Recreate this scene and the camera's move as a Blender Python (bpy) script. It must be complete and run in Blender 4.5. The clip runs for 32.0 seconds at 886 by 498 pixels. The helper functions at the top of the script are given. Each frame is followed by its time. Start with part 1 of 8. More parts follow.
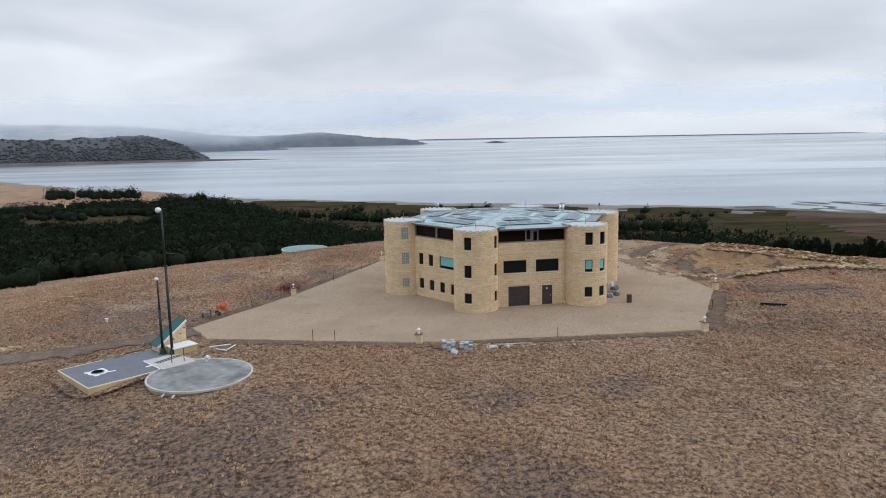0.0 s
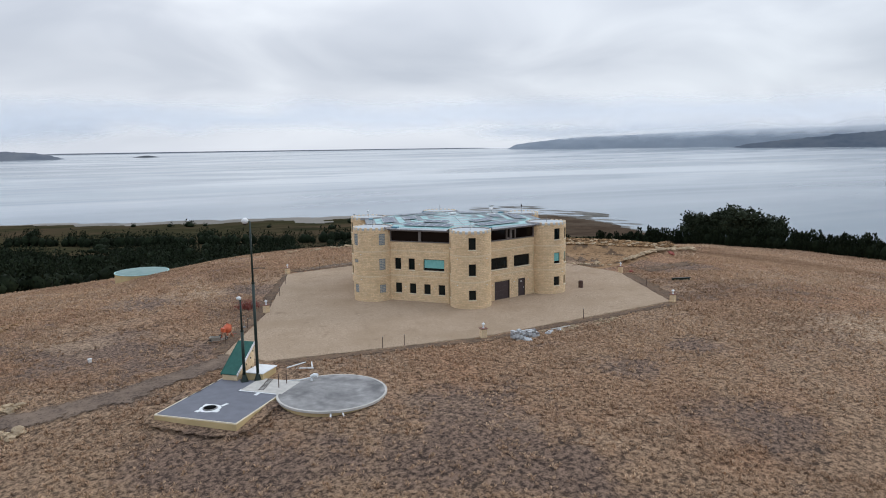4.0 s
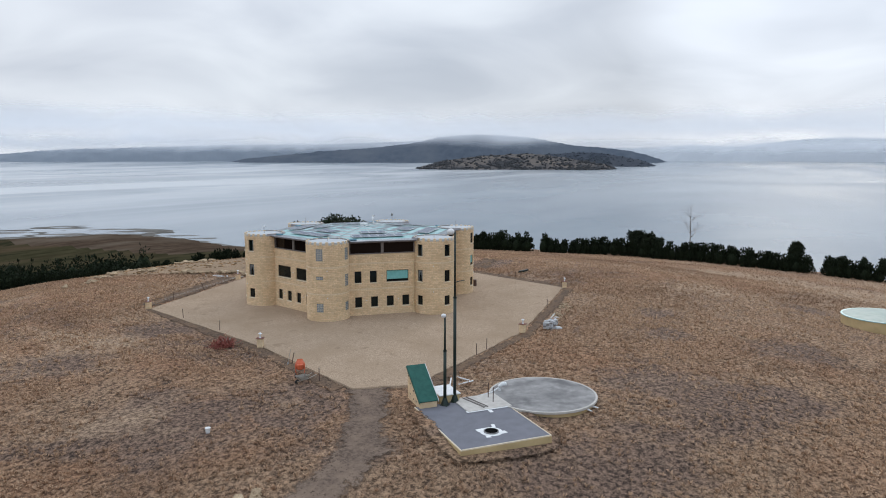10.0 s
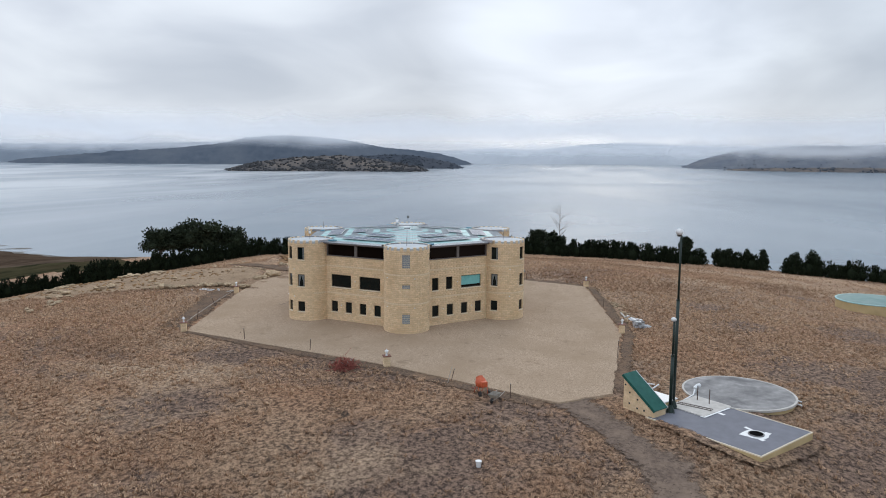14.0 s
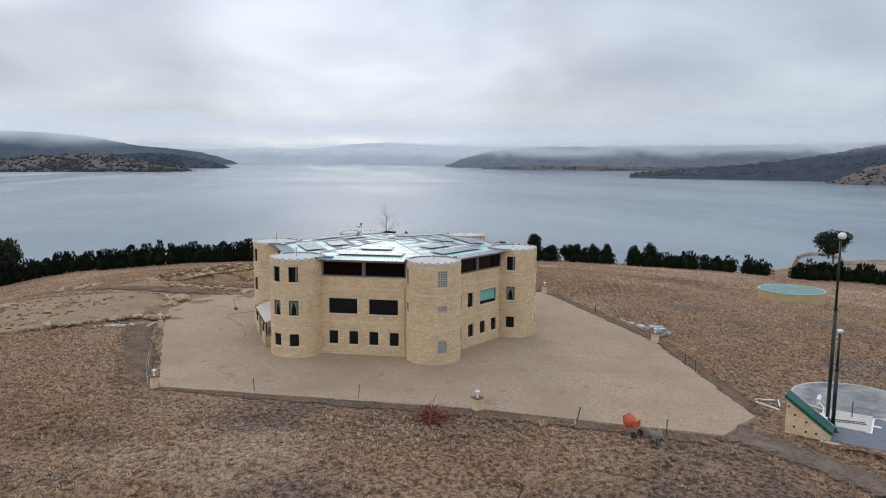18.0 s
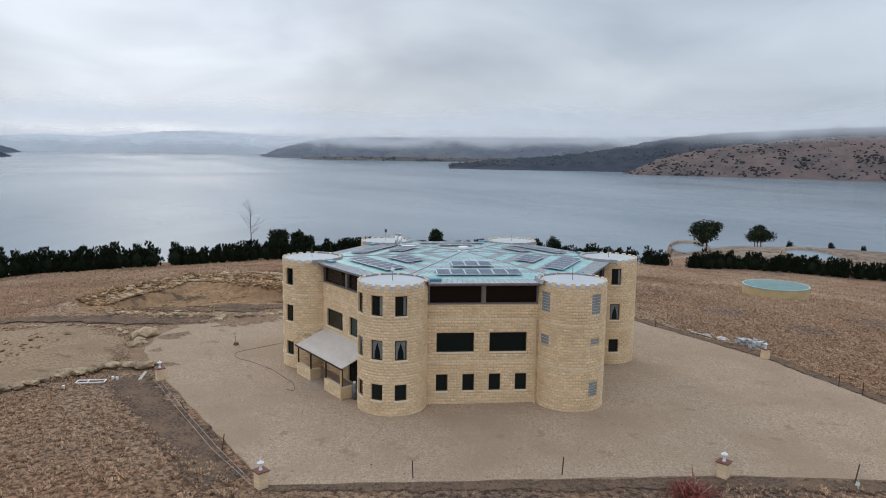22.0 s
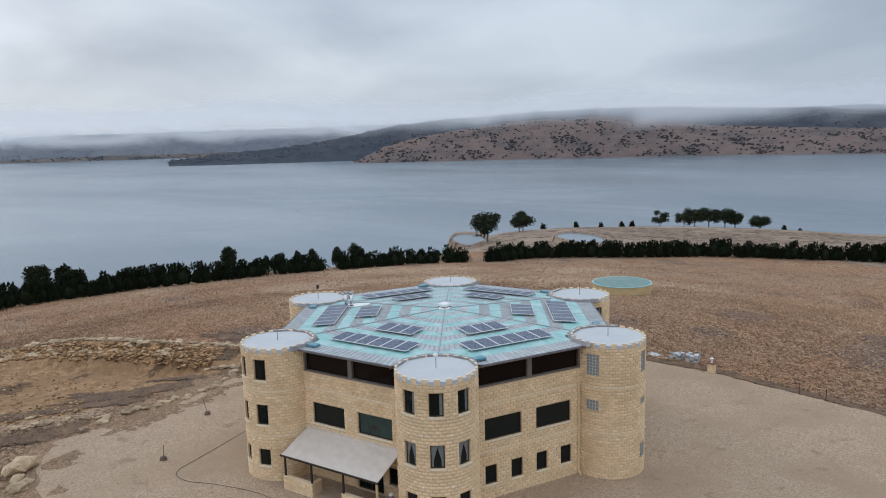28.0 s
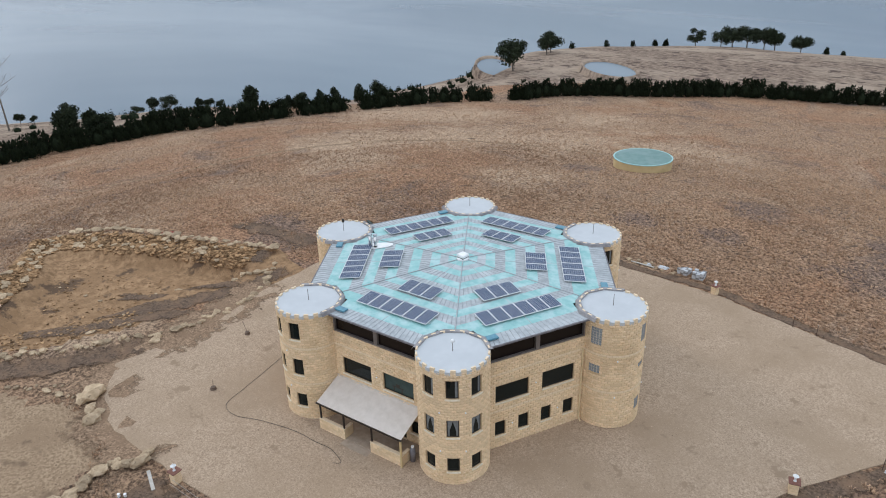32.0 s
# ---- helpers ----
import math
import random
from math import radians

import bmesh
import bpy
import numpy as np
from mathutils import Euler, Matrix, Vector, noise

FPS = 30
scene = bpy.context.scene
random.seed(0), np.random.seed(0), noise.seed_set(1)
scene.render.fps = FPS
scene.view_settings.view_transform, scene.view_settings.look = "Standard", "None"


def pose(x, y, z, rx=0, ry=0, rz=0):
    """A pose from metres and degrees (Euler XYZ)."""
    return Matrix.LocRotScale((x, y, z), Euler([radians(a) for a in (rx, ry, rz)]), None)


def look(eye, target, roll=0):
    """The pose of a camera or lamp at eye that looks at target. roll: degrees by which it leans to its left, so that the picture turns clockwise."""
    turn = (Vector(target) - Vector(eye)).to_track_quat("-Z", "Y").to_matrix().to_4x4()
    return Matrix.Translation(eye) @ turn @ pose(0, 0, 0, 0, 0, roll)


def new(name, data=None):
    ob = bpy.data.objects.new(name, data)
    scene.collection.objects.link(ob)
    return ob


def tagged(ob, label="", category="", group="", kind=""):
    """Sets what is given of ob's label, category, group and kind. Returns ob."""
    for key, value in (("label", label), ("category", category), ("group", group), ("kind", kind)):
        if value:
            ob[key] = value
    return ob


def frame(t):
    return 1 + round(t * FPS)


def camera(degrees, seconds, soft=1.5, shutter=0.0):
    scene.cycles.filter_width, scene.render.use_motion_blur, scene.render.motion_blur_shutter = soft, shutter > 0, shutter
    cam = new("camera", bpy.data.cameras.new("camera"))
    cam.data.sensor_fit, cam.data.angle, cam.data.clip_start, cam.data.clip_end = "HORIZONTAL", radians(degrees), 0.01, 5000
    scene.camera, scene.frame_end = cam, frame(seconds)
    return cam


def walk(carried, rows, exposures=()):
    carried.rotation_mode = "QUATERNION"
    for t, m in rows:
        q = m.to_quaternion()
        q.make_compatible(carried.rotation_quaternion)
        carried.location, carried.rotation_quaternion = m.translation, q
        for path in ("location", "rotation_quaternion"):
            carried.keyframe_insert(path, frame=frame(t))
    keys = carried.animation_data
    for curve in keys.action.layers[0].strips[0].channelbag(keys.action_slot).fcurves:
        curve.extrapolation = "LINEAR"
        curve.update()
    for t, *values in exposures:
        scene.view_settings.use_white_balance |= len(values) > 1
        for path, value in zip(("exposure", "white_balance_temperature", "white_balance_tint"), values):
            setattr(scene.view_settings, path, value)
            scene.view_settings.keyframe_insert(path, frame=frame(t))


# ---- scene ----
cam = camera(63.70, 32.0, soft=1.0)
ROWS = [
    (0.0, 0.652, -0.515, 18.697, 0.104, -8.937, 1.033),
    (0.5, -4.051, -1.140, 18.689, -3.491, -8.886, 1.018),
    (1.0, -8.834, -1.403, 18.679, -7.214, -8.813, 1.002),
    (1.5, -13.607, -1.235, 18.668, -10.685, -8.736, 0.972),
    (2.0, -18.305, -0.714, 18.654, -13.964, -8.673, 0.927),
    (2.5, -22.902, 0.145, 18.635, -17.228, -8.571, 0.895),
    (3.0, -27.372, 1.367, 18.570, -20.427, -8.480, 0.855),
    (3.5, -31.670, 2.852, 18.498, -23.762, -8.347, 0.845),
    (5.5, -47.515, 11.292, 18.349, -36.596, -7.943, 0.640),
    (6.0, -51.087, 14.002, 18.295, -39.978, -7.846, 0.563),
    (6.5, -54.397, 16.862, 18.281, -43.316, -7.782, 0.439),
    (7.0, -57.532, 19.893, 18.266, -46.659, -7.691, 0.328),
    (7.5, -60.449, 23.075, 18.252, -50.140, -7.624, 0.271),
    (8.0, -63.214, 26.409, 18.285, -53.589, -7.562, 0.188),
    (8.5, -65.784, 29.875, 18.303, -56.937, -7.524, 0.118),
    (9.0, -68.181, 33.409, 18.310, -60.226, -7.462, 0.053),
    (9.5, -70.362, 37.035, 18.306, -63.275, -7.396, 0.022),
    (10.0, -72.297, 40.755, 18.305, -65.984, -7.382, -0.022),
    (10.5, -73.995, 44.530, 18.320, -68.580, -7.367, -0.084),
    (11.0, -75.466, 48.342, 18.279, -71.212, -7.356, -0.092),
    (11.5, -76.551, 52.194, 18.259, -73.157, -7.347, -0.083),
    (12.0, -77.263, 55.981, 18.189, -74.175, -7.325, -0.119),
    (12.5, -77.626, 59.694, 18.137, -74.890, -7.310, -0.249),
    (13.0, -77.667, 63.256, 18.043, -77.840, -7.240, -0.280),
    (13.5, -77.393, 66.906, 17.936, -80.290, -7.196, -0.318),
    (14.0, -76.809, 70.446, 17.861, -81.278, -7.188, -0.381),
    (14.5, -76.032, 73.834, 17.744, -82.635, -7.123, -0.429),
    (15.0, -75.073, 77.115, 17.676, -85.142, -7.087, -0.435),
    (15.5, -73.920, 80.376, 17.560, -88.104, -7.009, -0.401),
    (17.5, -67.605, 92.432, 17.532, -97.610, -7.073, -0.420),
    (18.0, -65.701, 95.197, 17.579, -99.864, -7.110, -0.418),
    (18.5, -63.621, 97.872, 17.669, -101.856, -7.181, -0.474),
    (19.0, -61.416, 100.437, 17.730, -103.505, -7.265, -0.494),
    (19.5, -59.044, 102.852, 17.763, -105.444, -7.346, -0.528),
    (20.0, -56.592, 105.247, 17.789, -108.109, -7.425, -0.518),
    (20.5, -53.997, 107.602, 17.809, -110.243, -7.536, -0.594),
    (21.0, -51.261, 109.859, 17.781, -111.251, -7.631, -0.708),
    (21.5, -48.385, 112.060, 17.725, -112.398, -7.694, -0.777),
    (22.0, -45.477, 114.189, 17.573, -114.565, -7.727, -0.848),
    (22.5, -42.454, 116.290, 17.338, -117.633, -7.722, -0.864),
    (23.0, -39.298, 118.365, 17.098, -120.932, -7.682, -0.851),
    (23.5, -36.075, 120.435, 16.891, -124.662, -7.589, -0.747),
    (24.0, -32.877, 122.341, 16.920, -124.928, -7.559, -0.342),
    (24.5, -30.555, 123.711, 16.867, -124.785, -7.636, 0.041),
    (25.0, -29.139, 124.466, 16.814, -127.436, -7.745, 0.486),
    (25.5, -28.531, 125.015, 16.837, -135.077, -7.922, 1.051),
    (27.5, -28.027, 125.259, 19.814, -136.611, -8.360, 1.404),
    (28.0, -28.086, 125.190, 21.717, -136.351, -8.658, 1.490),
    (28.5, -28.172, 125.116, 23.593, -136.103, -10.107, 1.513),
    (29.0, -28.256, 125.023, 25.550, -135.853, -12.588, 1.521),
    (29.5, -28.327, 124.998, 27.509, -135.597, -15.143, 1.494),
    (30.0, -28.372, 124.996, 29.288, -135.346, -17.603, 1.454),
    (30.5, -28.437, 124.973, 31.065, -135.072, -19.982, 1.407),
    (31.0, -28.526, 125.006, 32.697, -134.798, -22.350, 1.355),
    (31.5, -28.445, 124.861, 33.487, -134.583, -24.675, 1.301),
    (32.0, -27.826, 124.133, 33.802, -134.357, -24.863, 1.275),
]
EXPOSURES = ((0.0, 0.05), (9.0, 0.0), (14.0, 0.03), (20.0, -0.07), (25.0, -0.04), (28.0, 0.0), (29.5, 0.05), (31.0, 0.19), (32.0, 0.22))
walk(cam, [(t, pose(x, y, z, 90 + pitch, roll, yaw)) for t, x, y, z, yaw, pitch, roll in ROWS], EXPOSURES)

# ---- light: an overcast sky, brighter overhead, and a weak veiled sun ----
SUN_UP, SUN_TURN = radians(24), radians(94)
world = bpy.data.worlds.new("overcast_sky")
scene.world = world
world.use_nodes = True
wn, wl = world.node_tree.nodes, world.node_tree.links
wn.clear()


def wnode(kind, **kw):
    n = wn.new(kind)
    for k, v in kw.items():
        n.inputs[k].default_value = v
    return n


w_out, w_bg = wnode("ShaderNodeOutputWorld"), wnode("ShaderNodeBackground")
w_sky = wnode("ShaderNodeTexSky")
w_sky.sky_type, w_sky.sun_disc, w_sky.sun_elevation, w_sky.sun_rotation = "NISHITA", False, SUN_UP, SUN_TURN
w_co = wnode("ShaderNodeTexCoord")
w_sep = wnode("ShaderNodeSeparateXYZ")
wl.new(w_co.outputs["Generated"], w_sep.inputs[0])
# cloud deck: the direction laid flat onto a plane far overhead
w_up = wnode("ShaderNodeMath")
w_up.operation, w_up.use_clamp = "ADD", False
w_up.inputs[1].default_value = 0.26
wl.new(w_sep.outputs["Z"], w_up.inputs[0])
w_mx = wnode("ShaderNodeMath")
w_mx.operation = "MAXIMUM"
w_mx.inputs[1].default_value = 0.08
wl.new(w_up.outputs[0], w_mx.inputs[0])
w_div = wnode("ShaderNodeVectorMath")
w_div.operation = "DIVIDE"
w_cmb = wnode("ShaderNodeCombineXYZ")
for s in "XYZ":
    wl.new(w_mx.outputs[0], w_cmb.inputs[s])
wl.new(w_co.outputs["Generated"], w_div.inputs[0])
wl.new(w_cmb.outputs[0], w_div.inputs[1])


def wnoise(scale, detail, rough, distort, offset):
    m = wnode("ShaderNodeMapping")
    m.inputs["Location"].default_value = offset
    n = wnode("ShaderNodeTexNoise", Scale=scale, Detail=detail, Roughness=rough, Distortion=distort)
    wl.new(w_div.outputs[0], m.inputs[0])
    wl.new(m.outputs[0], n.inputs["Vector"])
    return n


w_n1 = wnoise(1.5, 4.0, 0.45, 0.5, (2.3, 7.1, 0.4))
w_n2 = wnoise(0.6, 2.0, 0.5, 0.3, (11.3, 4.6, 1.4))
w_mix = wnode("ShaderNodeMath")
w_mix.operation = "MULTIPLY_ADD"
w_mix.inputs[1].default_value = 0.55
w_half = wnode("ShaderNodeMath")
w_half.operation = "MULTIPLY"
w_half.inputs[1].default_value = 0.45
wl.new(w_n2.outputs["Fac"], w_half.inputs[0])
wl.new(w_n1.outputs["Fac"], w_mix.inputs[0])
wl.new(w_half.outputs[0], w_mix.inputs[2])
w_ramp = wnode("ShaderNodeValToRGB")
el = w_ramp.color_ramp.elements
el[0].position, el[0].color = 0.38, (0.425, 0.475, 0.56, 1)
el[1].position, el[1].color = 0.63, (0.68, 0.735, 0.81, 1)
e = el.new(0.5)
e.color = (0.54, 0.59, 0.672, 1)
wl.new(w_mix.outputs[0], w_ramp.inputs[0])
# thin the deck's contrast into the pale haze towards the horizon
w_hz = wnode("ShaderNodeMapRange")
w_hz.inputs["From Min"].default_value, w_hz.inputs["From Max"].default_value = 0.0, 0.12
w_hz.inputs["To Min"].default_value, w_hz.inputs["To Max"].default_value = 0.35, 1.0
wl.new(w_sep.outputs["Z"], w_hz.inputs["Value"])
w_hmix = wnode("ShaderNodeMix")
w_hmix.data_type = "RGBA"
wl.new(w_hz.outputs[0], w_hmix.inputs[0])
w_hmix.inputs[6].default_value = (0.575, 0.63, 0.715, 1)
wl.new(w_ramp.outputs[0], w_hmix.inputs[7])
# overcast luminance grows with height
w_lum = wnode("ShaderNodeMapRange")
w_lum.inputs["From Min"].default_value, w_lum.inputs["From Max"].default_value = 0.12, 1.0
w_lum.inputs["To Min"].default_value, w_lum.inputs["To Max"].default_value = 1.0, 1.9
wl.new(w_sep.outputs["Z"], w_lum.inputs["Value"])
w_mul = wnode("ShaderNodeVectorMath")
w_mul.operation = "SCALE"
wl.new(w_hmix.outputs[2], w_mul.inputs[0])
wl.new(w_lum.outputs[0], w_mul.inputs["Scale"])
w_skys = wnode("ShaderNodeVectorMath")
w_skys.operation = "SCALE"
w_skys.inputs["Scale"].default_value = 0.005
wl.new(w_sky.outputs[0], w_skys.inputs[0])
# a thin bright spot in the deck below the sun
w_dot = wnode("ShaderNodeVectorMath")
w_dot.operation = "DOT_PRODUCT"
wl.new(w_co.outputs["Generated"], w_dot.inputs[0])
THIN_UP, THIN_TURN = radians(8.5), radians(93.5)
w_dot.inputs[1].default_value = (math.cos(THIN_UP) * math.sin(THIN_TURN), math.cos(THIN_UP) * math.cos(THIN_TURN), math.sin(THIN_UP))
w_glow = wnode("ShaderNodeMapRange")
w_glow.interpolation_type = "SMOOTHSTEP"
w_glow.inputs["From Min"].default_value, w_glow.inputs["From Max"].default_value = 0.966, 0.9975
w_glow.inputs["To Min"].default_value, w_glow.inputs["To Max"].default_value = 1.0, 1.30
w_warp = wnode("ShaderNodeMath")
w_warp.operation = "MULTIPLY_ADD"
w_warp.inputs[1].default_value = 0.022
w_off = wnode("ShaderNodeMath")
w_off.operation = "SUBTRACT"
w_off.inputs[1].default_value = 0.0115
wl.new(w_dot.outputs["Value"], w_off.inputs[0])
wl.new(w_n1.outputs["Fac"], w_warp.inputs[0])
wl.new(w_off.outputs[0], w_warp.inputs[2])
wl.new(w_warp.outputs[0], w_glow.inputs["Value"])
# and the deck thins towards the open north
w_nor = wnode("ShaderNodeMapRange")
w_nor.inputs["From Min"].default_value, w_nor.inputs["From Max"].default_value = -1.0, 1.0
w_nor.inputs["To Min"].default_value, w_nor.inputs["To Max"].default_value = -0.17, 0.15
wl.new(w_sep.outputs["Y"], w_nor.inputs["Value"])
w_both = wnode("ShaderNodeMath")
wl.new(w_glow.outputs[0], w_both.inputs[0])
wl.new(w_nor.outputs[0], w_both.inputs[1])
w_lit = wnode("ShaderNodeVectorMath")
w_lit.operation = "SCALE"
wl.new(w_mul.outputs[0], w_lit.inputs[0])
wl.new(w_both.outputs[0], w_lit.inputs["Scale"])
w_add = wnode("ShaderNodeVectorMath")
w_add.operation = "ADD"
# clearer grey to the north, bluer to the south
w_tint = wnode("ShaderNodeVectorMath")
w_tint.operation = "MULTIPLY_ADD"
w_yyy = wnode("ShaderNodeCombineXYZ")
for s in "XYZ":
    wl.new(w_sep.outputs["Y"], w_yyy.inputs[s])
wl.new(w_yyy.outputs[0], w_tint.inputs[0])
w_tint.inputs[1].default_value, w_tint.inputs[2].default_value = (0.04, 0.0, -0.03), (0.987, 1, 1.005)
w_hue = wnode("ShaderNodeVectorMath")
w_hue.operation = "MULTIPLY"
wl.new(w_lit.outputs[0], w_hue.inputs[0])
wl.new(w_tint.outputs[0], w_hue.inputs[1])
wl.new(w_hue.outputs[0], w_add.inputs[0])
wl.new(w_skys.outputs[0], w_add.inputs[1])
wl.new(w_add.outputs[0], w_bg.inputs["Color"])
w_bg.inputs["Strength"].default_value = 1.04
wl.new(w_bg.outputs[0], w_out.inputs[0])

sun = new("sun", bpy.data.lights.new("sun", "SUN"))
sun.data.energy, sun.data.angle, sun.data.color = 0.55, radians(14), (1.0, 0.93, 0.84)
sun.matrix_world = look((0, 0, 0), (-math.cos(SUN_UP) * math.sin(SUN_TURN), -math.cos(SUN_UP) * math.cos(SUN_TURN), -math.sin(SUN_UP)))

# ---- materials ----
def material(name, c1, c2, scale=1.0, rough=0.8, metal=0.0, bump=0.0, detail=6.0, c3=None, big=0.08, fine=None, random_by=None, spec=0.5, stretch=(1, 1, 1), bump_scale=None, vary=0.2, speck=None, span=(0.35, 0.65)):
    """Two colours mixed by grain, a third by broad patches; bump in metres at bump_scale."""
    m = bpy.data.materials.new(name)
    m.use_nodes = True
    nt = m.node_tree
    b = nt.nodes["Principled BSDF"]
    b.inputs["Roughness"].default_value, b.inputs["Metallic"].default_value = rough, metal
    b.inputs["Specular IOR Level"].default_value = spec
    co = nt.nodes.new("ShaderNodeTexCoord")
    mp = nt.nodes.new("ShaderNodeMapping")
    mp.inputs["Scale"].default_value = stretch
    nt.links.new(co.outputs["Object"], mp.inputs[0])

    def tex(s, d, r=0.6):
        n = nt.nodes.new("ShaderNodeTexNoise")
        n.inputs["Scale"].default_value, n.inputs["Detail"].default_value, n.inputs["Roughness"].default_value = s, d, r
        nt.links.new(mp.outputs[0], n.inputs["Vector"])
        return n

    def ramp(src, lo, hi):
        r = nt.nodes.new("ShaderNodeMapRange")
        r.inputs["From Min"].default_value, r.inputs["From Max"].default_value = lo, hi
        nt.links.new(src, r.inputs["Value"])
        return r.outputs[0]

    def mix(fac, a, b2):
        x = nt.nodes.new("ShaderNodeMix")
        x.data_type = "RGBA"
        nt.links.new(fac, x.inputs[0])
        for i, v in ((6, a), (7, b2)):
            if isinstance(v, tuple):
                x.inputs[i].default_value = (*v, 1)
            else:
                nt.links.new(v, x.inputs[i])
        return x.outputs[2]

    grain = tex(scale, detail)
    col = mix(ramp(grain.outputs["Fac"], *span), c1, c2)
    if c3:
        col = mix(ramp(tex(scale * big, 5.0).outputs["Fac"], 0.45, 0.66), col, c3)
    if speck:
        for size, tone, share in speck:
            col = mix(ramp(tex(size, 6.0, 0.68).outputs["Fac"], share, share + 0.05), col, tone)
    if random_by:
        src = nt.nodes.new("ShaderNodeObjectInfo" if random_by == "object" else "ShaderNodeNewGeometry")
        out = src.outputs["Random" if random_by == "object" else "Random Per Island"]
        hs = nt.nodes.new("ShaderNodeHueSaturation")
        v = nt.nodes.new("ShaderNodeMapRange")
        v.inputs["To Min"].default_value, v.inputs["To Max"].default_value = 1 - vary, 1 + vary
        nt.links.new(out, v.inputs["Value"])
        nt.links.new(v.outputs[0], hs.inputs["Value"])
        nt.links.new(col, hs.inputs["Color"])
        col = hs.outputs[0]
    nt.links.new(col, b.inputs["Base Color"])
    if bump:
        bn = nt.nodes.new("ShaderNodeBump")
        bn.inputs["Distance"].default_value = bump
        bn.inputs["Strength"].default_value = 0.9
        nt.links.new(tex(bump_scale or scale * 2, 6.0, 0.65).outputs["Fac"], bn.inputs["Height"])
        nt.links.new(bn.outputs[0], b.inputs["Normal"])
    return m


M = {}
# dark specks paint the relief shading of the rock faces into the colour
M["block"] = material("sandstone_block", (0.735, 0.552, 0.345), (0.820, 0.640, 0.428), 5.0, 0.9, bump=0.018, random_by="island", bump_scale=16, vary=0.09, c3=(0.705, 0.522, 0.322), big=0.12, spec=0.15, speck=((11.0, (0.570, 0.418, 0.262), 0.62),), span=(0.40, 0.60))
M["block_piece"] = material("sandstone_block_piece", (0.735, 0.552, 0.345), (0.820, 0.640, 0.428), 5.0, 0.9, bump=0.018, random_by="object", bump_scale=16, vary=0.09, c3=(0.705, 0.522, 0.322), big=0.12, spec=0.15, speck=((11.0, (0.570, 0.418, 0.262), 0.62),), span=(0.40, 0.60))
M["mortar"] = material("mortar", (0.560, 0.412, 0.252), (0.650, 0.490, 0.310), 4.0, 0.95, bump=0.004, spec=0.15)
M["band"] = material("smooth_sandstone_band", (0.738, 0.583, 0.396), (0.824, 0.674, 0.482), 5.0, 0.85, bump=0.01, bump_scale=16, spec=0.2)
M["sill"] = material("pale_concrete_sill", (0.76, 0.66, 0.50), (0.84, 0.745, 0.59), 6.0, 0.8, bump=0.002)
M["frame"] = material("dark_bronze_frame", (0.030, 0.022, 0.018), (0.045, 0.034, 0.028), 8.0, 0.4, 0.3)
M["brown"] = material("brown_fascia", (0.16, 0.13, 0.115), (0.21, 0.175, 0.155), 5.0, 0.45, 0.2)
M["greyframe"] = material("grey_brown_window_frame", (0.15, 0.13, 0.12), (0.20, 0.175, 0.16), 5.0, 0.5, 0.2)
M["white"] = material("white_paint", (0.72, 0.73, 0.73), (0.82, 0.83, 0.83), 3.0, 0.5)
M["deck"] = material("white_roof_membrane", (0.50, 0.525, 0.545), (0.53, 0.555, 0.575), 1.2, 0.75, c3=(0.485, 0.51, 0.53), big=0.6, spec=0.2)
M["teal"] = material("teal_roof_sheet", (0.232, 0.468, 0.462), (0.322, 0.555, 0.545), 1.6, 0.42, 0.0, bump=0.003, c3=(0.415, 0.590, 0.595), big=0.5, spec=0.4)
M["clear"] = material("weathered_clear_roof_sheet", (0.297, 0.325, 0.341), (0.418, 0.446, 0.462), 2.5, 0.38, 0.0, bump=0.003, c3=(0.473, 0.506, 0.522), big=0.4, spec=0.5)
M["solar"] = material("solar_cell", (0.022, 0.048, 0.108), (0.032, 0.068, 0.145), 3.0, 0.32, 0.0, spec=0.5)
M["alu"] = material("aluminium", (0.62, 0.63, 0.64), (0.72, 0.73, 0.74), 6.0, 0.5, 0.4)
M["chrome"] = material("stainless_flue", (0.6, 0.6, 0.6), (0.72, 0.72, 0.72), 6.0, 0.2, 1.0)
M["gutter"] = material("grey_roof_flashing", (0.13, 0.125, 0.135), (0.21, 0.20, 0.21), 3.0, 0.55, 0.0, bump=0.002, spec=0.3)
M["collar"] = material("weathered_grey_flashing", (0.24, 0.23, 0.235), (0.36, 0.345, 0.345), 2.5, 0.6, 0.0, bump=0.002, c3=(0.20, 0.19, 0.195), big=0.6, spec=0.3)
M["bluebox"] = material("blue_grey_rainwater_box", (0.08, 0.22, 0.30), (0.12, 0.30, 0.38), 4.0, 0.4)
M["darkdoor"] = material("dark_plum_door", (0.045, 0.030, 0.032), (0.065, 0.045, 0.046), 3.0, 0.45)
M["awning"] = material("pale_awning_sheet", (0.58, 0.52, 0.46), (0.66, 0.60, 0.54), 2.0, 0.4, bump=0.002)
M["concrete"] = material("weathered_concrete", (0.215, 0.208, 0.205), (0.375, 0.365, 0.355), 0.7, 0.85, bump=0.004, c3=(0.150, 0.146, 0.147), big=0.6, spec=0.2)
M["paleconcrete"] = material("pale_concrete", (0.46, 0.435, 0.40), (0.58, 0.55, 0.51), 2.0, 0.85, bump=0.004, spec=0.2)
M["membrane"] = material("slate_grey_membrane", (0.135, 0.14, 0.165), (0.165, 0.17, 0.20), 1.2, 0.75, bump=0.003)
M["green"] = material("green_painted_metal", (0.010, 0.085, 0.068), (0.018, 0.115, 0.09), 2.5, 0.5, spec=0.3)
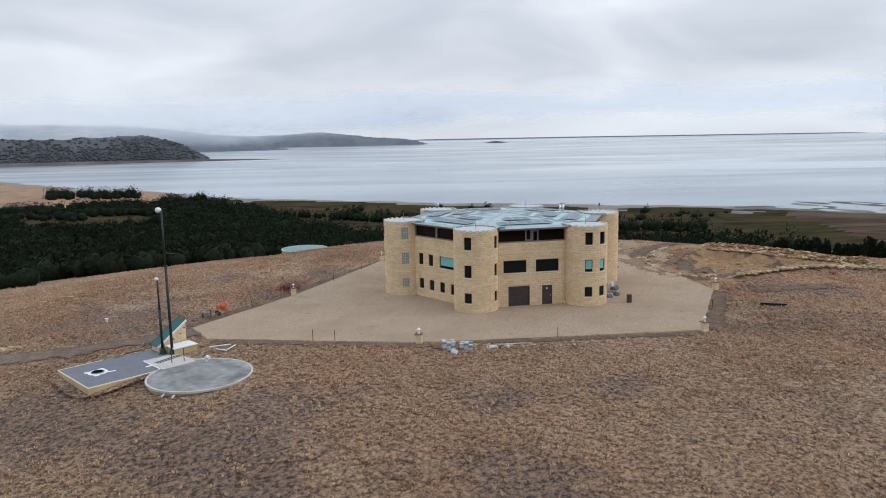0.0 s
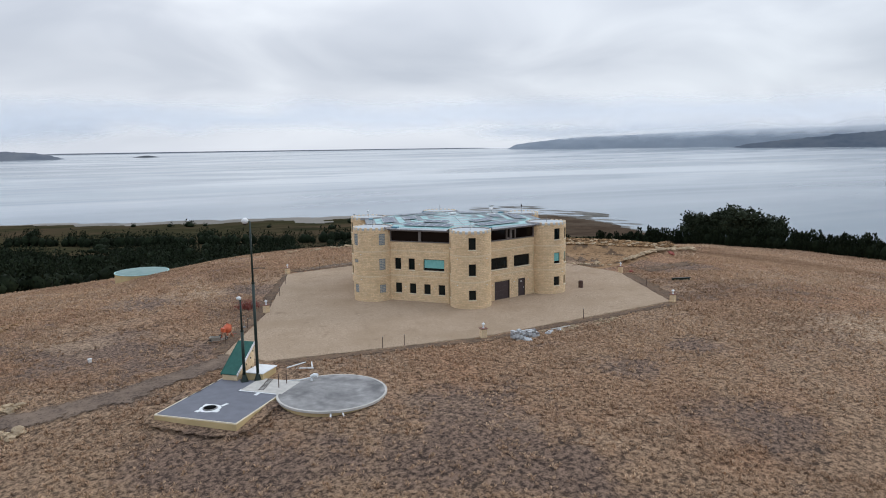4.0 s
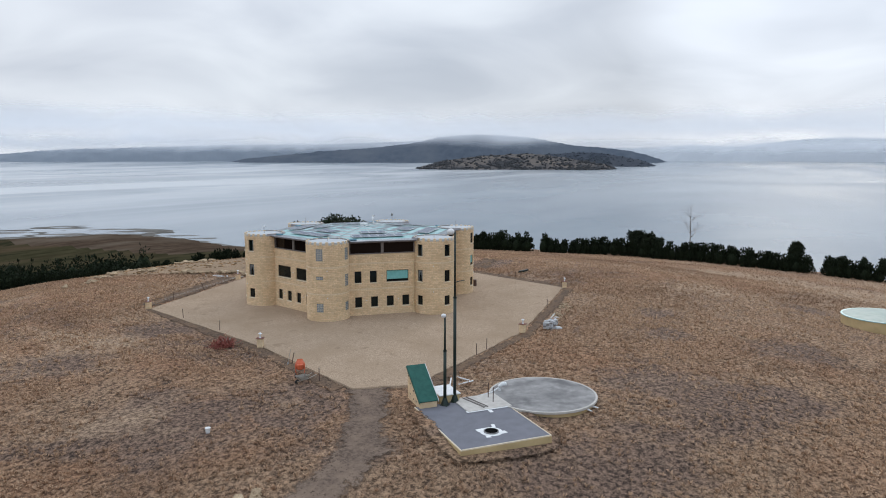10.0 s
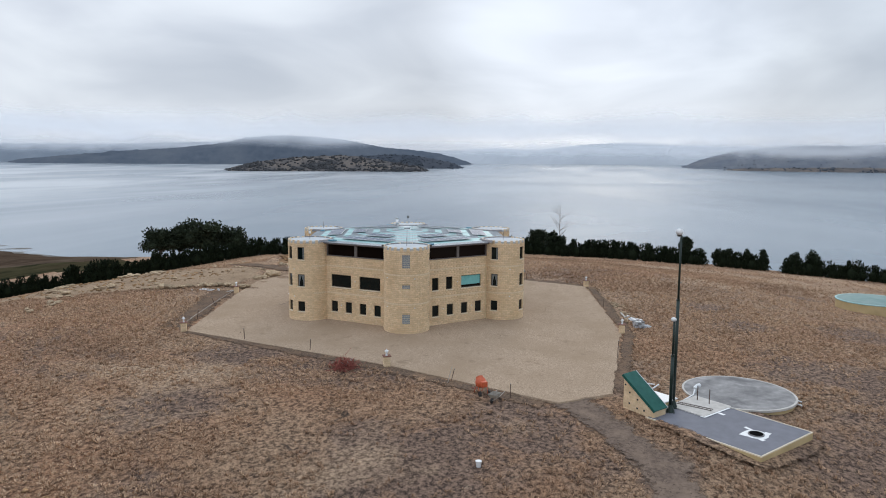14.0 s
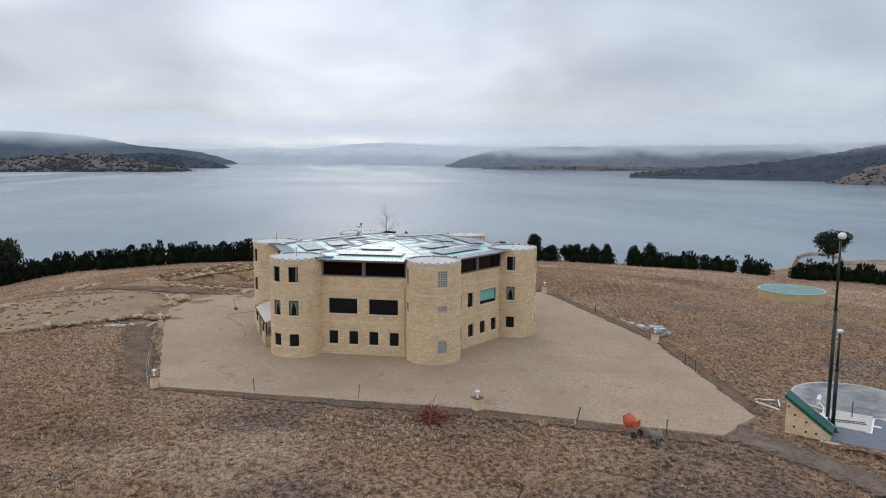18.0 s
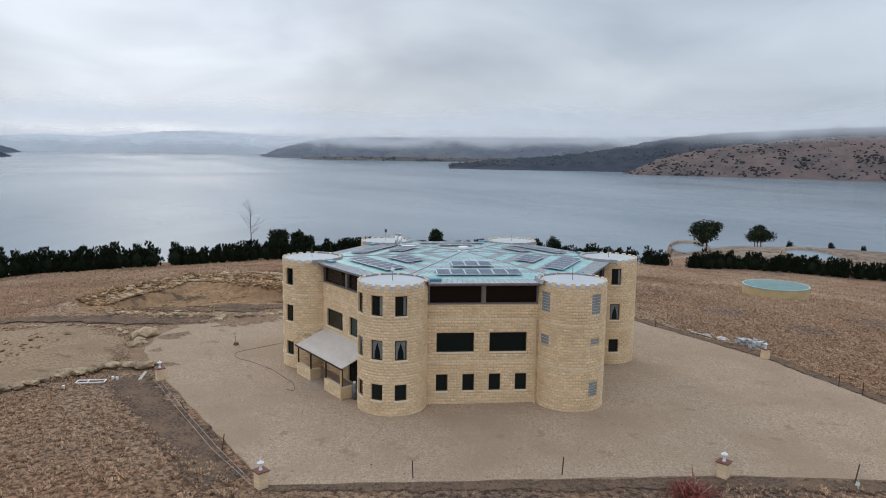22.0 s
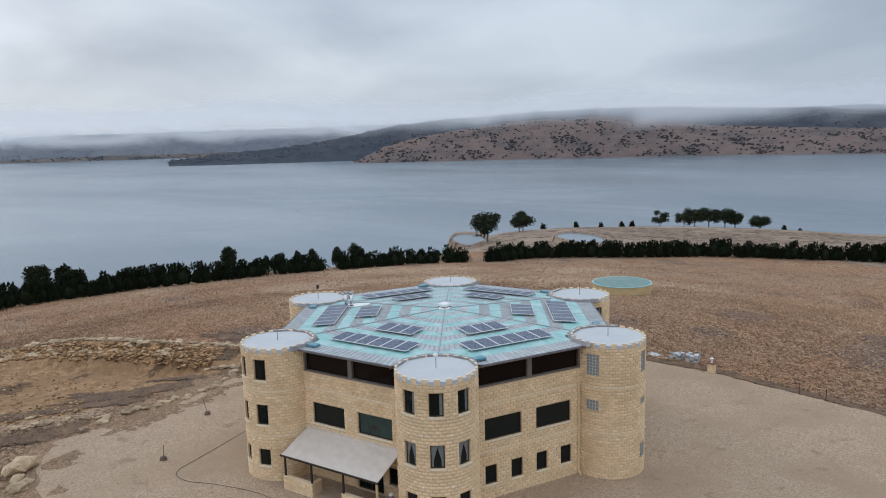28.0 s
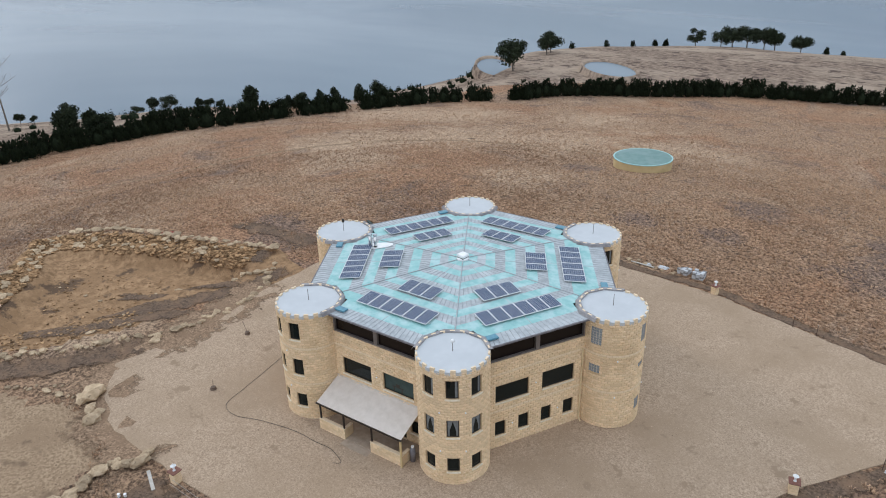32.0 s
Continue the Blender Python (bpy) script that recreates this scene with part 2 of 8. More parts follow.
M["pole"] = material("dark_green_pole", (0.010, 0.022, 0.017), (0.018, 0.034, 0.027), 5.0, 0.4, 0.2)
M["tank"] = material("cream_tank_wall", (0.54, 0.41, 0.215), (0.62, 0.48, 0.265), 1.2, 0.75, c3=(0.46, 0.345, 0.18), big=0.5, spec=0.2)
M["tanktop"] = material("teal_tank_cover", (0.106, 0.212, 0.195), (0.145, 0.255, 0.234), 0.8, 0.5, c3=(0.170, 0.264, 0.250), big=0.5)
M["stone"] = material("pale_field_stone", (0.325, 0.238, 0.152), (0.530, 0.412, 0.282), 3.0, 0.95, bump=0.08, random_by="object", vary=0.28, speck=((5.0, (0.20, 0.142, 0.092), 0.60),), spec=0.05)
M["rubble"] = material("ochre_rubble_stone", (0.172, 0.100, 0.052), (0.395, 0.252, 0.138), 3.0, 0.95, bump=0.04, random_by="island", vary=0.55, spec=0.05)
M["rust"] = material("rusty_brown_steel", (0.06, 0.035, 0.028), (0.11, 0.06, 0.045), 7.0, 0.8)
M["orange"] = material("orange_red_paint", (0.50, 0.085, 0.03), (0.62, 0.13, 0.05), 5.0, 0.5)
M["redwood"] = material("dull_red_brush", (0.22, 0.055, 0.042), (0.36, 0.11, 0.08), 6.0, 0.9)
M["timber"] = material("grey_timber", (0.38, 0.35, 0.31), (0.52, 0.49, 0.44), 6.0, 0.85)
M["hose"] = material("black_hose", (0.02, 0.02, 0.02), (0.035, 0.035, 0.035), 8.0, 0.5)
M["bark"] = material("grey_bark", (0.10, 0.085, 0.07), (0.20, 0.175, 0.15), 6.0, 0.95)
M["needle"] = material("dark_cypress_foliage", (0.007, 0.011, 0.006), (0.018, 0.026, 0.012), 1.2, 0.9, random_by="island", spec=0.1)
M["leaf"] = material("dark_gum_leaf", (0.014, 0.021, 0.012), (0.034, 0.044, 0.022), 1.5, 0.8, random_by="island", spec=0.15)
M["soil"] = material("dark_bare_soil", (0.092, 0.064, 0.047), (0.185, 0.130, 0.093), 4.0, 0.95, bump=0.08, c3=(0.215, 0.140, 0.092), big=0.15, speck=((5.0, (0.046, 0.031, 0.023), 0.58), (7.0, (0.300, 0.200, 0.130), 0.60)), spec=0.08, span=(0.40, 0.60))
M["gravel"] = material("pale_gravel", (0.302, 0.220, 0.152), (0.514, 0.390, 0.282), 9.0, 0.95, bump=0.05, c3=(0.354, 0.260, 0.178), big=0.016, bump_scale=14, detail=8.0, speck=((12.0, (0.179, 0.127, 0.087), 0.62), (15.0, (0.660, 0.517, 0.389), 0.61), (0.5, (0.312, 0.229, 0.158), 0.60)), spec=0.08, span=(0.37, 0.63))
M["scuff"] = material("scuffed_gravel_and_soil", (0.165, 0.110, 0.073), (0.405, 0.280, 0.186), 6.0, 0.95, bump=0.07, c3=(0.255, 0.172, 0.113), big=0.10, detail=10.0, speck=((0.5, (0.165, 0.111, 0.075), 0.58), (9.0, (0.092, 0.062, 0.043), 0.61)), spec=0.05, span=(0.38, 0.62))
M["paving"] = material("tan_veranda_paving", (0.33, 0.255, 0.19), (0.43, 0.34, 0.26), 2.5, 0.85, bump=0.004, spec=0.2)
M["track"] = material("grey_brown_track", (0.119, 0.087, 0.068), (0.200, 0.148, 0.116), 4.0, 0.95, bump=0.06, c3=(0.250, 0.183, 0.138), big=0.10, speck=((5.0, (0.081, 0.058, 0.045), 0.58), (7.0, (0.338, 0.250, 0.183), 0.63)), spec=0.08, span=(0.40, 0.60))
M["clay"] = material("sandy_clay", (0.225, 0.136, 0.074), (0.405, 0.258, 0.146), 1.4, 0.95, bump=0.12, c3=(0.275, 0.170, 0.094), big=0.16, detail=9.0, speck=((0.22, (0.125, 0.082, 0.054), 0.57), (4.0, (0.135, 0.085, 0.050), 0.60), (6.0, (0.48, 0.330, 0.20), 0.63)), spec=0.08, span=(0.38, 0.62))
M["glassblock"] = material("glass_block", (0.22, 0.25, 0.27), (0.32, 0.35, 0.37), 8.0, 0.1)
M["tarp"] = material("white_plastic_sheet", (0.42, 0.43, 0.45), (0.62, 0.64, 0.66), 2.0, 0.45, bump=0.03)
M["curtain"] = material("pale_curtain", (0.15, 0.16, 0.16), (0.21, 0.22, 0.22), 5.0, 0.9)
M["tealblind"] = material("teal_blind", (0.16, 0.46, 0.44), (0.22, 0.54, 0.52), 4.0, 0.6)
M["cream"] = material("cream_paint", (0.66, 0.52, 0.30), (0.72, 0.58, 0.36), 3.0, 0.5)
# far coast: the haze of distance is mixed into this woodland colour
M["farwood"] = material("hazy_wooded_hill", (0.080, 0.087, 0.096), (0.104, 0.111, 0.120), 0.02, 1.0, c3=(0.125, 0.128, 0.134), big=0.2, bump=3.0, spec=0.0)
M["dimroom"] = material("dim_teal_room", (0.012, 0.034, 0.033), (0.024, 0.056, 0.052), 2.0, 0.3)
M["rib"] = material("weathered_sheet_rib", (0.34, 0.36, 0.375), (0.42, 0.44, 0.455), 3.0, 0.6, spec=0.3)
M["mud"] = material("pale_tidal_mud", (0.156, 0.136, 0.113), (0.265, 0.242, 0.211), 0.03, 0.7, c3=(0.109, 0.094, 0.074), big=0.5, spec=0.4)
M["poor"] = material("poor_grey_grass", (0.105, 0.075, 0.060), (0.330, 0.250, 0.190), 0.5, 0.95, bump=0.25, c3=(0.380, 0.300, 0.230), big=0.06, detail=9.0, speck=((0.16, (0.100, 0.072, 0.060), 0.56),), spec=0.05, span=(0.36, 0.62), stretch=(1, 1.4, 1))
M["weed"] = material("dark_tidal_weed", (0.050, 0.046, 0.038), (0.120, 0.110, 0.092), 0.12, 0.75, c3=(0.19, 0.18, 0.165), big=0.5, spec=0.3)
M["pebble"] = material("loose_gravel_stone", (0.283, 0.210, 0.148), (0.472, 0.364, 0.269), 3.0, 0.95, random_by="island", vary=0.35, spec=0.08)
# coast trees: haze greys and lightens this foliage colour
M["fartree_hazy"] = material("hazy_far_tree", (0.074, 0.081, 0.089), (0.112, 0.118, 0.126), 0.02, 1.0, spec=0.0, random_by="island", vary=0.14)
M["void"] = material("black_shadowed_hole", (0.006, 0.006, 0.006), (0.010, 0.010, 0.010), 4.0, 1.0, spec=0.0)
M["brick"] = material("red_brown_brick", (0.16, 0.07, 0.05), (0.22, 0.10, 0.075), 6.0, 0.9)


def glass_material(name, tint, gloss):
    m = bpy.data.materials.new(name)
    m.use_nodes = True
    b = m.node_tree.nodes["Principled BSDF"]
    b.inputs["Base Color"].default_value = tint
    b.inputs["Roughness"].default_value = 0.04
    b.inputs["Specular IOR Level"].default_value = gloss
    return m


M["glass"] = glass_material("dark_window_glass", (0.005, 0.010, 0.010, 1), 0.28)
M["bronze"] = glass_material("bronze_tinted_glass", (0.010, 0.006, 0.005, 1), 0.16)


DARK_PATCHES = ((-36, 77, 7), (-30, 71, 4), (-13, 50, 4), (5, 37, 5), (-12, 45, 4), (34, 34, 4), (-26, 47, 5), (41, 84, 5), (46, 82, 4), (14, 51, 3), (-17, 100, 4), (-31, 51, 5), (-17, 42, 5), (4, 49, 3), (-11, 38, 4), (-30, 98, 5), (-35, 80, 5), (-26, 73, 3))
PALE_PATCHES = ((82, 42, 15), (70, 25, 16), (50, 17, 13), (92, 2, 16), (64, -12, 13), (110, 11, 14), (30, 8, 12), (66, 56, 9), (36, 46, 7))
RED_PATCHES = ((-8, 121, 8), (-24, 104, 7), (46, 58, 8), (52, 44, 8), (60, 62, 7))


def grass_ground():
    """Dry tussock pasture: fawn thatch, redder and darker patches, bare scuffs."""
    m = bpy.data.materials.new("dry_pasture")
    m.use_nodes = True
    nt = m.node_tree
    b = nt.nodes["Principled BSDF"]
    b.inputs["Roughness"].default_value, b.inputs["Specular IOR Level"].default_value = 0.95, 0.2
    co = nt.nodes.new("ShaderNodeTexCoord")

    def tex(s, d, r=0.6, dist=0.0):
        n = nt.nodes.new("ShaderNodeTexNoise")
        n.inputs["Scale"].default_value, n.inputs["Detail"].default_value, n.inputs["Roughness"].default_value, n.inputs["Distortion"].default_value = s, d, r, dist
        nt.links.new(co.outputs["Object"], n.inputs["Vector"])
        return n.outputs["Fac"]

    def band(src, lo, hi):
        r = nt.nodes.new("ShaderNodeMapRange")
        r.inputs["From Min"].default_value, r.inputs["From Max"].default_value = lo, hi
        nt.links.new(src, r.inputs["Value"])
        return r.outputs[0]

    def mix(fac, a, b2):
        x = nt.nodes.new("ShaderNodeMix")
        x.data_type = "RGBA"
        nt.links.new(fac, x.inputs[0])
        for i, v in ((6, a), (7, b2)):
            if isinstance(v, tuple):
                x.inputs[i].default_value = (*v, 1)
            else:
                nt.links.new(v, x.inputs[i])
        return x.outputs[2]

    def plus(a, b2):
        x = nt.nodes.new("ShaderNodeMath")
        x.use_clamp = True
        nt.links.new(a, x.inputs[0])
        nt.links.new(b2, x.inputs[1])
        return x.outputs[0]

    ragged = tex(0.22, 6.0, 0.75, 0.8)

    def patch(px, py, size):
        """A ragged patch of ground about a place."""
        far = nt.nodes.new("ShaderNodeVectorMath")
        far.operation = "DISTANCE"
        flat = nt.nodes.new("ShaderNodeVectorMath")
        flat.operation = "MULTIPLY"
        flat.inputs[1].default_value = (1, 1, 0)
        nt.links.new(co.outputs["Object"], flat.inputs[0])
        nt.links.new(flat.outputs[0], far.inputs[0])
        far.inputs[1].default_value = (px, py, 0)
        mul = nt.nodes.new("ShaderNodeMath")
        mul.operation = "MULTIPLY_ADD"
        mul.inputs[1].default_value = size * 2.6
        nt.links.new(ragged, mul.inputs[0])
        nt.links.new(far.outputs["Value"], mul.inputs[2])
        return band(mul.outputs[0], size * 2.45, size * 1.75)

    def patches(places):
        out = None
        for p in places:
            out = patch(*p) if out is None else plus(out, patch(*p))
        return out

    # each zone: lit thatch tops, and tussock-gap shade painted as a darker colour
    red, dim = band(tex(0.035, 4.0, 0.6, 0.6), 0.46, 0.60), band(tex(0.045, 6.0, 0.70, 1.2), 0.53, 0.63)
    dim = plus(dim, patches(DARK_PATCHES))
    red = plus(red, patches(RED_PATCHES))
    pale = band(tex(0.030, 6.0, 0.66, 1.0), 0.54, 0.68)
    pale = plus(pale, patches(PALE_PATCHES))
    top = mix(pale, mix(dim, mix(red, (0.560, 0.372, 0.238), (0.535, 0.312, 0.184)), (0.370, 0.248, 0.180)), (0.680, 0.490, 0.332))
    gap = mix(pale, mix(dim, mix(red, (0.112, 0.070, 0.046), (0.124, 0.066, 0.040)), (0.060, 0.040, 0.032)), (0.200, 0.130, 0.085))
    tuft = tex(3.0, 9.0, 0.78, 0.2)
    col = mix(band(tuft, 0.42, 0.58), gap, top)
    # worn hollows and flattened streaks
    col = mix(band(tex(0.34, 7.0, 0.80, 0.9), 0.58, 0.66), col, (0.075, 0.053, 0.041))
    col = mix(band(tex(1.1, 8.0, 0.82, 0.4), 0.62, 0.70), col, (0.57, 0.435, 0.305))
    nt.links.new(col, b.inputs["Base Color"])
    bn = nt.nodes.new("ShaderNodeBump")
    bn.inputs["Distance"].default_value = 0.34
    nt.links.new(tuft, bn.inputs["Height"])
    nt.links.new(bn.outputs[0], b.inputs["Normal"])
    return m


M["pasture"] = grass_ground()
M["straw"] = material("straw_grass", (0.400, 0.261, 0.167), (0.590, 0.408, 0.270), 0.5, 0.95, random_by="island", c3=(0.315, 0.201, 0.131), big=0.09, spec=0.05, vary=0.28)
# far shores and hills: distance haze is painted into these base colours
M["farland"] = material("far_shore_land", (0.098, 0.093, 0.095), (0.135, 0.125, 0.121), 0.05, 0.95, c3=(0.20, 0.172, 0.150), big=0.2, bump=3.0, spec=0.0)
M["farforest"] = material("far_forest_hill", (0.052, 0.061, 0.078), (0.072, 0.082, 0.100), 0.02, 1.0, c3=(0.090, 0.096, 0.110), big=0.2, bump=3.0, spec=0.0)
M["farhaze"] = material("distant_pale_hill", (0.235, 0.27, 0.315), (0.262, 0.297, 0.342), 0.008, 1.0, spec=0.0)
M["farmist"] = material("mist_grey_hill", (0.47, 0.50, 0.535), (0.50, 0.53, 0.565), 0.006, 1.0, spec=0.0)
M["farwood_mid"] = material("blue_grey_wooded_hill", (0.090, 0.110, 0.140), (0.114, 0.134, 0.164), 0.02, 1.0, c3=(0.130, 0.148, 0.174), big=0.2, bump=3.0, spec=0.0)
M["farfield"] = material("far_tan_field", (0.30, 0.265, 0.235), (0.36, 0.32, 0.285), 0.02, 1.0, spec=0.0)
M["farbrown"] = material("far_brown_slope", (0.161, 0.123, 0.115), (0.198, 0.154, 0.140), 0.03, 1.0, c3=(0.115, 0.103, 0.103), big=0.35, bump=3.0, spec=0.0)
M["marsh"] = material("marsh_grass", (0.032, 0.030, 0.016), (0.060, 0.053, 0.029), 0.06, 1.0, c3=(0.078, 0.056, 0.035), big=0.18, spec=0.0, stretch=(1, 2.2, 1), speck=((0.02, (0.028, 0.028, 0.016), 0.56),))
M["saltmarsh"] = material("brown_saltmarsh", (0.052, 0.036, 0.026), (0.098, 0.070, 0.050), 0.08, 1.0, c3=(0.125, 0.098, 0.074), big=0.2, spec=0.0, stretch=(1, 2.0, 1))
# far trees: distance haze is painted into the foliage colours
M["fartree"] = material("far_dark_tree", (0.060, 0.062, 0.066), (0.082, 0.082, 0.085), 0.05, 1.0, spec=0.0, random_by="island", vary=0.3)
M["fartree_haze_blue"] = material("far_grey_tree", (0.084, 0.098, 0.118), (0.104, 0.118, 0.138), 0.02, 1.0, spec=0.0, random_by="island", vary=0.12)


def bay_water():
    """Shallow grey-blue water: calm slicks and ruffled lanes drawn out along the bay."""
    m = bpy.data.materials.new("bay_water")
    m.use_nodes = True
    nt = m.node_tree
    b = nt.nodes["Principled BSDF"]
    b.inputs["IOR"].default_value = 1.2
    co = nt.nodes.new("ShaderNodeTexCoord")

    def tex(scale, turn, sx, sy, detail, dist=0.0):
        mp = nt.nodes.new("ShaderNodeMapping")
        mp.inputs["Rotation"].default_value = (0, 0, radians(turn))
        mp.inputs["Scale"].default_value = (sx, sy, 1)
        nt.links.new(co.outputs["Object"], mp.inputs[0])
        n = nt.nodes.new("ShaderNodeTexNoise")
        n.inputs["Scale"].default_value, n.inputs["Detail"].default_value, n.inputs["Distortion"].default_value = scale, detail, dist
        nt.links.new(mp.outputs[0], n.inputs["Vector"])
        return n.outputs["Fac"]

    def span(src, lo, hi, a, c):
        r = nt.nodes.new("ShaderNodeMapRange")
        for k, v in (("From Min", lo), ("From Max", hi), ("To Min", a), ("To Max", c)):
            r.inputs[k].default_value = v
        nt.links.new(src, r.inputs["Value"])
        return r.outputs[0]

    lanes = tex(0.0028, -28, 0.35, 1.5, 4.0, 0.8)
    nt.links.new(span(lanes, 0.36, 0.64, 0.24, 0.17), b.inputs["Roughness"])
    mix = nt.nodes.new("ShaderNodeMix")
    mix.data_type = "RGBA"
    nt.links.new(span(tex(0.0035, 20, 0.6, 1.0, 4.0, 0.6), 0.4, 0.62, 0, 1), mix.inputs[0])
    mix.inputs[6].default_value, mix.inputs[7].default_value = (0.125, 0.170, 0.212, 1), (0.190, 0.238, 0.276, 1)
    # pale tidal shallows towards the north, bright sky reflection painted into their colour
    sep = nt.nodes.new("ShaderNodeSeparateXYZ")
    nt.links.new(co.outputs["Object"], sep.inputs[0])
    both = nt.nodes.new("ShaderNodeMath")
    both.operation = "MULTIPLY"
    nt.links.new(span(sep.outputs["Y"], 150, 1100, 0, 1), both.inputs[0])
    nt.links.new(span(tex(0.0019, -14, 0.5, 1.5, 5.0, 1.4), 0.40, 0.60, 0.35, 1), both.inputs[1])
    flats_sheen = nt.nodes.new("ShaderNodeMix")
    flats_sheen.data_type = "RGBA"
    nt.links.new(both.outputs[0], flats_sheen.inputs[0])
    nt.links.new(mix.outputs[2], flats_sheen.inputs[6])
    flats_sheen.inputs[7].default_value = (0.53, 0.555, 0.575, 1)
    nt.links.new(flats_sheen.outputs[2], b.inputs["Base Color"])
    bn = nt.nodes.new("ShaderNodeBump")
    bn.inputs["Distance"].default_value = 0.5
    nt.links.new(span(lanes, 0.36, 0.64, 0.05, 0.02), bn.inputs["Strength"])
    nt.links.new(tex(0.25, 15, 0.5, 1.4, 4.0), bn.inputs["Height"])
    nt.links.new(bn.outputs[0], b.inputs["Normal"])
    return m


M["water"] = bay_water()
# middle-distance hills: blue-grey haze painted into the colour
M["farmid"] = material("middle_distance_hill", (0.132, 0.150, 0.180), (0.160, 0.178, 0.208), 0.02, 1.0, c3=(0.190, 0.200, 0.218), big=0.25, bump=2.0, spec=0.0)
M["pad"] = material("scraped_sandy_earth", (0.215, 0.148, 0.094), (0.430, 0.312, 0.206), 4.0, 0.95, bump=0.05, c3=(0.275, 0.192, 0.124), big=0.05, detail=10.0, speck=((4.0, (0.130, 0.088, 0.058), 0.60), (7.0, (0.50, 0.375, 0.26), 0.62), (0.25, (0.190, 0.132, 0.088), 0.57)), spec=0.08, span=(0.38, 0.62))


def cloud_veil(name, tone):
    """Thin low stratus: dense along its middle, fraying to nothing above and below."""
    m = bpy.data.materials.new(name)
    m.use_nodes = True
    nt = m.node_tree
    nt.nodes.clear()
    out, mixer = nt.nodes.new("ShaderNodeOutputMaterial"), nt.nodes.new("ShaderNodeMixShader")
    clear, lit, back = (nt.nodes.new("ShaderNodeBsdf" + k) for k in ("Transparent", "Diffuse", "Translucent"))
    for b in (lit, back):
        b.inputs["Color"].default_value = tone
    body = nt.nodes.new("ShaderNodeAddShader")
    nt.links.new(lit.outputs[0], body.inputs[0])
    nt.links.new(back.outputs[0], body.inputs[1])
    co, sep = nt.nodes.new("ShaderNodeTexCoord"), nt.nodes.new("ShaderNodeSeparateXYZ")
    nt.links.new(co.outputs["UV"], sep.inputs[0])
    n = nt.nodes.new("ShaderNodeTexNoise")
    n.inputs["Scale"].default_value, n.inputs["Detail"].default_value, n.inputs["Distortion"].default_value = 0.0036, 2.5, 0.5
    mp = nt.nodes.new("ShaderNodeMapping")
    mp.inputs["Scale"].default_value = (1, 1, 2.2)
    nt.links.new(co.outputs["Object"], mp.inputs[0])
    nt.links.new(mp.outputs[0], n.inputs["Vector"])
    sway = nt.nodes.new("ShaderNodeMath")
    sway.operation = "MULTIPLY_ADD"
    sway.inputs[1].default_value = 75.0
    nt.links.new(n.outputs["Fac"], sway.inputs[0])
    nt.links.new(sep.outputs["Y"], sway.inputs[2])

    def step(lo, hi, a, b, src=None):
        r = nt.nodes.new("ShaderNodeMapRange")
        r.interpolation_type = "SMOOTHSTEP"
        for k, v in (("From Min", lo), ("From Max", hi), ("To Min", a), ("To Max", b)):
            r.inputs[k].default_value = v
        nt.links.new(src or sway.outputs[0], r.inputs["Value"])
        return r.outputs[0]

    mul = nt.nodes.new("ShaderNodeMath")
    mul.operation = "MULTIPLY"
    nt.links.new(step(14, 66, 0.0, 0.72), mul.inputs[0])
    nt.links.new(step(70, 130, 1.0, 0.0), mul.inputs[1])
    ends = nt.nodes.new("ShaderNodeMath")
    ends.operation = "MULTIPLY"
    nt.links.new(mul.outputs[0], ends.inputs[0])
    gate = nt.nodes.new("ShaderNodeMath")
    gate.operation = "MULTIPLY"
    nt.links.new(step(0, 12, 0.0, 1.0, sep.outputs["X"]), gate.inputs[0])
    nt.links.new(step(228, 240, 1.0, 0.0, sep.outputs["X"]), gate.inputs[1])
    nt.links.new(gate.outputs[0], ends.inputs[1])
    nt.links.new(ends.outputs[0], mixer.inputs[0])
    nt.links.new(clear.outputs[0], mixer.inputs[1])
    nt.links.new(body.outputs[0], mixer.inputs[2])
    nt.links.new(mixer.outputs[0], out.inputs[0])
    return m


M["stratus"] = cloud_veil("low_stratus", (0.545, 0.56, 0.585, 1))
M["mist"] = cloud_veil("thin_mist", (0.46, 0.478, 0.505, 1))

# ---- helpers ----
def mesh_object(name, verts, faces, mat, parent=None, label="", smooth=False, slots=None):
    me = bpy.data.meshes.new(name)
    me.from_pydata([tuple(v) for v in verts], [], [tuple(f) for f in faces])
    for m in (mat if isinstance(mat, (list, tuple)) else [mat]):
        me.materials.append(m)
    if slots is not None:
        me.polygons.foreach_set("material_index", slots)
    if smooth:
        me.polygons.foreach_set("use_smooth", [True] * len(me.polygons))
    me.update()
    ob = new(name, me)
    if parent is not None:
        ob.parent = parent
    return tagged(ob, label)


def part(name, bm, mat, parent, label="", smooth=False):
    me = bpy.data.meshes.new(name)
    bm.to_mesh(me)
    bm.free()
    me.materials.append(mat)
    if smooth:
        me.polygons.foreach_set("use_smooth", [True] * len(me.polygons))
    ob = new(name, me)
    if parent is not None:
        ob.parent = parent
    return tagged(ob, label)


def thing(name, m, label, category, group=""):
    ob = new(name)
    ob.matrix_world = m
    return tagged(ob, label, category, group)


def box_bm(size, at=(0, 0, 0), bevel=0.0, bm=None, turn=None):
    bm = bm or bmesh.new()
    m = Matrix.Translation(at)
    if turn is not None:
        m = m @ turn
    r = bmesh.ops.create_cube(bm, size=1.0, matrix=m @ Matrix.Diagonal((*size, 1)))
    if bevel:
        es = {e for v in r["verts"] for e in v.link_edges}
        bmesh.ops.bevel(bm, geom=list(es), offset=bevel, segments=1, affect="EDGES")
    return bm


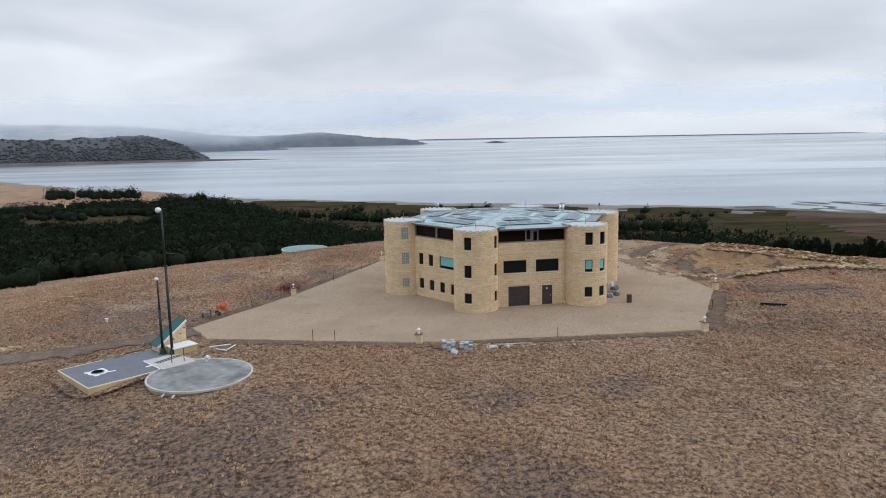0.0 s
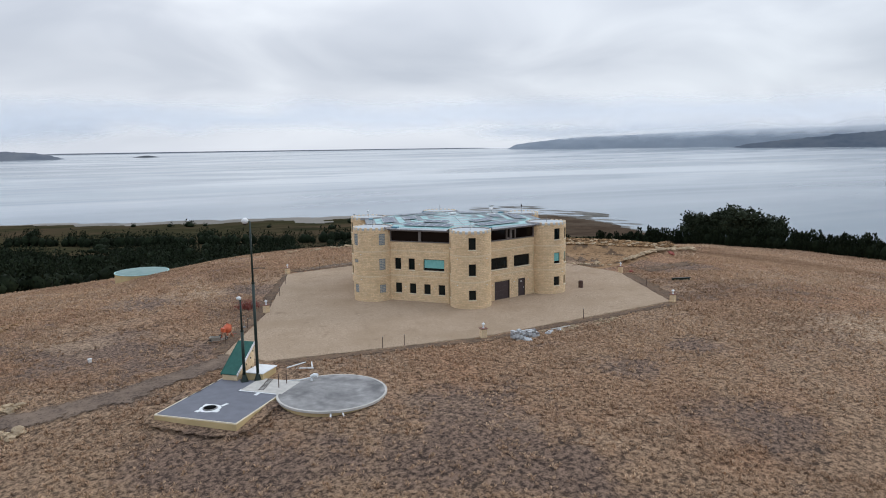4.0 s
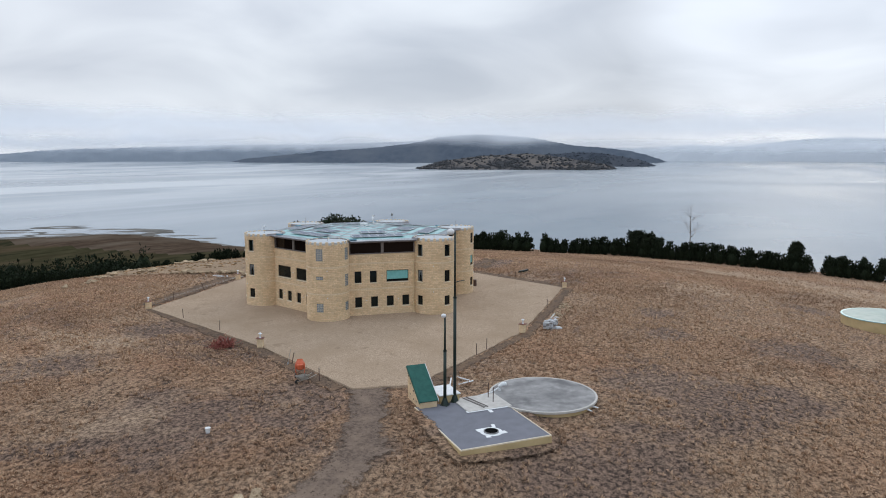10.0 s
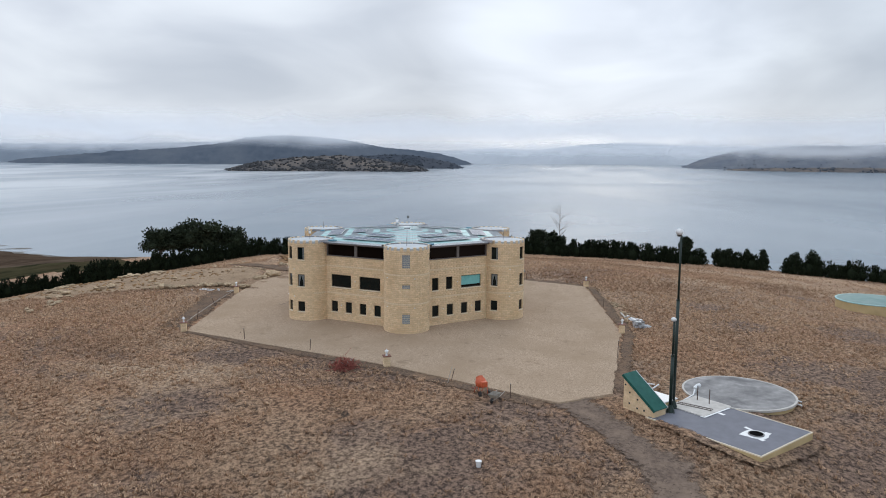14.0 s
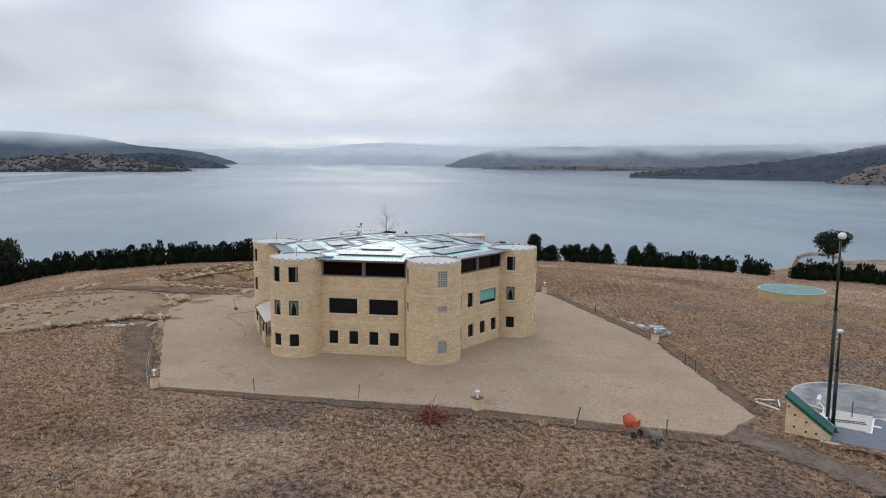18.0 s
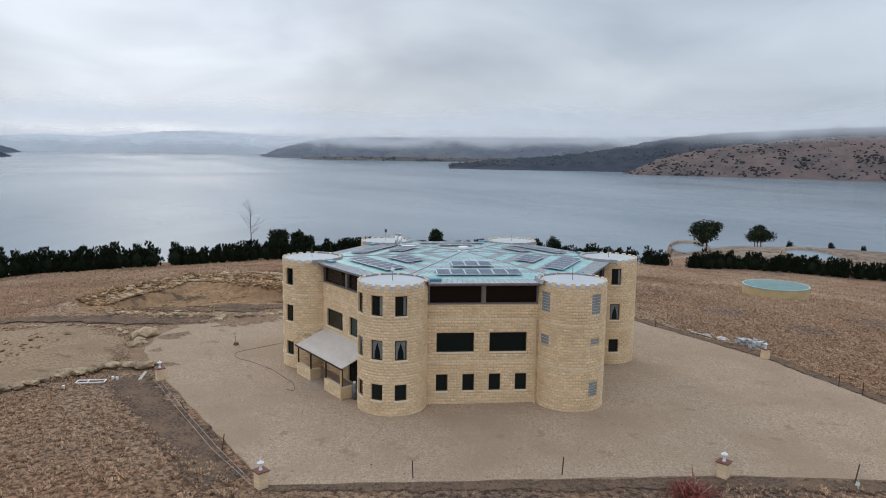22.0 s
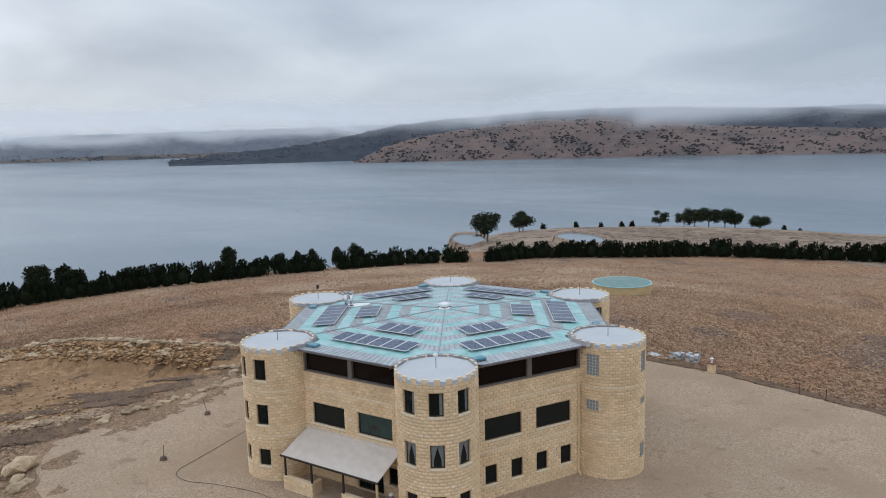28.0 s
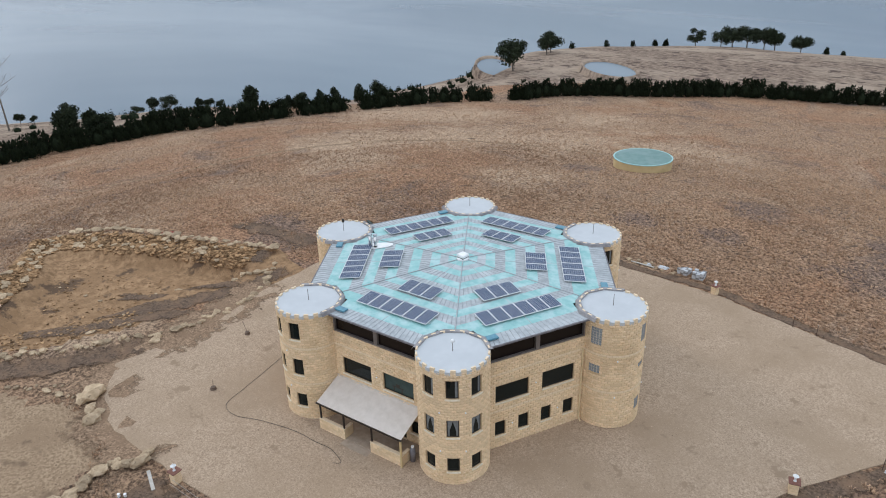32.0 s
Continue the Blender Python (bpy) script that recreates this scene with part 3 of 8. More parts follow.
def cyl_bm(r1, r2, z0, z1, n=16, at=(0, 0), bm=None, caps=True):
    bm = bm or bmesh.new()
    bmesh.ops.create_cone(bm, cap_ends=caps, segments=n, radius1=r1, radius2=r2, depth=z1 - z0, matrix=Matrix.Translation((at[0], at[1], (z0 + z1) / 2)))
    return bm


def tube_bm(points, r, n=8, bm=None, taper=None):
    """A tube along points."""
    bm = bm or bmesh.new()
    pts = [Vector(p) for p in points]
    rings = []
    for i, p in enumerate(pts):
        d = (pts[min(i + 1, len(pts) - 1)] - pts[max(i - 1, 0)]).normalized()
        s = d.cross(Vector((0, 0, 1)))
        s = s.normalized() if s.length > 1e-3 else Vector((1, 0, 0))
        u = s.cross(d)
        rr = r if taper is None else r + (taper - r) * i / (len(pts) - 1)
        rings.append([bm.verts.new(p + (s * math.cos(a) + u * math.sin(a)) * rr) for a in (math.tau * k / n for k in range(n))])
    for a, b in zip(rings, rings[1:]):
        for k in range(n):
            bm.faces.new((a[k], a[(k + 1) % n], b[(k + 1) % n], b[k]))
    bm.faces.new(rings[0][::-1])
    bm.faces.new(rings[-1])
    return bm


# ---- the hill, the shore and the bay ----
CX, CY, SEA = 7.894, 87.758, -38.0
SHORE_AZ = [-180, -140, -110, -95, -82, -70, -58, -49, -42, -35, -25, -15, -6, 15, 32, 39, 44, 48, 53, 60, 75, 91, 105, 110, 116, 120, 125, 145, 180]
SHORE_R = [1800, 1500, 600, 400, 378, 386, 368, 335, 290, 262, 268, 282, 300, 310, 335, 355, 392, 440, 500, 508, 498, 520, 610, 665, 840, 900, 1280, 1500, 1800]


def smooth01(x):
    x = np.clip(x, 0, 1)
    return x * x * (3 - 2 * x)


def wave(x, y, s, seed):
    """Cheap smooth undulation from a few crossing sines."""
    rng = np.random.RandomState(seed)
    out = 0
    for k in range(6):
        a, p = rng.uniform(0, math.tau), rng.uniform(0, math.tau)
        f = math.tau / s * rng.uniform(0.6, 1.7)
        out = out + np.sin((x * math.cos(a) + y * math.sin(a)) * f + p)
    return out / 6


def land(x, y):
    """Height of the ground at x, y."""
    x, y = np.asarray(x, float), np.asarray(y, float)
    dx, dy = x - CX, y - CY
    r, az = np.hypot(dx, dy), np.degrees(np.arctan2(dy, dx))
    # the crown is gentle to the south and east; to the north it breaks over a brow
    rim = [0, 34, 40, 46, 52, 60, 70, 82, 100, 120, 150]
    brow = np.interp(az, [-180, 30, 50, 62, 110, 126, 150, 172, 180], [0, 0, 0.8, 1, 1, 0.7, 0.45, 0.2, 0])
    soft = np.interp(r, rim, [-0.02, -0.04, -0.2, -0.45, -0.95, -2.1, -3.4, -5.0, -7.2, -9.6, -12.9])
    hard = np.interp(r, rim, [-0.02, -0.04, -0.2, -0.5, -1.05, -2.5, -4.8, -7.4, -10.9, -14.7, -20.0])
    z = soft + (hard - soft) * brow
    rs = np.interp(az, SHORE_AZ, SHORE_R) + 14 * wave(dx, dy, 130, 5) * smooth01((r - 150) / 80)
    s = np.clip((r - 150) / (rs - 150), 0, 1.6)
    north = smooth01((az - 40) / 25) * smooth01((150 - az) / 25)
    point = smooth01((az + 100) / 12) * smooth01((-44 - az) / 9)
    s = s ** (1 - 0.55 * north + 1.5 * point)
    z = z - (25.1 - 7.1 * brow) * s * (r > 150)
    # the ledge cut for the covered tank below the brow
    z = z - 3.0 * np.exp(-(np.hypot(x + 30.0, y - 140.0) / 8.0) ** 2)
    z = z - 1.6 * np.exp(-(np.hypot(x + 38.0, y - 128.0) / 9.0) ** 2)
    z = z + (0.10 * wave(x, y, 9, 1) + 0.25 * wave(x, y, 31, 2)) * smooth01((r - 38) / 14)
    z = z + 1.2 * wave(x, y, 120, 3) * smooth01((r - 160) / 120) * smooth01((rs - r) / 60)
    # weedy tidal flats off the north-eastern shore
    flat = smooth01((az - 41) / 4) * smooth01((64 - az) / 5) * smooth01((r - rs + 14) / 14) * smooth01((rs + 95 - r) / 40)
    z = z + (SEA - 0.05 + 0.75 * wave(x, y, 26, 21) + 0.6 * wave(x, y, 75, 22) - z) * flat
    # the diggings beside the court: a scraped floor between spoil banks
    near = (np.abs(x - 49) < 22) & (np.abs(y - 103) < 22)
    if np.any(near):
        inn = pit_depth(x, y)
        z = np.where(near, z + (np.minimum(z, FLOOR) - z) * smooth01((inn + 0.3) / 1.7), z)
        for line, high, wide in SPOIL:
            z = np.where(near, z + high * np.exp(-(line_gap(x, y, line) / wide) ** 2), z)
        z = np.where(near & (inn > 0), z + 0.10 * wave(x, y, 3.1, 14), z)
    return z


FLOOR = -1.75
DIG = [(36.0, 90.0), (41.5, 92.2), (47.5, 95.6), (54.0, 99.2), (60.0, 103.0), (59.0, 105.6), (53.0, 107.6), (47.5, 113.0), (43.0, 115.5), (39.5, 111.0), (37.6, 105.0), (38.0, 99.0), (36.0, 95.0)]
SPOIL = [([(37.5, 87.6), (44.5, 91.2), (52.0, 94.6), (60.0, 97.9), (65.0, 102.0), (63.5, 105.4)], 0.62, 1.4), ([(63.5, 105.4), (56.5, 109.0), (51.0, 115.5), (45.5, 119.5)], 0.95, 1.5), ([(29.6, 101.5), (31.5, 107.0), (34.9, 112.7), (37.5, 116.5)], 0.25, 0.8)]


def line_gap(x, y, line, closed=False):
    """Distance from places to a line of points."""
    x, y = np.asarray(x, float), np.asarray(y, float)
    best = np.full(x.shape, 1e9)
    for (ax, ay), (bx, by) in zip(line, line[1:] + (line[:1] if closed else [])):
        dx, dy = bx - ax, by - ay
        f = np.clip(((x - ax) * dx + (y - ay) * dy) / (dx * dx + dy * dy), 0, 1)
        best = np.minimum(best, np.hypot(x - ax - f * dx, y - ay - f * dy))
    return best


def within(x, y, poly):
    x, y = np.asarray(x, float), np.asarray(y, float)
    c = np.zeros(x.shape, bool)
    for (ax, ay), (bx, by) in zip(poly, poly[1:] + poly[:1]):
        c ^= ((ay > y) != (by > y)) & (x < (bx - ax) * (y - ay) / ((by - ay) if by != ay else 1e-9) + ax)
    return c


def pit_depth(x, y):
    """Distance inside the edge of the diggings, negative outside."""
    g = line_gap(x, y, DIG, True)
    return np.where(within(x, y, DIG), g, -g)


def on_land(x, y, up=0.0):
    return Vector((x, y, float(land(x, y)) + up))


def polar_sheet(name, radii, turns, height, mats, slot_of, centre=(CX, CY)):
    az = np.linspace(0, math.tau, turns, endpoint=False)
    rr, aa = np.meshgrid(radii, az, indexing="ij")
    x, y = centre[0] + rr * np.cos(aa), centre[1] + rr * np.sin(aa)
    z = height(x, y)
    verts = np.stack([x, y, z], -1).reshape(-1, 3)
    n, k = len(radii), turns
    i, j = np.meshgrid(np.arange(n - 1), np.arange(k), indexing="ij")
    j2 = (j + 1) % k
    faces = np.stack([i * k + j, (i + 1) * k + j, (i + 1) * k + j2, i * k + j2], -1).reshape(-1, 4)
    mid = verts[faces].mean(1)
    ob = mesh_object(name, verts.tolist(), faces.tolist(), mats, smooth=True, slots=slot_of(mid[:, 0], mid[:, 1], mid[:, 2]))
    return tagged(ob, kind="structure")


radii = np.concatenate([[0.05], np.arange(4, 30, 4), np.arange(30, 100, 1.0), np.arange(100, 170, 2.5), np.arange(170, 660, 5.0), np.geomspace(660, 2100, 30)])


PAD = [(12.0, 126.0), (16.6, 115.5), (22.0, 113.2), (30.0, 115.5), (34.0, 120.0), (36.0, 134.0), (38.0, 149.0), (20.0, 154.0), (9.0, 146.0), (7.0, 136.0)]


def ground_slot(x, y, z):
    dx, dy = x - CX, y - CY
    r, az = np.hypot(dx, dy), np.degrees(np.arctan2(dy, dx))
    slot = np.zeros(len(x), int)
    edge = 210 + 25 * wave(x, y, 60, 9)
    slot[(r > edge) & (az > 40) & (az < 150)] = 1
    slot[pit_depth(x, y) + 1.0 * wave(x, y, 7, 4) > -3.2] = 2
    slot[(r > 560 + 20 * wave(x, y, 50, 6)) & (az > 114) & (az < 140)] = 0
    slot[within(x + 1.3 * wave(x, y, 6, 15), y + 1.3 * wave(x, y, 6, 16), PAD)] = 4
    slot[(az > 38) & (az < 60) & (r > np.interp(az, [38, 44, 50, 53, 56, 60], [300, 262, 262, 300, 360, 440]) + 12 * wave(x, y, 40, 17))] = 5
    slot[(r > 172 + 8 * wave(x, y, 30, 18)) & (az > -112) & (az < 8)] = 7
    slot[z < SEA + 0.55] = 3
    slot[(az > 40) & (az < 65) & (z < SEA + 0.9) & (r < 640)] = 6
    return slot


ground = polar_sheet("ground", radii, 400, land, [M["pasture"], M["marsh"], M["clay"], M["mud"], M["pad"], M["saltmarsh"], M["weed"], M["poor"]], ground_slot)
tagged(ground, "dry fawn tussock pasture on a rounded hilltop", "ground")


def sea_height(x, y):
    """Flat near the shore; the far bay is drawn in, and lifts towards the horizon in return."""
    r = np.hypot(x - CX, y - CY)
    return np.interp(r, [0, 2500, 3000, 3500, 4000, 4350, 4600, 4840], [SEA, SEA, -33.6, -26.8, -18.0, -11.6, -6.2, -2.0])


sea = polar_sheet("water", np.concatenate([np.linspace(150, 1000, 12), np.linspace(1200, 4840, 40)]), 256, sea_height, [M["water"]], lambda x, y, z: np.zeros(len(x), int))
tagged(sea, "calm grey bay under cloud", "sea")


RIDGES = {}


def ridge(name, ctrl, d0, d1, mat, rough, label, base=SEA - 2, seed=1, back=350.0):
    """A range of hills: slopes of the skyline (height over distance) by bearing, from its shore at d0 to its crest at d1."""
    a = np.arange(ctrl[0][0], ctrl[-1][0] + 0.01, 0.12) if ctrl[0][0] < ctrl[-1][0] else None
    s = np.interp(a, [c[0] for c in ctrl], [c[1] for c in ctrl])
    k = np.ones(13) / 13
    s = np.convolve(np.pad(s, 6, mode="edge"), k, mode="valid")
    crest = 20 + s * d1
    rows, n = [], 14
    for i in range(n + 2):
        f = min(i / n, 1.0)
        d = d0 + (d1 - d0) * f + (back if i > n else 0)
        x, y = CX + d * np.cos(np.radians(a)), CY + d * np.sin(np.radians(a))
        h = base + np.maximum(crest - base, 1.0) * (1 - (1 - f) ** 1.6 if i <= n else 0.75)
        h = h + rough * (wave(x, y, 90, seed) + 0.6 * wave(x, y, 34, seed + 7)) * min(1.0, f * 3) * (f < 1 or i > n)
        rag = 0.22 * rough * np.random.RandomState(seed).uniform(-1, 1, len(a))
        rows.append(np.stack([x, y, h + (rag if f >= 0.6 else 0)], -1))
    rows[0][:, 2] = base
    RIDGES[name] = rows
    verts = np.concatenate(rows)
    m = len(a)
    i, j = np.meshgrid(np.arange(n + 1), np.arange(m - 1), indexing="ij")
    faces = np.stack([i * m + j, i * m + j + 1, (i + 1) * m + j + 1, (i + 1) * m + j], -1).reshape(-1, 4)
    ob = mesh_object(name, verts.tolist(), faces.tolist(), mat, smooth=True)
    return tagged(ob, label, "hill", "hills across the bay", "structure")


# the greys and blues of these ranges are haze painted into their materials
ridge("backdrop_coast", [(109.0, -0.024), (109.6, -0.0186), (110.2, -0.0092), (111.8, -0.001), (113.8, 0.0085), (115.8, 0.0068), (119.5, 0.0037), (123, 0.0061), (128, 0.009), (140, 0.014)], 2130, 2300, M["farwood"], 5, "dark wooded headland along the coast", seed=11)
ridge("backdrop_sand_spit", [(103.6, -0.0275), (105.4, -0.0262), (108.5, -0.0254), (110.5, -0.0248), (123, -0.0232), (140, -0.022)], 2060, 2110, M["farland"], 0.2, "low sand spit below the headland", seed=31, back=30.0)
ridge("backdrop_farm_field", [(115.6, -0.004), (116.3, 0.013), (118.2, 0.0147), (119.6, 0.0115), (121.2, 0.0)], 2560, 2700, M["farfield"], 2, "pale tan field on the coastal hill", seed=32)
ridge("backdrop_second_headland", [(102.4, -0.0150), (102.9, -0.0131), (104.0, -0.0096), (106.1, -0.0027), (108.2, 0.0064), (110.2, 0.0092), (111.5, 0.0085), (115.3, 0.0150), (117.9, 0.0165), (119.3, 0.0205), (122.4, 0.0200), (140, 0.022)], 3300, 3500, M["farmid"], 8, "wooded headland greyed by painted haze, fading into mist", seed=12)
ridge("backdrop_coast_range", [(91.4, -0.012), (92.2, -0.0045), (94.1, -0.0008), (95.9, 0.0006), (98.6, 0.0066), (100.4, 0.0095), (102.1, 0.0064), (105.2, 0.0047), (108, 0.0075), (113, 0.0190), (119, 0.0225), (140, 0.025)], 3750, 3950, M["farmid"], 7, "range along the coast, haze painted into its colour", seed=33)
ridge("backdrop_islet", [(84.7, -0.0120), (85.4, -0.0072), (86.3, -0.0070), (87.3, -0.0120)], 3900, 3950, M["farwood"], 1, "tiny dark islet off the coast", seed=34, back=40.0)
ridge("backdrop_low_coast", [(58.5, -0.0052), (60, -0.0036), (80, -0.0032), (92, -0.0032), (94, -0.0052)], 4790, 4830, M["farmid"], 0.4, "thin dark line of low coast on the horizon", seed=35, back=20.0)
ridge("backdrop_headland", [(14, 0.016), (26, 0.0215), (33.5, 0.0165), (41.6, 0.0145), (46.8, 0.0118), (52.5, 0.0085), (54.8, 0.0048), (56.7, 0.0012), (57.7, -0.003), (58.2, -0.012)], 4350, 4550, M["farhaze"], 6, "long headland across the bay, paled by painted haze", seed=13)
ridge("backdrop_misty_hills", [(-26, 0.012), (-18, 0.016), (-10.6, 0.0195), (-5.8, 0.0235), (-2.7, 0.021), (1.3, 0.0125), (4.1, 0.0150), (8, 0.012), (16, 0.012)], 4400, 4700, M["farmist"], 6, "hills heading the bay, mist painted into their colour", seed=36)
ridge("backdrop_wooded_hill", [(5.6, -0.013), (6.8, -0.0034), (7.7, 0.002), (9.1, 0.0075), (11.3, 0.0125), (13.2, 0.0145), (15.2, 0.0210), (17.2, 0.0270), (19.6, 0.0301), (22.0, 0.0307), (24.2, 0.0270), (26.2, 0.0185), (29.4, 0.0121), (33.2, 0.0073), (37.0, 0.0009), (39.8, -0.0036), (41.7, -0.0132)], 4000, 4330, M["farwood_mid"], 7, "wooded hill painted haze blue-grey, with cloud on its top", seed=14)
ridge("backdrop_island", [(9.2, -0.026), (9.6, -0.0200), (10.3, -0.0126), (12.6, -0.0063), (15.0, 0.0009), (16.8, 0.004), (19.6, 0.0015), (21.9, -0.0018), (24.6, -0.0098), (26.2, -0.0180), (26.6, -0.024)], 2850, 3100, M["farland"], 5, "low brown island with scattered trees", seed=15)
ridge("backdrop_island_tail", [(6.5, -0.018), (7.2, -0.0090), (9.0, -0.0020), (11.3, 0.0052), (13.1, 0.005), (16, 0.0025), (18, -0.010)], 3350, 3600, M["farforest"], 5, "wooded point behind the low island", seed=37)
ridge("backdrop_south_range", [(-100, 0.03), (-60, 0.03), (-40, 0.0235), (-31, 0.0210), (-26, 0.0210), (-21.4, 0.0190), (-17.6, 0.0190), (-15.5, 0.0160), (-12.7, 0.0075), (-10.8, -0.003), (-9.9, -0.0125)], 3650, 4150, M["farmid"], 8, "long wooded range greyed by painted haze, with a farmed shore", seed=17)
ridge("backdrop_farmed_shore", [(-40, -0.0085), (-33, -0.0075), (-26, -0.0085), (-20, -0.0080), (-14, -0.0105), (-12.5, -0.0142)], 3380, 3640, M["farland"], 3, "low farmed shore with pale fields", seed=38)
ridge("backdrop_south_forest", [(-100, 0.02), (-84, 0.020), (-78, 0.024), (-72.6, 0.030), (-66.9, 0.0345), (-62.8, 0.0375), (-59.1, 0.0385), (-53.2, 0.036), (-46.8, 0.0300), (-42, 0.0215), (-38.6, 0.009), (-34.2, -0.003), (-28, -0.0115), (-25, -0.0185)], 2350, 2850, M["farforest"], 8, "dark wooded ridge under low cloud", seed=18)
ridge("backdrop_brown_slope", [(-100, -0.004), (-86, -0.002), (-78.6, 0.002), (-72, 0.0065), (-67, 0.0115), (-63.0, 0.0225), (-59.2, 0.0284), (-55.3, 0.0272), (-51.2, 0.0221), (-46.4, 0.012), (-42.9, 0.0007), (-41.1, -0.0098), (-39.0, -0.028)], 2020, 2330, M["farbrown"], 5, "bare brown hillside dotted with trees", seed=19)


def stratus(name, a0, a1, r, heights, mat, label="low grey cloud lying on the far hilltops"):
    """A long bank of low cloud against the far hills, mapped by bearing and by height over its own middle."""
    verts, faces, place, n = [], [], [], 120
    for i in range(n + 1):
        az = a0 + (a1 - a0) * i / n
        base = float(np.interp(az, [h[0] for h in heights], [h[1] for h in heights]))
        for z in (-45, 0, 45, 90, 135):
            verts.append((CX + r * math.cos(radians(az)), CY + r * math.sin(radians(az)), z + base))
            place.append(((az - a0) * 240 / (a1 - a0), z))
    for i in range(n):
        for k in range(4):
            q = i * 5 + k
            faces.append((q, q + 1, q + 6, q + 5))
    ob = mesh_object(name, verts, faces, mat, smooth=True)
    uv = ob.data.uv_layers.new(name="bearing")
    for loop in ob.data.loops:
        uv.data[loop.index].uv = place[loop.vertex_index]
    return tagged(ob, label, "cloud", "", "structure")


stratus("backdrop_low_cloud", -100, 140, 1960, [(-100, 64), (-60, 66), (40, 66), (72, 76), (95, 66), (110, 52), (140, 50)], M["stratus"])
stratus("backdrop_south_mist", -62, -8, 3560, [(-62, 70), (-30, 52), (-16, 40), (-8, 30)], M["mist"], "thin mist on the southern range")
stratus("backdrop_coast_mist", 88, 140, 2420, [(88, 60), (100, 30), (112, 10), (140, 0)], M["mist"], "thin mist along the coast")
stratus("backdrop_bay_mist", -30, 62, 4340, [(-30, 40), (0, 46), (30, 62), (62, 60)], M["mist"], "thin mist before the farthest hills")

# ---- the gravel court round the house, its soil verge and the track ----
COURT = [(-9.3, 107.6), (-17.9, 84.3), (-25.2, 69.6), (-22.3, 65.5), (-2.0, 63.0), (24.9, 65.6), (32.6, 83.3), (31.2, 92.6), (29.0, 99.0), (28.6, 104.5), (28.6, 109.0), (25.0, 111.2), (20.5, 112.6), (11.4, 111.4)]


def outline(poly, step=0.8):
    pts = []
    for (ax, ay), (bx, by) in zip(poly, poly[1:] + poly[:1]):
        n = max(2, int(math.hypot(bx - ax, by - ay) / step))
        pts += [(ax + (bx - ax) * i / n, ay + (by - ay) * i / n) for i in range(n)]
    return pts


edge = outline(COURT)
rng = random.Random(4)
verts, faces, rings = [], [], 22
for k in range(rings + 1):
    for (x, y) in edge:
        f = k / rings
        j = (rng.uniform(-0.12, 0.12) if k == rings else 0)
        verts.append((CX + (x - CX) * f + j, CY + (y - CY) * f + j, 0.05 + 0.015 * float(wave(x * f, y * f, 6, 8))))
n = len(edge)
verts += [(x + (x - CX) * 0.012, y + (y - CY) * 0.012, -1.0) for x, y in edge]
for k in range(rings + 1):
    for i in range(n):
        i2 = (i + 1) % n
        faces.append((k * n + i, (k + 1) * n + i, (k + 1) * n + i2, k * n + i2))
court = tagged(mesh_object("pavement", verts, faces, M["gravel"]), "pale compacted gravel court round the house", "gravel court", kind="structure")


def frayed(mat):
    """The same ground cover, thinning out into crumbs towards the edges of its strip."""
    name = mat.name + "_frayed"
    if name in bpy.data.materials:
        return bpy.data.materials[name]
    m = mat.copy()
    m.name = name
    nt = m.node_tree
    out = next(n for n in nt.nodes if n.type == "OUTPUT_MATERIAL")
    shader = out.inputs["Surface"].links[0].from_socket
    cover, co = nt.nodes.new("ShaderNodeAttribute"), nt.nodes.new("ShaderNodeTexCoord")
    cover.attribute_name = "cover"
    crumbs = nt.nodes.new("ShaderNodeTexNoise")
    crumbs.inputs["Scale"].default_value, crumbs.inputs["Detail"].default_value, crumbs.inputs["Roughness"].default_value = 0.9, 9.0, 0.78
    nt.links.new(co.outputs["Object"], crumbs.inputs["Vector"])
    less = nt.nodes.new("ShaderNodeMath")
    less.operation = "MULTIPLY_ADD"
    less.inputs[1].default_value = -2.0
    nt.links.new(crumbs.outputs["Fac"], less.inputs[0])
    nt.links.new(cover.outputs["Fac"], less.inputs[2])
    edge = nt.nodes.new("ShaderNodeMapRange")
    edge.inputs["From Min"].default_value, edge.inputs["From Max"].default_value = -0.66, -0.44
    nt.links.new(less.outputs[0], edge.inputs["Value"])
    clear, mix = nt.nodes.new("ShaderNodeBsdfTransparent"), nt.nodes.new("ShaderNodeMixShader")
    nt.links.new(edge.outputs[0], mix.inputs[0])
    nt.links.new(clear.outputs[0], mix.inputs[1])
    nt.links.new(shader, mix.inputs[2])
    nt.links.new(mix.outputs[0], out.inputs["Surface"])
    return m


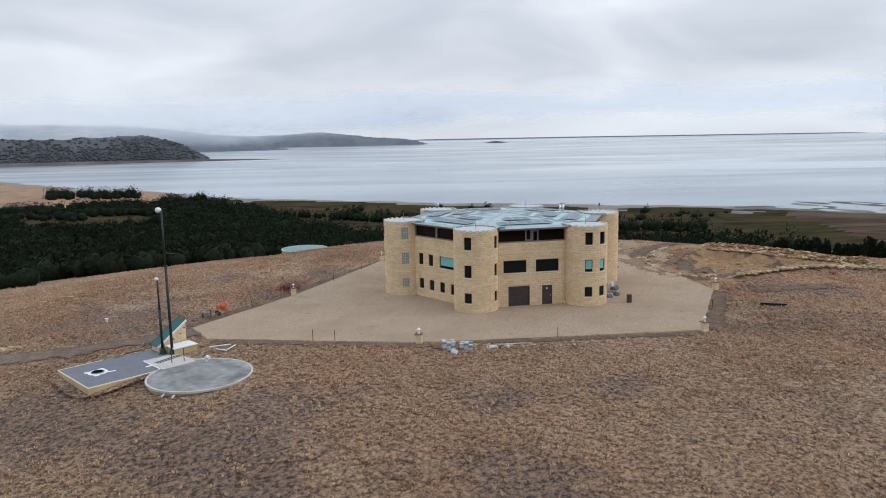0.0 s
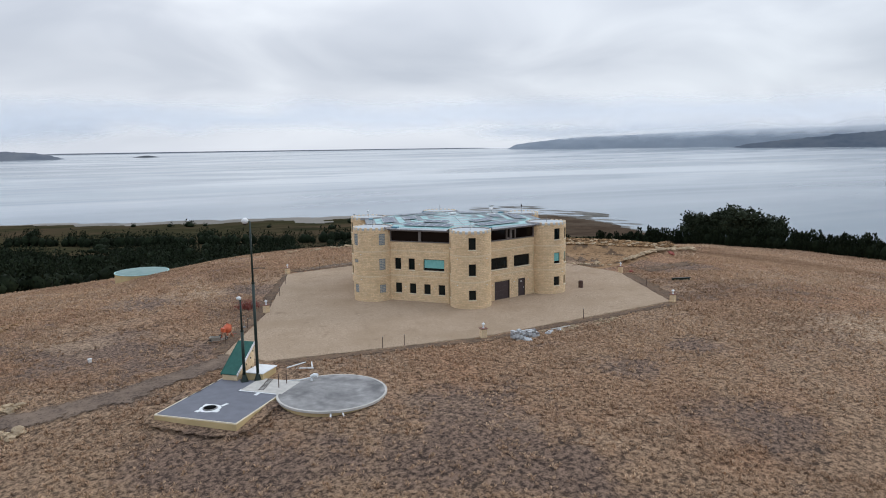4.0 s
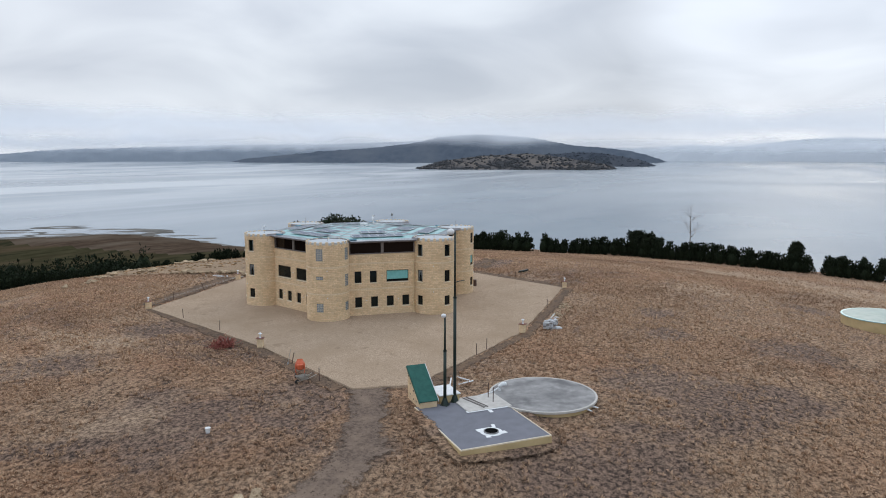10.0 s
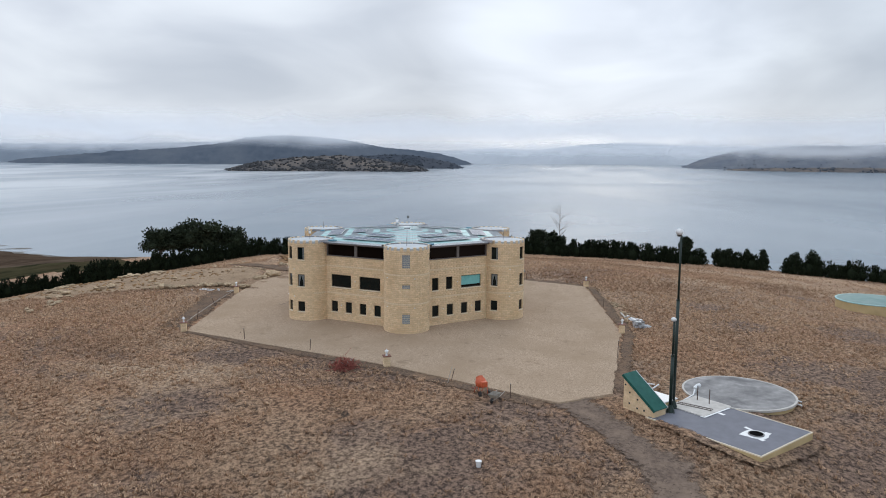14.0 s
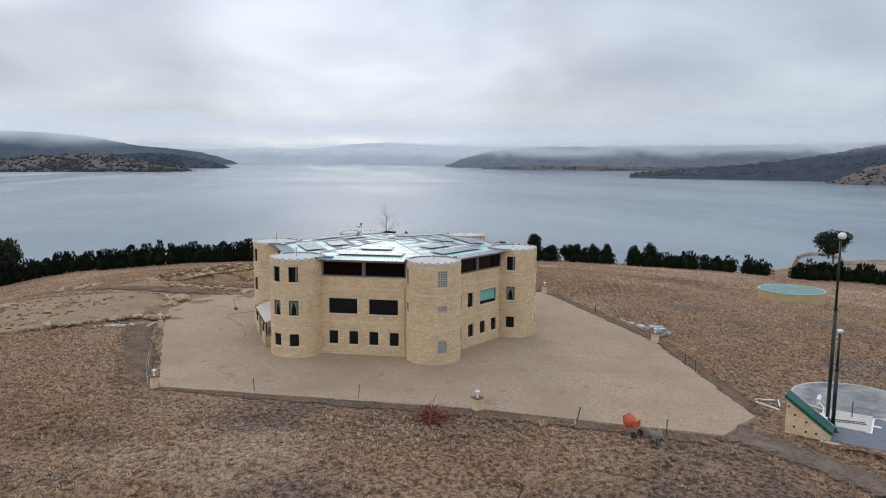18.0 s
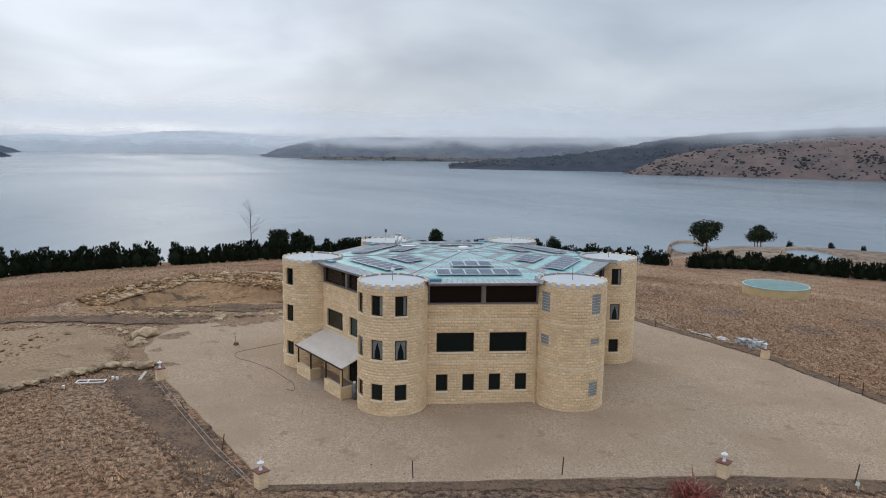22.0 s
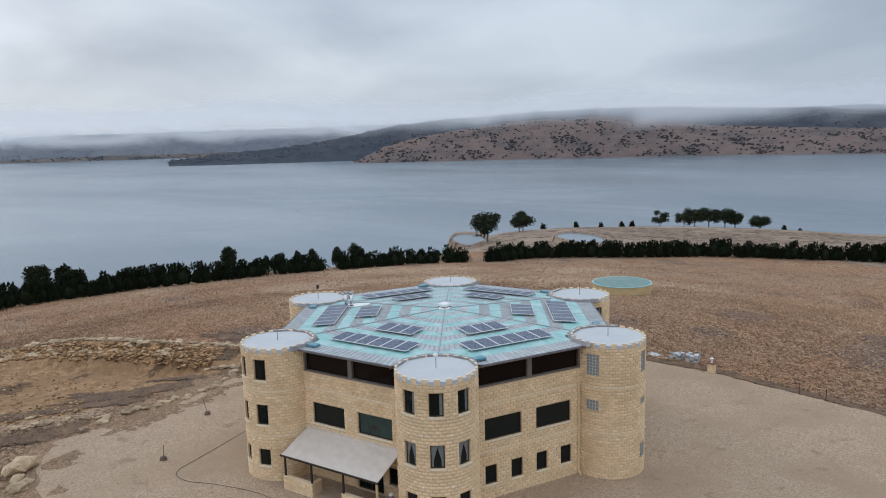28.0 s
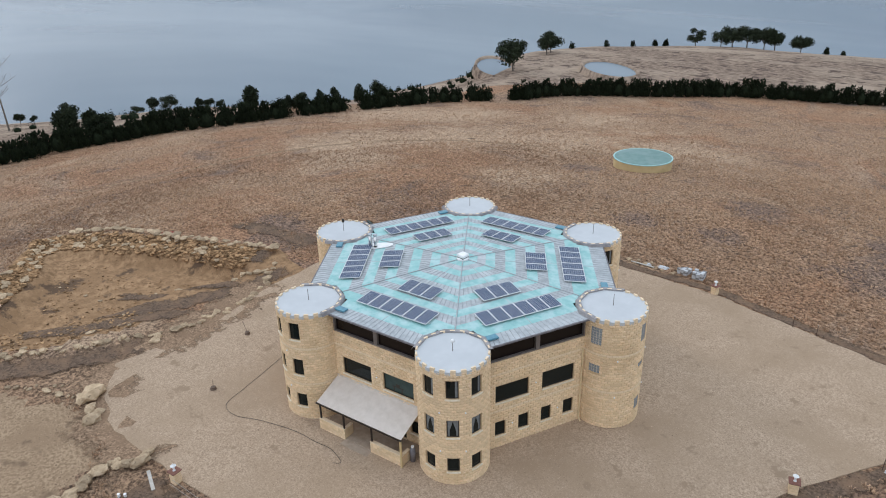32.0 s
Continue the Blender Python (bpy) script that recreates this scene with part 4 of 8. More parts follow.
def ribbon(name, line, half, mat, label, up=0.04, seed=3, ragged=0.5, across=7, step=0.7, drop=0.06):
    """A strip of ground laid along a line, its edges frayed."""
    half *= 1.35
    pts = []
    for (ax, ay), (bx, by) in zip(line, line[1:]):
        k = max(2, int(math.hypot(bx - ax, by - ay) / step))
        pts += [Vector((ax + (bx - ax) * i / k, ay + (by - ay) * i / k)) for i in range(k)]
    pts.append(Vector(line[-1]))
    for _ in range(6):
        pts = [pts[0]] + [(pts[i - 1] + pts[i] * 2 + pts[i + 1]) / 4 for i in range(1, len(pts) - 1)] + [pts[-1]]
    rg = random.Random(seed)
    verts, faces, cover = [], [], []
    jl = jr = 0.0
    for i, p in enumerate(pts):
        d = (pts[min(i + 1, len(pts) - 1)] - pts[max(i - 1, 0)]).normalized()
        nrm = Vector((-d.y, d.x))
        jl, jr = 0.6 * jl + rg.uniform(-1, 1) * ragged * 0.5, 0.6 * jr + rg.uniform(-1, 1) * ragged * 0.5
        for k in range(across):
            f = 2 * k / (across - 1) - 1
            w = f * half + (jl * max(-f, 0) + jr * max(f, 0))
            q = p + nrm * w
            verts.append((q.x, q.y, float(land(q.x, q.y)) + up - (drop if abs(f) == 1 else 0)))
            cover.append(min(1 - abs(f), i / 3, (len(pts) - 1 - i) / 3))
    for i in range(len(pts) - 1):
        for k in range(across - 1):
            a = i * across + k
            faces.append((a, a + 1, a + across + 1, a + across))
    ob = mesh_object(name, verts, faces, frayed(mat), smooth=True)
    ob.data.attributes.new("cover", "FLOAT", "POINT").data.foreach_set("value", cover)
    return tagged(ob, label, "ground", kind="structure")


TRACK = [(-21.6, 70.0), (-24.0, 68.7), (-27.0, 67.1), (-30.1, 65.5), (-34.5, 63.4), (-38.0, 62.9), (-43.0, 64.2), (-52.0, 67.6), (-66.0, 74.0)]
ribbon("road_track", TRACK, 1.9, M["track"], "grey-brown wheel track leading to the court", up=0.09, ragged=0.9)
ribbon("verge_scuffed", [(32.2, 91.0), (30.2, 97.5), (28.9, 103.5), (28.7, 108.5), (25.2, 111.0), (20.5, 112.7), (14.0, 112.4)], 3.0, M["scuff"], "scuffed edge where gravel runs out into soil", up=0.085, seed=16, ragged=1.6)
ribbon("verge_west", [(-9.0, 108.6), (-18.8, 84.3), (-26.0, 69.8)], 0.85, M["soil"], "dark bare soil verge beside the court", up=0.05, seed=5)
ribbon("verge_south", [(-22.5, 64.8), (-2.0, 62.2), (25.6, 64.8)], 0.75, M["soil"], "dark bare soil verge beside the court", up=0.05, seed=6)
ribbon("verge_east", [(25.6, 65.0), (33.6, 83.3)], 1.1, M["soil"], "dark bare soil verge beside the court", up=0.05, seed=7)
ribbon("verge_north", [(-9.0, 109.6), (4.0, 112.2), (13.8, 114.2)], 1.7, M["soil"], "dark bare soil verge beside the court", up=0.05, seed=8, ragged=1.0)
ribbon("road_bench", [(29.6, 105.0), (30.2, 108.5), (31.8, 112.2), (35.0, 116.8), (42.0, 127.0), (52.0, 140.0)], 1.6, M["soil"], "dark stony path past the diggings", up=0.11, seed=9, ragged=0.9)
ribbon("bare_bench", [(33.4, 88.0), (33.0, 94.0), (35.0, 101.5), (39.0, 107.5)], 1.5, M["soil"], "dark scraped soil bench beside the diggings", up=0.06, seed=10, ragged=1.2)
ribbon("bare_strip_back", [(50.5, 95.6), (45.0, 92.4), (40.0, 89.8), (36.2, 88.8)], 0.9, M["soil"], "dark damp soil below the stone bank", up=0.07, seed=17, ragged=0.9)
ribbon("bare_strip_middle", [(44.5, 103.0), (39.5, 99.0), (35.5, 95.4), (33.2, 93.6)], 0.8, M["soil"], "dark soil strip across the scraped bench", up=0.08, seed=18, ragged=1.0)
ribbon("bare_strip_front", [(41.0, 114.0), (36.8, 108.4), (34.0, 103.4), (32.0, 99.0)], 1.0, M["soil"], "dark soil strip behind the stone row", up=0.08, seed=19, ragged=1.0)
ribbon("bare_hollow", [(50.0, 86.4), (45.0, 84.4), (39.0, 82.8), (36.0, 82.4)], 1.6, M["soil"], "dark trampled soil beside the court", up=0.06, seed=20, ragged=1.6)
ribbon("path_mown", [(93.0, 92.0), (89.0, 78.0), (88.2, 62.5), (85.6, 49.0), (80.0, 39.0), (67.5, 30.5), (52.3, 25.0), (38.0, 22.5)], 0.42, M["pad"], "worn pale path through the pasture", up=0.06, seed=13)

# ---- the house: six walls between six round towers ----
ROT, RING, TR, APO = 11.21, 12.6, 2.37, 11.09
CASTLE = Matrix.Translation((CX, CY, 0))
castle = thing("castle_house", CASTLE, "three-storey sandstone block house with six round battlemented towers", "house")
TOP, PARAPET = 8.72, 8.93


class Flat:
    """A straight wall: u along it to the left as seen from inside, w outward from its face."""

    def __init__(self, az):
        a = radians(az)
        self.n, self.t = Vector((math.cos(a), math.sin(a), 0)), Vector((-math.sin(a), math.cos(a), 0))

    def at(self, u, z, w=0.0):
        return self.n * (APO + w) + self.t * u + Vector((0, 0, z))

    step = 99.0


class Round:
    """A tower: u in degrees from its outward line, w outward from its face."""

    def __init__(self, az):
        self.az = az
        a = radians(az)
        self.c = Vector((math.cos(a), math.sin(a), 0)) * RING

    def at(self, u, z, w=0.0):
        a = radians(self.az + u)
        return self.c + Vector((math.cos(a), math.sin(a), 0)) * (TR + w) + Vector((0, 0, z))

    step = 6.0


def cuts(lo, hi, marks, step):
    xs = sorted({lo, hi, *[m for m in marks if lo < m < hi]})
    out = []
    for a, b in zip(xs, xs[1:]):
        k = max(1, math.ceil((b - a) / step - 1e-6))
        out += [a + (b - a) * i / k for i in range(k)]
    return out + [hi]


def shell(name, surf, u0, u1, z0, z1, holes, mat, deep=0.28):
    """The wall's core, with real openings through it."""
    us = cuts(u0, u1, [h[0] for h in holes] + [h[1] for h in holes], surf.step)
    zs = cuts(z0, z1, [h[2] for h in holes] + [h[3] for h in holes], 99)
    verts, faces, seen = [], [], {}

    def v(u, z, w):
        key = (round(u, 4), round(z, 4), w)
        if key not in seen:
            seen[key] = len(verts)
            verts.append(surf.at(u, z, w))
        return seen[key]

    def solid(i, j):
        if not (0 <= i < len(us) - 1 and 0 <= j < len(zs) - 1):
            return False
        u, z = (us[i] + us[i + 1]) / 2, (zs[j] + zs[j + 1]) / 2
        return not any(h[0] < u < h[1] and h[2] < z < h[3] for h in holes)

    for i in range(len(us) - 1):
        for j in range(len(zs) - 1):
            if not solid(i, j):
                continue
            a, b, c, d = us[i], us[i + 1], zs[j], zs[j + 1]
            faces.append((v(a, c, 0), v(b, c, 0), v(b, d, 0), v(a, d, 0)))
            faces.append((v(a, c, -deep), v(a, d, -deep), v(b, d, -deep), v(b, c, -deep)))
            for (p, q, ok) in (((a, c), (a, d), solid(i - 1, j)), ((b, d), (b, c), solid(i + 1, j)), ((b, c), (a, c), solid(i, j - 1)), ((a, d), (b, d), solid(i, j + 1))):
                if not ok:
                    faces.append((v(*p, 0), v(*p, -deep), v(*q, -deep), v(*q, 0)))
    return mesh_object(name, verts, faces, mat, castle)


def bar(surf, u0, u1, z0, z1, w0, w1, verts, faces):
    """A box on the surface, bent with it."""
    us = cuts(u0, u1, [], surf.step)
    k = len(verts)
    for u in us:
        verts += [surf.at(u, z0, w0), surf.at(u, z1, w0), surf.at(u, z1, w1), surf.at(u, z0, w1)]
    for i in range(len(us) - 1):
        a, b = k + 4 * i, k + 4 * i + 4
        faces += [(a + j, b + j, b + (j + 1) % 4, a + (j + 1) % 4) for j in range(4)]
    e = k + 4 * (len(us) - 1)
    faces += [(k, k + 1, k + 2, k + 3), (e + 3, e + 2, e + 1, e)]


def bars(name, surf, list_, mat, parent, label=""):
    verts, faces = [], []
    for b in list_:
        bar(surf, *b, verts, faces)
    return mesh_object(name, verts, faces, mat, parent, label)


def window(surf, u0, u1, z0, z1, mullions=0, scale=1.0, look_="plain", frame_mat=None, sill=True, set_back=0.10):
    """Frame, panes and sill in an opening; scale turns metres into the surface's u."""
    f = 0.055 * scale
    fr = [(u0, u0 + f, z0, z1, -set_back - 0.06, -set_back), (u1 - f, u1, z0, z1, -set_back - 0.06, -set_back), (u0 + f, u1 - f, z0, z0 + 0.055, -set_back - 0.06, -set_back), (u0 + f, u1 - f, z1 - 0.055, z1, -set_back - 0.06, -set_back)]
    for k in range(mullions):
        u = u0 + (u1 - u0) * (k + 1) / (mullions + 1)
        fr.append((u - f * 0.6, u + f * 0.6, z0 + 0.055, z1 - 0.055, -set_back - 0.05, -set_back))
    win = bars("window_frame", surf, fr, frame_mat or M["frame"], castle)
    for k in range(mullions + 1):
        a = u0 + (u1 - u0) * k / (mullions + 1) + f * 0.8
        b = u0 + (u1 - u0) * (k + 1) / (mullions + 1) - f * 0.8
        bars("pane", surf, [(a, b, z0 + 0.05, z1 - 0.05, -set_back - 0.04, -set_back - 0.03)], M["glass"], win)
    if look_ == "teal":
        bars("blind", surf, [(u0 + f * 1.2, u1 - f * 1.2, z0 + 0.30, z1 - 0.06, -set_back - 0.028, -set_back - 0.02)], M["tealblind"], win, "pale teal blind behind the glass")
    if look_ == "curtain":
        # two drapes tied back to the jambs
        for s in (0, 1):
            verts, faces = [], []
            for k in range(9):
                q = k / 8
                z = z1 - 0.07 - (z1 - z0 - 0.14) * q
                wide = (0.46 - 0.30 * min(1.0, q * 1.5)) * (u1 - u0)
                for m in range(5):
                    uu = (u0 + f * 1.1 + wide * m / 4) if s == 0 else (u1 - f * 1.1 - wide * m / 4)
                    verts.append(surf.at(uu, z, -set_back - 0.024 + 0.004 * (m % 2)))
            for k in range(8):
                for m in range(4):
                    a = k * 5 + m
                    faces.append((a, a + 1, a + 6, a + 5))
            mesh_object("curtain", verts, faces, M["curtain"], win, "pale curtain tied back")
    if look_ == "room":
        # flat panels on the opaque pane, painted as a dim teal room and desk
        w = -set_back - 0.028
        bars("room_wall", surf, [(u0 + f * 1.2, u1 - f * 1.2, z0 + 0.07, z1 - 0.07, w - 0.003, w)], M["dimroom"], win, "flat panel on the pane, painted as a dim teal room")
        bars("desk", surf, [(u0 + 0.7, u0 + 1.7, z0 + 0.42, z0 + 0.50, w, w + 0.003), (u0 + 0.82, u0 + 0.9, z0 + 0.08, z0 + 0.42, w, w + 0.003), (u0 + 1.5, u0 + 1.58, z0 + 0.08, z0 + 0.42, w, w + 0.003), (u0 + 1.0, u0 + 1.35, z0 + 0.5, z0 + 0.72, w, w + 0.003)], M["frame"], win, "flat dark desk shape on the pane")
    if look_ == "drape":
        bars("curtain", surf, [(u1 - f * 1.2 - 0.2 * (u1 - u0), u1 - f * 1.2, z0 + 0.07, z1 - 0.07, -set_back - 0.028, -set_back - 0.022)], M["curtain"], win, "pale curtain drawn aside")
    if sill:
        bars("window_sill", surf, [(u0 - 0.04 * scale, u1 + 0.04 * scale, z0 - 0.10, z0 - 0.004, -0.04, 0.075)], M["sill"], win)
    return win


def glass_blocks(surf, u0, u1, z0, z1, scale):
    cols, rows = max(2, round((u1 - u0) / scale / 0.2)), max(2, round((z1 - z0) / 0.2))
    du, dz = (u1 - u0) / cols, (z1 - z0) / rows
    win = bars("glass_block_window", surf, [(u0, u1, z0, z1, -0.10, -0.05)], M["sill"], castle, "panel of square glass blocks")
    for i in range(cols):
        for j in range(rows):
            bars("glass_block", surf, [(u0 + du * i + 0.016 * scale, u0 + du * (i + 1) - 0.016 * scale, z0 + dz * j + 0.016, z0 + dz * (j + 1) - 0.016, -0.052, -0.02)], M["glassblock"], win)


STOREY = [(6.84, 8.19), (3.86, 5.20), (1.09, 2.19)]
DEG = 180 / math.pi / TR
surfaces = []  # (surface, u0, u1, top, holes, near) for the blockwork

# towers, counter-clockwise from the one in the east
TOWERS = [
    ("G", [(-15, "plain"), (25, "plain")]),
    ("F", [(44.3, "plain"), (4, "plain"), (-36, "plain")]),
    ("E", [(2.2, "drape"), (42.6, "drape"), (-38.2, "drape")]),
    ("D", []),
    ("A", [(-5, "plain"), (-91, "drape"), (83, "plain")]),
    ("B", [(-42.5, "teal"), (-1, "teal"), (41, "plain")]),
]
for k, (key, wins) in enumerate(TOWERS):
    s = Round(60 * k + ROT)
    holes, half = [], 0.415 * DEG
    for az, kind in wins:
        for (z0, z1) in STOREY:
            holes.append((az - half, az + half, z0, z1, kind))
    blocks = []
    if key == "D":
        blocks = [(-11, 8.5, 6.84, 8.19), (-11, 8.5, 4.74, 5.10), (-11, 8.5, 1.09, 2.05), (-104, -84, 6.84, 8.19), (-104, -84, 4.55, 5.2), (75, 95, 6.84, 8.19), (75, 95, 3.86, 5.2), (75, 95, 1.09, 2.05)]
    every = [h[:4] for h in holes] + blocks
    shell("tower_wall", s, -180, 180, -0.4, TOP, every, M["mortar"])
    for u0, u1, z0, z1, kind in holes:
        top = z0 > 6
        kind2 = "curtain" if (z0 > 3 and not top and kind != "plain" and kind != "teal") else ("drape" if top and kind == "drape" else ("teal" if kind == "teal" and 3 < z0 < 6 else "plain"))
        window(s, u0, u1, z0, z1, 0, DEG, kind2)
    for b in blocks:
        glass_blocks(s, *b, DEG)
    surfaces.append((s, -180, 180, TOP, every, key))
    # white deck, merlons and flashed gaps
    c = s.c
    bm = cyl_bm(TR - 0.03, TR - 0.03, 8.45, PARAPET - 0.09, 64, (c.x, c.y))
    part("tower_deck", bm, M["deck"], castle, "white membrane tower roof")
    gaps = 22
    for g in range(gaps):
        a0 = 360 / gaps * g
        bars("merlon", s, [(a0, a0 + 360 / gaps * 0.5, TOP, PARAPET + 0.03, -0.10, 0.02)], M["band"], castle)
        bars("gap_flashing", s, [(a0 + 360 / gaps * 0.5, a0 + 360 / gaps, 8.60, PARAPET - 0.082, -0.06, 0.035)], M["deck"], castle, "white flashed gap between merlons")
    rod = cyl_bm(0.025, 0.018, 8.6, 9.75 if key != "E" else 9.5, 8, (c.x, c.y))
    rod_ob = part("roof_rod", rod, M["greyframe"], castle)
    if key == "E":
        bm = bmesh.new()
        bmesh.ops.create_uvsphere(bm, u_segments=12, v_segments=8, radius=0.14, matrix=Matrix.Translation((c.x, c.y, 9.6)))
        part("weather_sensor", bm, M["white"], rod_ob, "white weather sensor on the rod", True)
    if key == "G":
        bm = box_bm((0.18, 0.18, 0.34), (c.x, c.y, 9.85), 0.03)
        part("camera_head", bm, M["frame"], rod_ob, "black sensor head on the rod")

# walls
SMALL = [(-3.25 + 1.87 * i, -2.43 + 1.87 * i, 0.98, 2.18, "plain", 0) for i in range(4)]
BIG = [(-3.24, -0.62, 3.78, 5.16, "plain", 0), (0.48, 3.12, 3.78, 5.16, "plain", 0)]
WALLS = {
    0.5: [],
    1.5: BIG[:1] + [BIG[1][:4] + ("room", 0)] + [(-1.6, -0.9, 1.2, 2.05, "plain", 0), (0.3, 2.3, 0.14, 2.15, "plain", 1), (2.75, 3.45, 0.95, 2.05, "plain", 0)],
    2.5: BIG + SMALL,
    3.5: [(-3.28, -2.48, 3.84, 5.2, "plain", 0), (-1.49, -0.69, 3.84, 5.2, "plain", 0), (0.47, 3.1, 3.84, 5.19, "teal", 0)] + SMALL,
    4.5: BIG,
    5.5: [],
}
for f, wins in WALLS.items():
    s = Flat(60 * f + ROT)
    every = [w[:4] for w in wins]
    clere = (-3.86, 3.86, 7.18, 8.56)
    every.append(clere)
    if f == 4.5:
        every += [(-2.68, -0.25, -0.4, 2.26), (1.21, 2.36, -0.4, 2.21)]
    shell("wall", s, -4.5, 4.5, -0.4, 8.6, every, M["mortar"])
    surfaces.append((s, -4.02, 4.02, 7.1, every, f))
    for u0, u1, z0, z1, kind, mul in wins:
        window(s, u0, u1, z0, z1, mul, 1.0, kind)
    # clerestory: wide brown-framed lights under the eaves
    win = bars("clerestory_frame", s, [(-3.86, 3.86, 7.18, 7.27, -0.22, 0.03), (-3.86, 3.86, 8.46, 8.56, -0.22, 0.03), (-3.86, -3.74, 7.27, 8.46, -0.2, 0.02), (3.74, 3.86, 7.27, 8.46, -0.2, 0.02), (-0.16, 0.16, 7.27, 8.46, -0.2, 0.02)], M["greyframe"], castle, "brown-grey frame of the wide upper windows")
    bars("pane", s, [(-3.74, -0.16, 7.27, 8.46, -0.18, -0.17)], M["bronze"], win)
    bars("pane", s, [(0.16, 3.74, 7.27, 8.46, -0.18, -0.17)], M["bronze"], win)
    if f == 4.5:
        bars("casement", s, [(-0.75, -0.62, 7.27, 8.46, -0.16, 0.025), (0.62, 0.75, 7.27, 8.46, -0.16, 0.025), (-0.62, -0.16, 7.27, 7.42, -0.16, 0.015), (0.16, 0.62, 8.3, 8.46, -0.16, 0.015)], M["brown"], win, "brown casement standing in the upper window")
        # roller door and entrance door
        door = bars("garage_door", s, [(-2.62, -0.31, 0.0, 2.2, -0.16, -0.12)], M["darkdoor"], castle, "dark plum sectional garage door")
        for j in range(4):
            bars("door_panel", s, [(-2.56, -0.37, 0.05 + 0.54 * j, 0.53 + 0.54 * j, -0.122, -0.1)], M["darkdoor"], door)
        bars("door_frame", s, [(-2.68, -2.62, -0.02, 2.26, -0.17, -0.02), (-0.31, -0.25, -0.02, 2.26, -0.17, -0.02), (-2.62, -0.31, 2.2, 2.26, -0.17, -0.02)], M["frame"], door)
        door = bars("entrance_door", s, [(1.27, 2.30, 0.0, 2.15, -0.15, -0.1)], M["darkdoor"], castle, "dark plum panelled entrance door")
        bars("door_frame", s, [(1.21, 1.27, -0.02, 2.21, -0.17, -0.02), (2.30, 2.36, -0.02, 2.21, -0.17, -0.02), (1.27, 2.30, 2.15, 2.21, -0.17, -0.02)], M["frame"], door)
        bars("door_light", s, [(1.7, 1.87, 1.75, 1.92, -0.1, -0.085)], M["white"], door, "small square pane in the door")
        bars("handle", s, [(2.16, 2.22, 0.95, 1.1, -0.1, -0.05)], M["alu"], door)
    # bands of smoother stone at floor level and the downpipe
    if f in (2.5, 3.5, 4.5):
        p0, p1 = s.at(3.72, 0.05, 0.1), s.at(3.72, 6.1, 0.1)
        part("downpipe", tube_bm([p1 + Vector((0, 0, 0.1)), p1, p0 + Vector((0, 0, 0.25)), p0 + s.n * 0.25], 0.065), M["cream"], castle, "cream painted downpipe")

# eaves, roof sheets and gutters
EAVE, EZ, AZ_ = 11.42, 8.70, 9.34
hexa = lambda r, k: Vector((math.cos(radians(60 * k + ROT)), math.sin(radians(60 * k + ROT)), 0)) * r / math.cos(radians(30))


def roof_z(r):
    return AZ_ + (EZ - AZ_) * r / EAVE


NOTCH = 2.62


def in_notch(p):
    return any((p - t[0].c).length < NOTCH for t in surfaces if isinstance(t[0], Round))


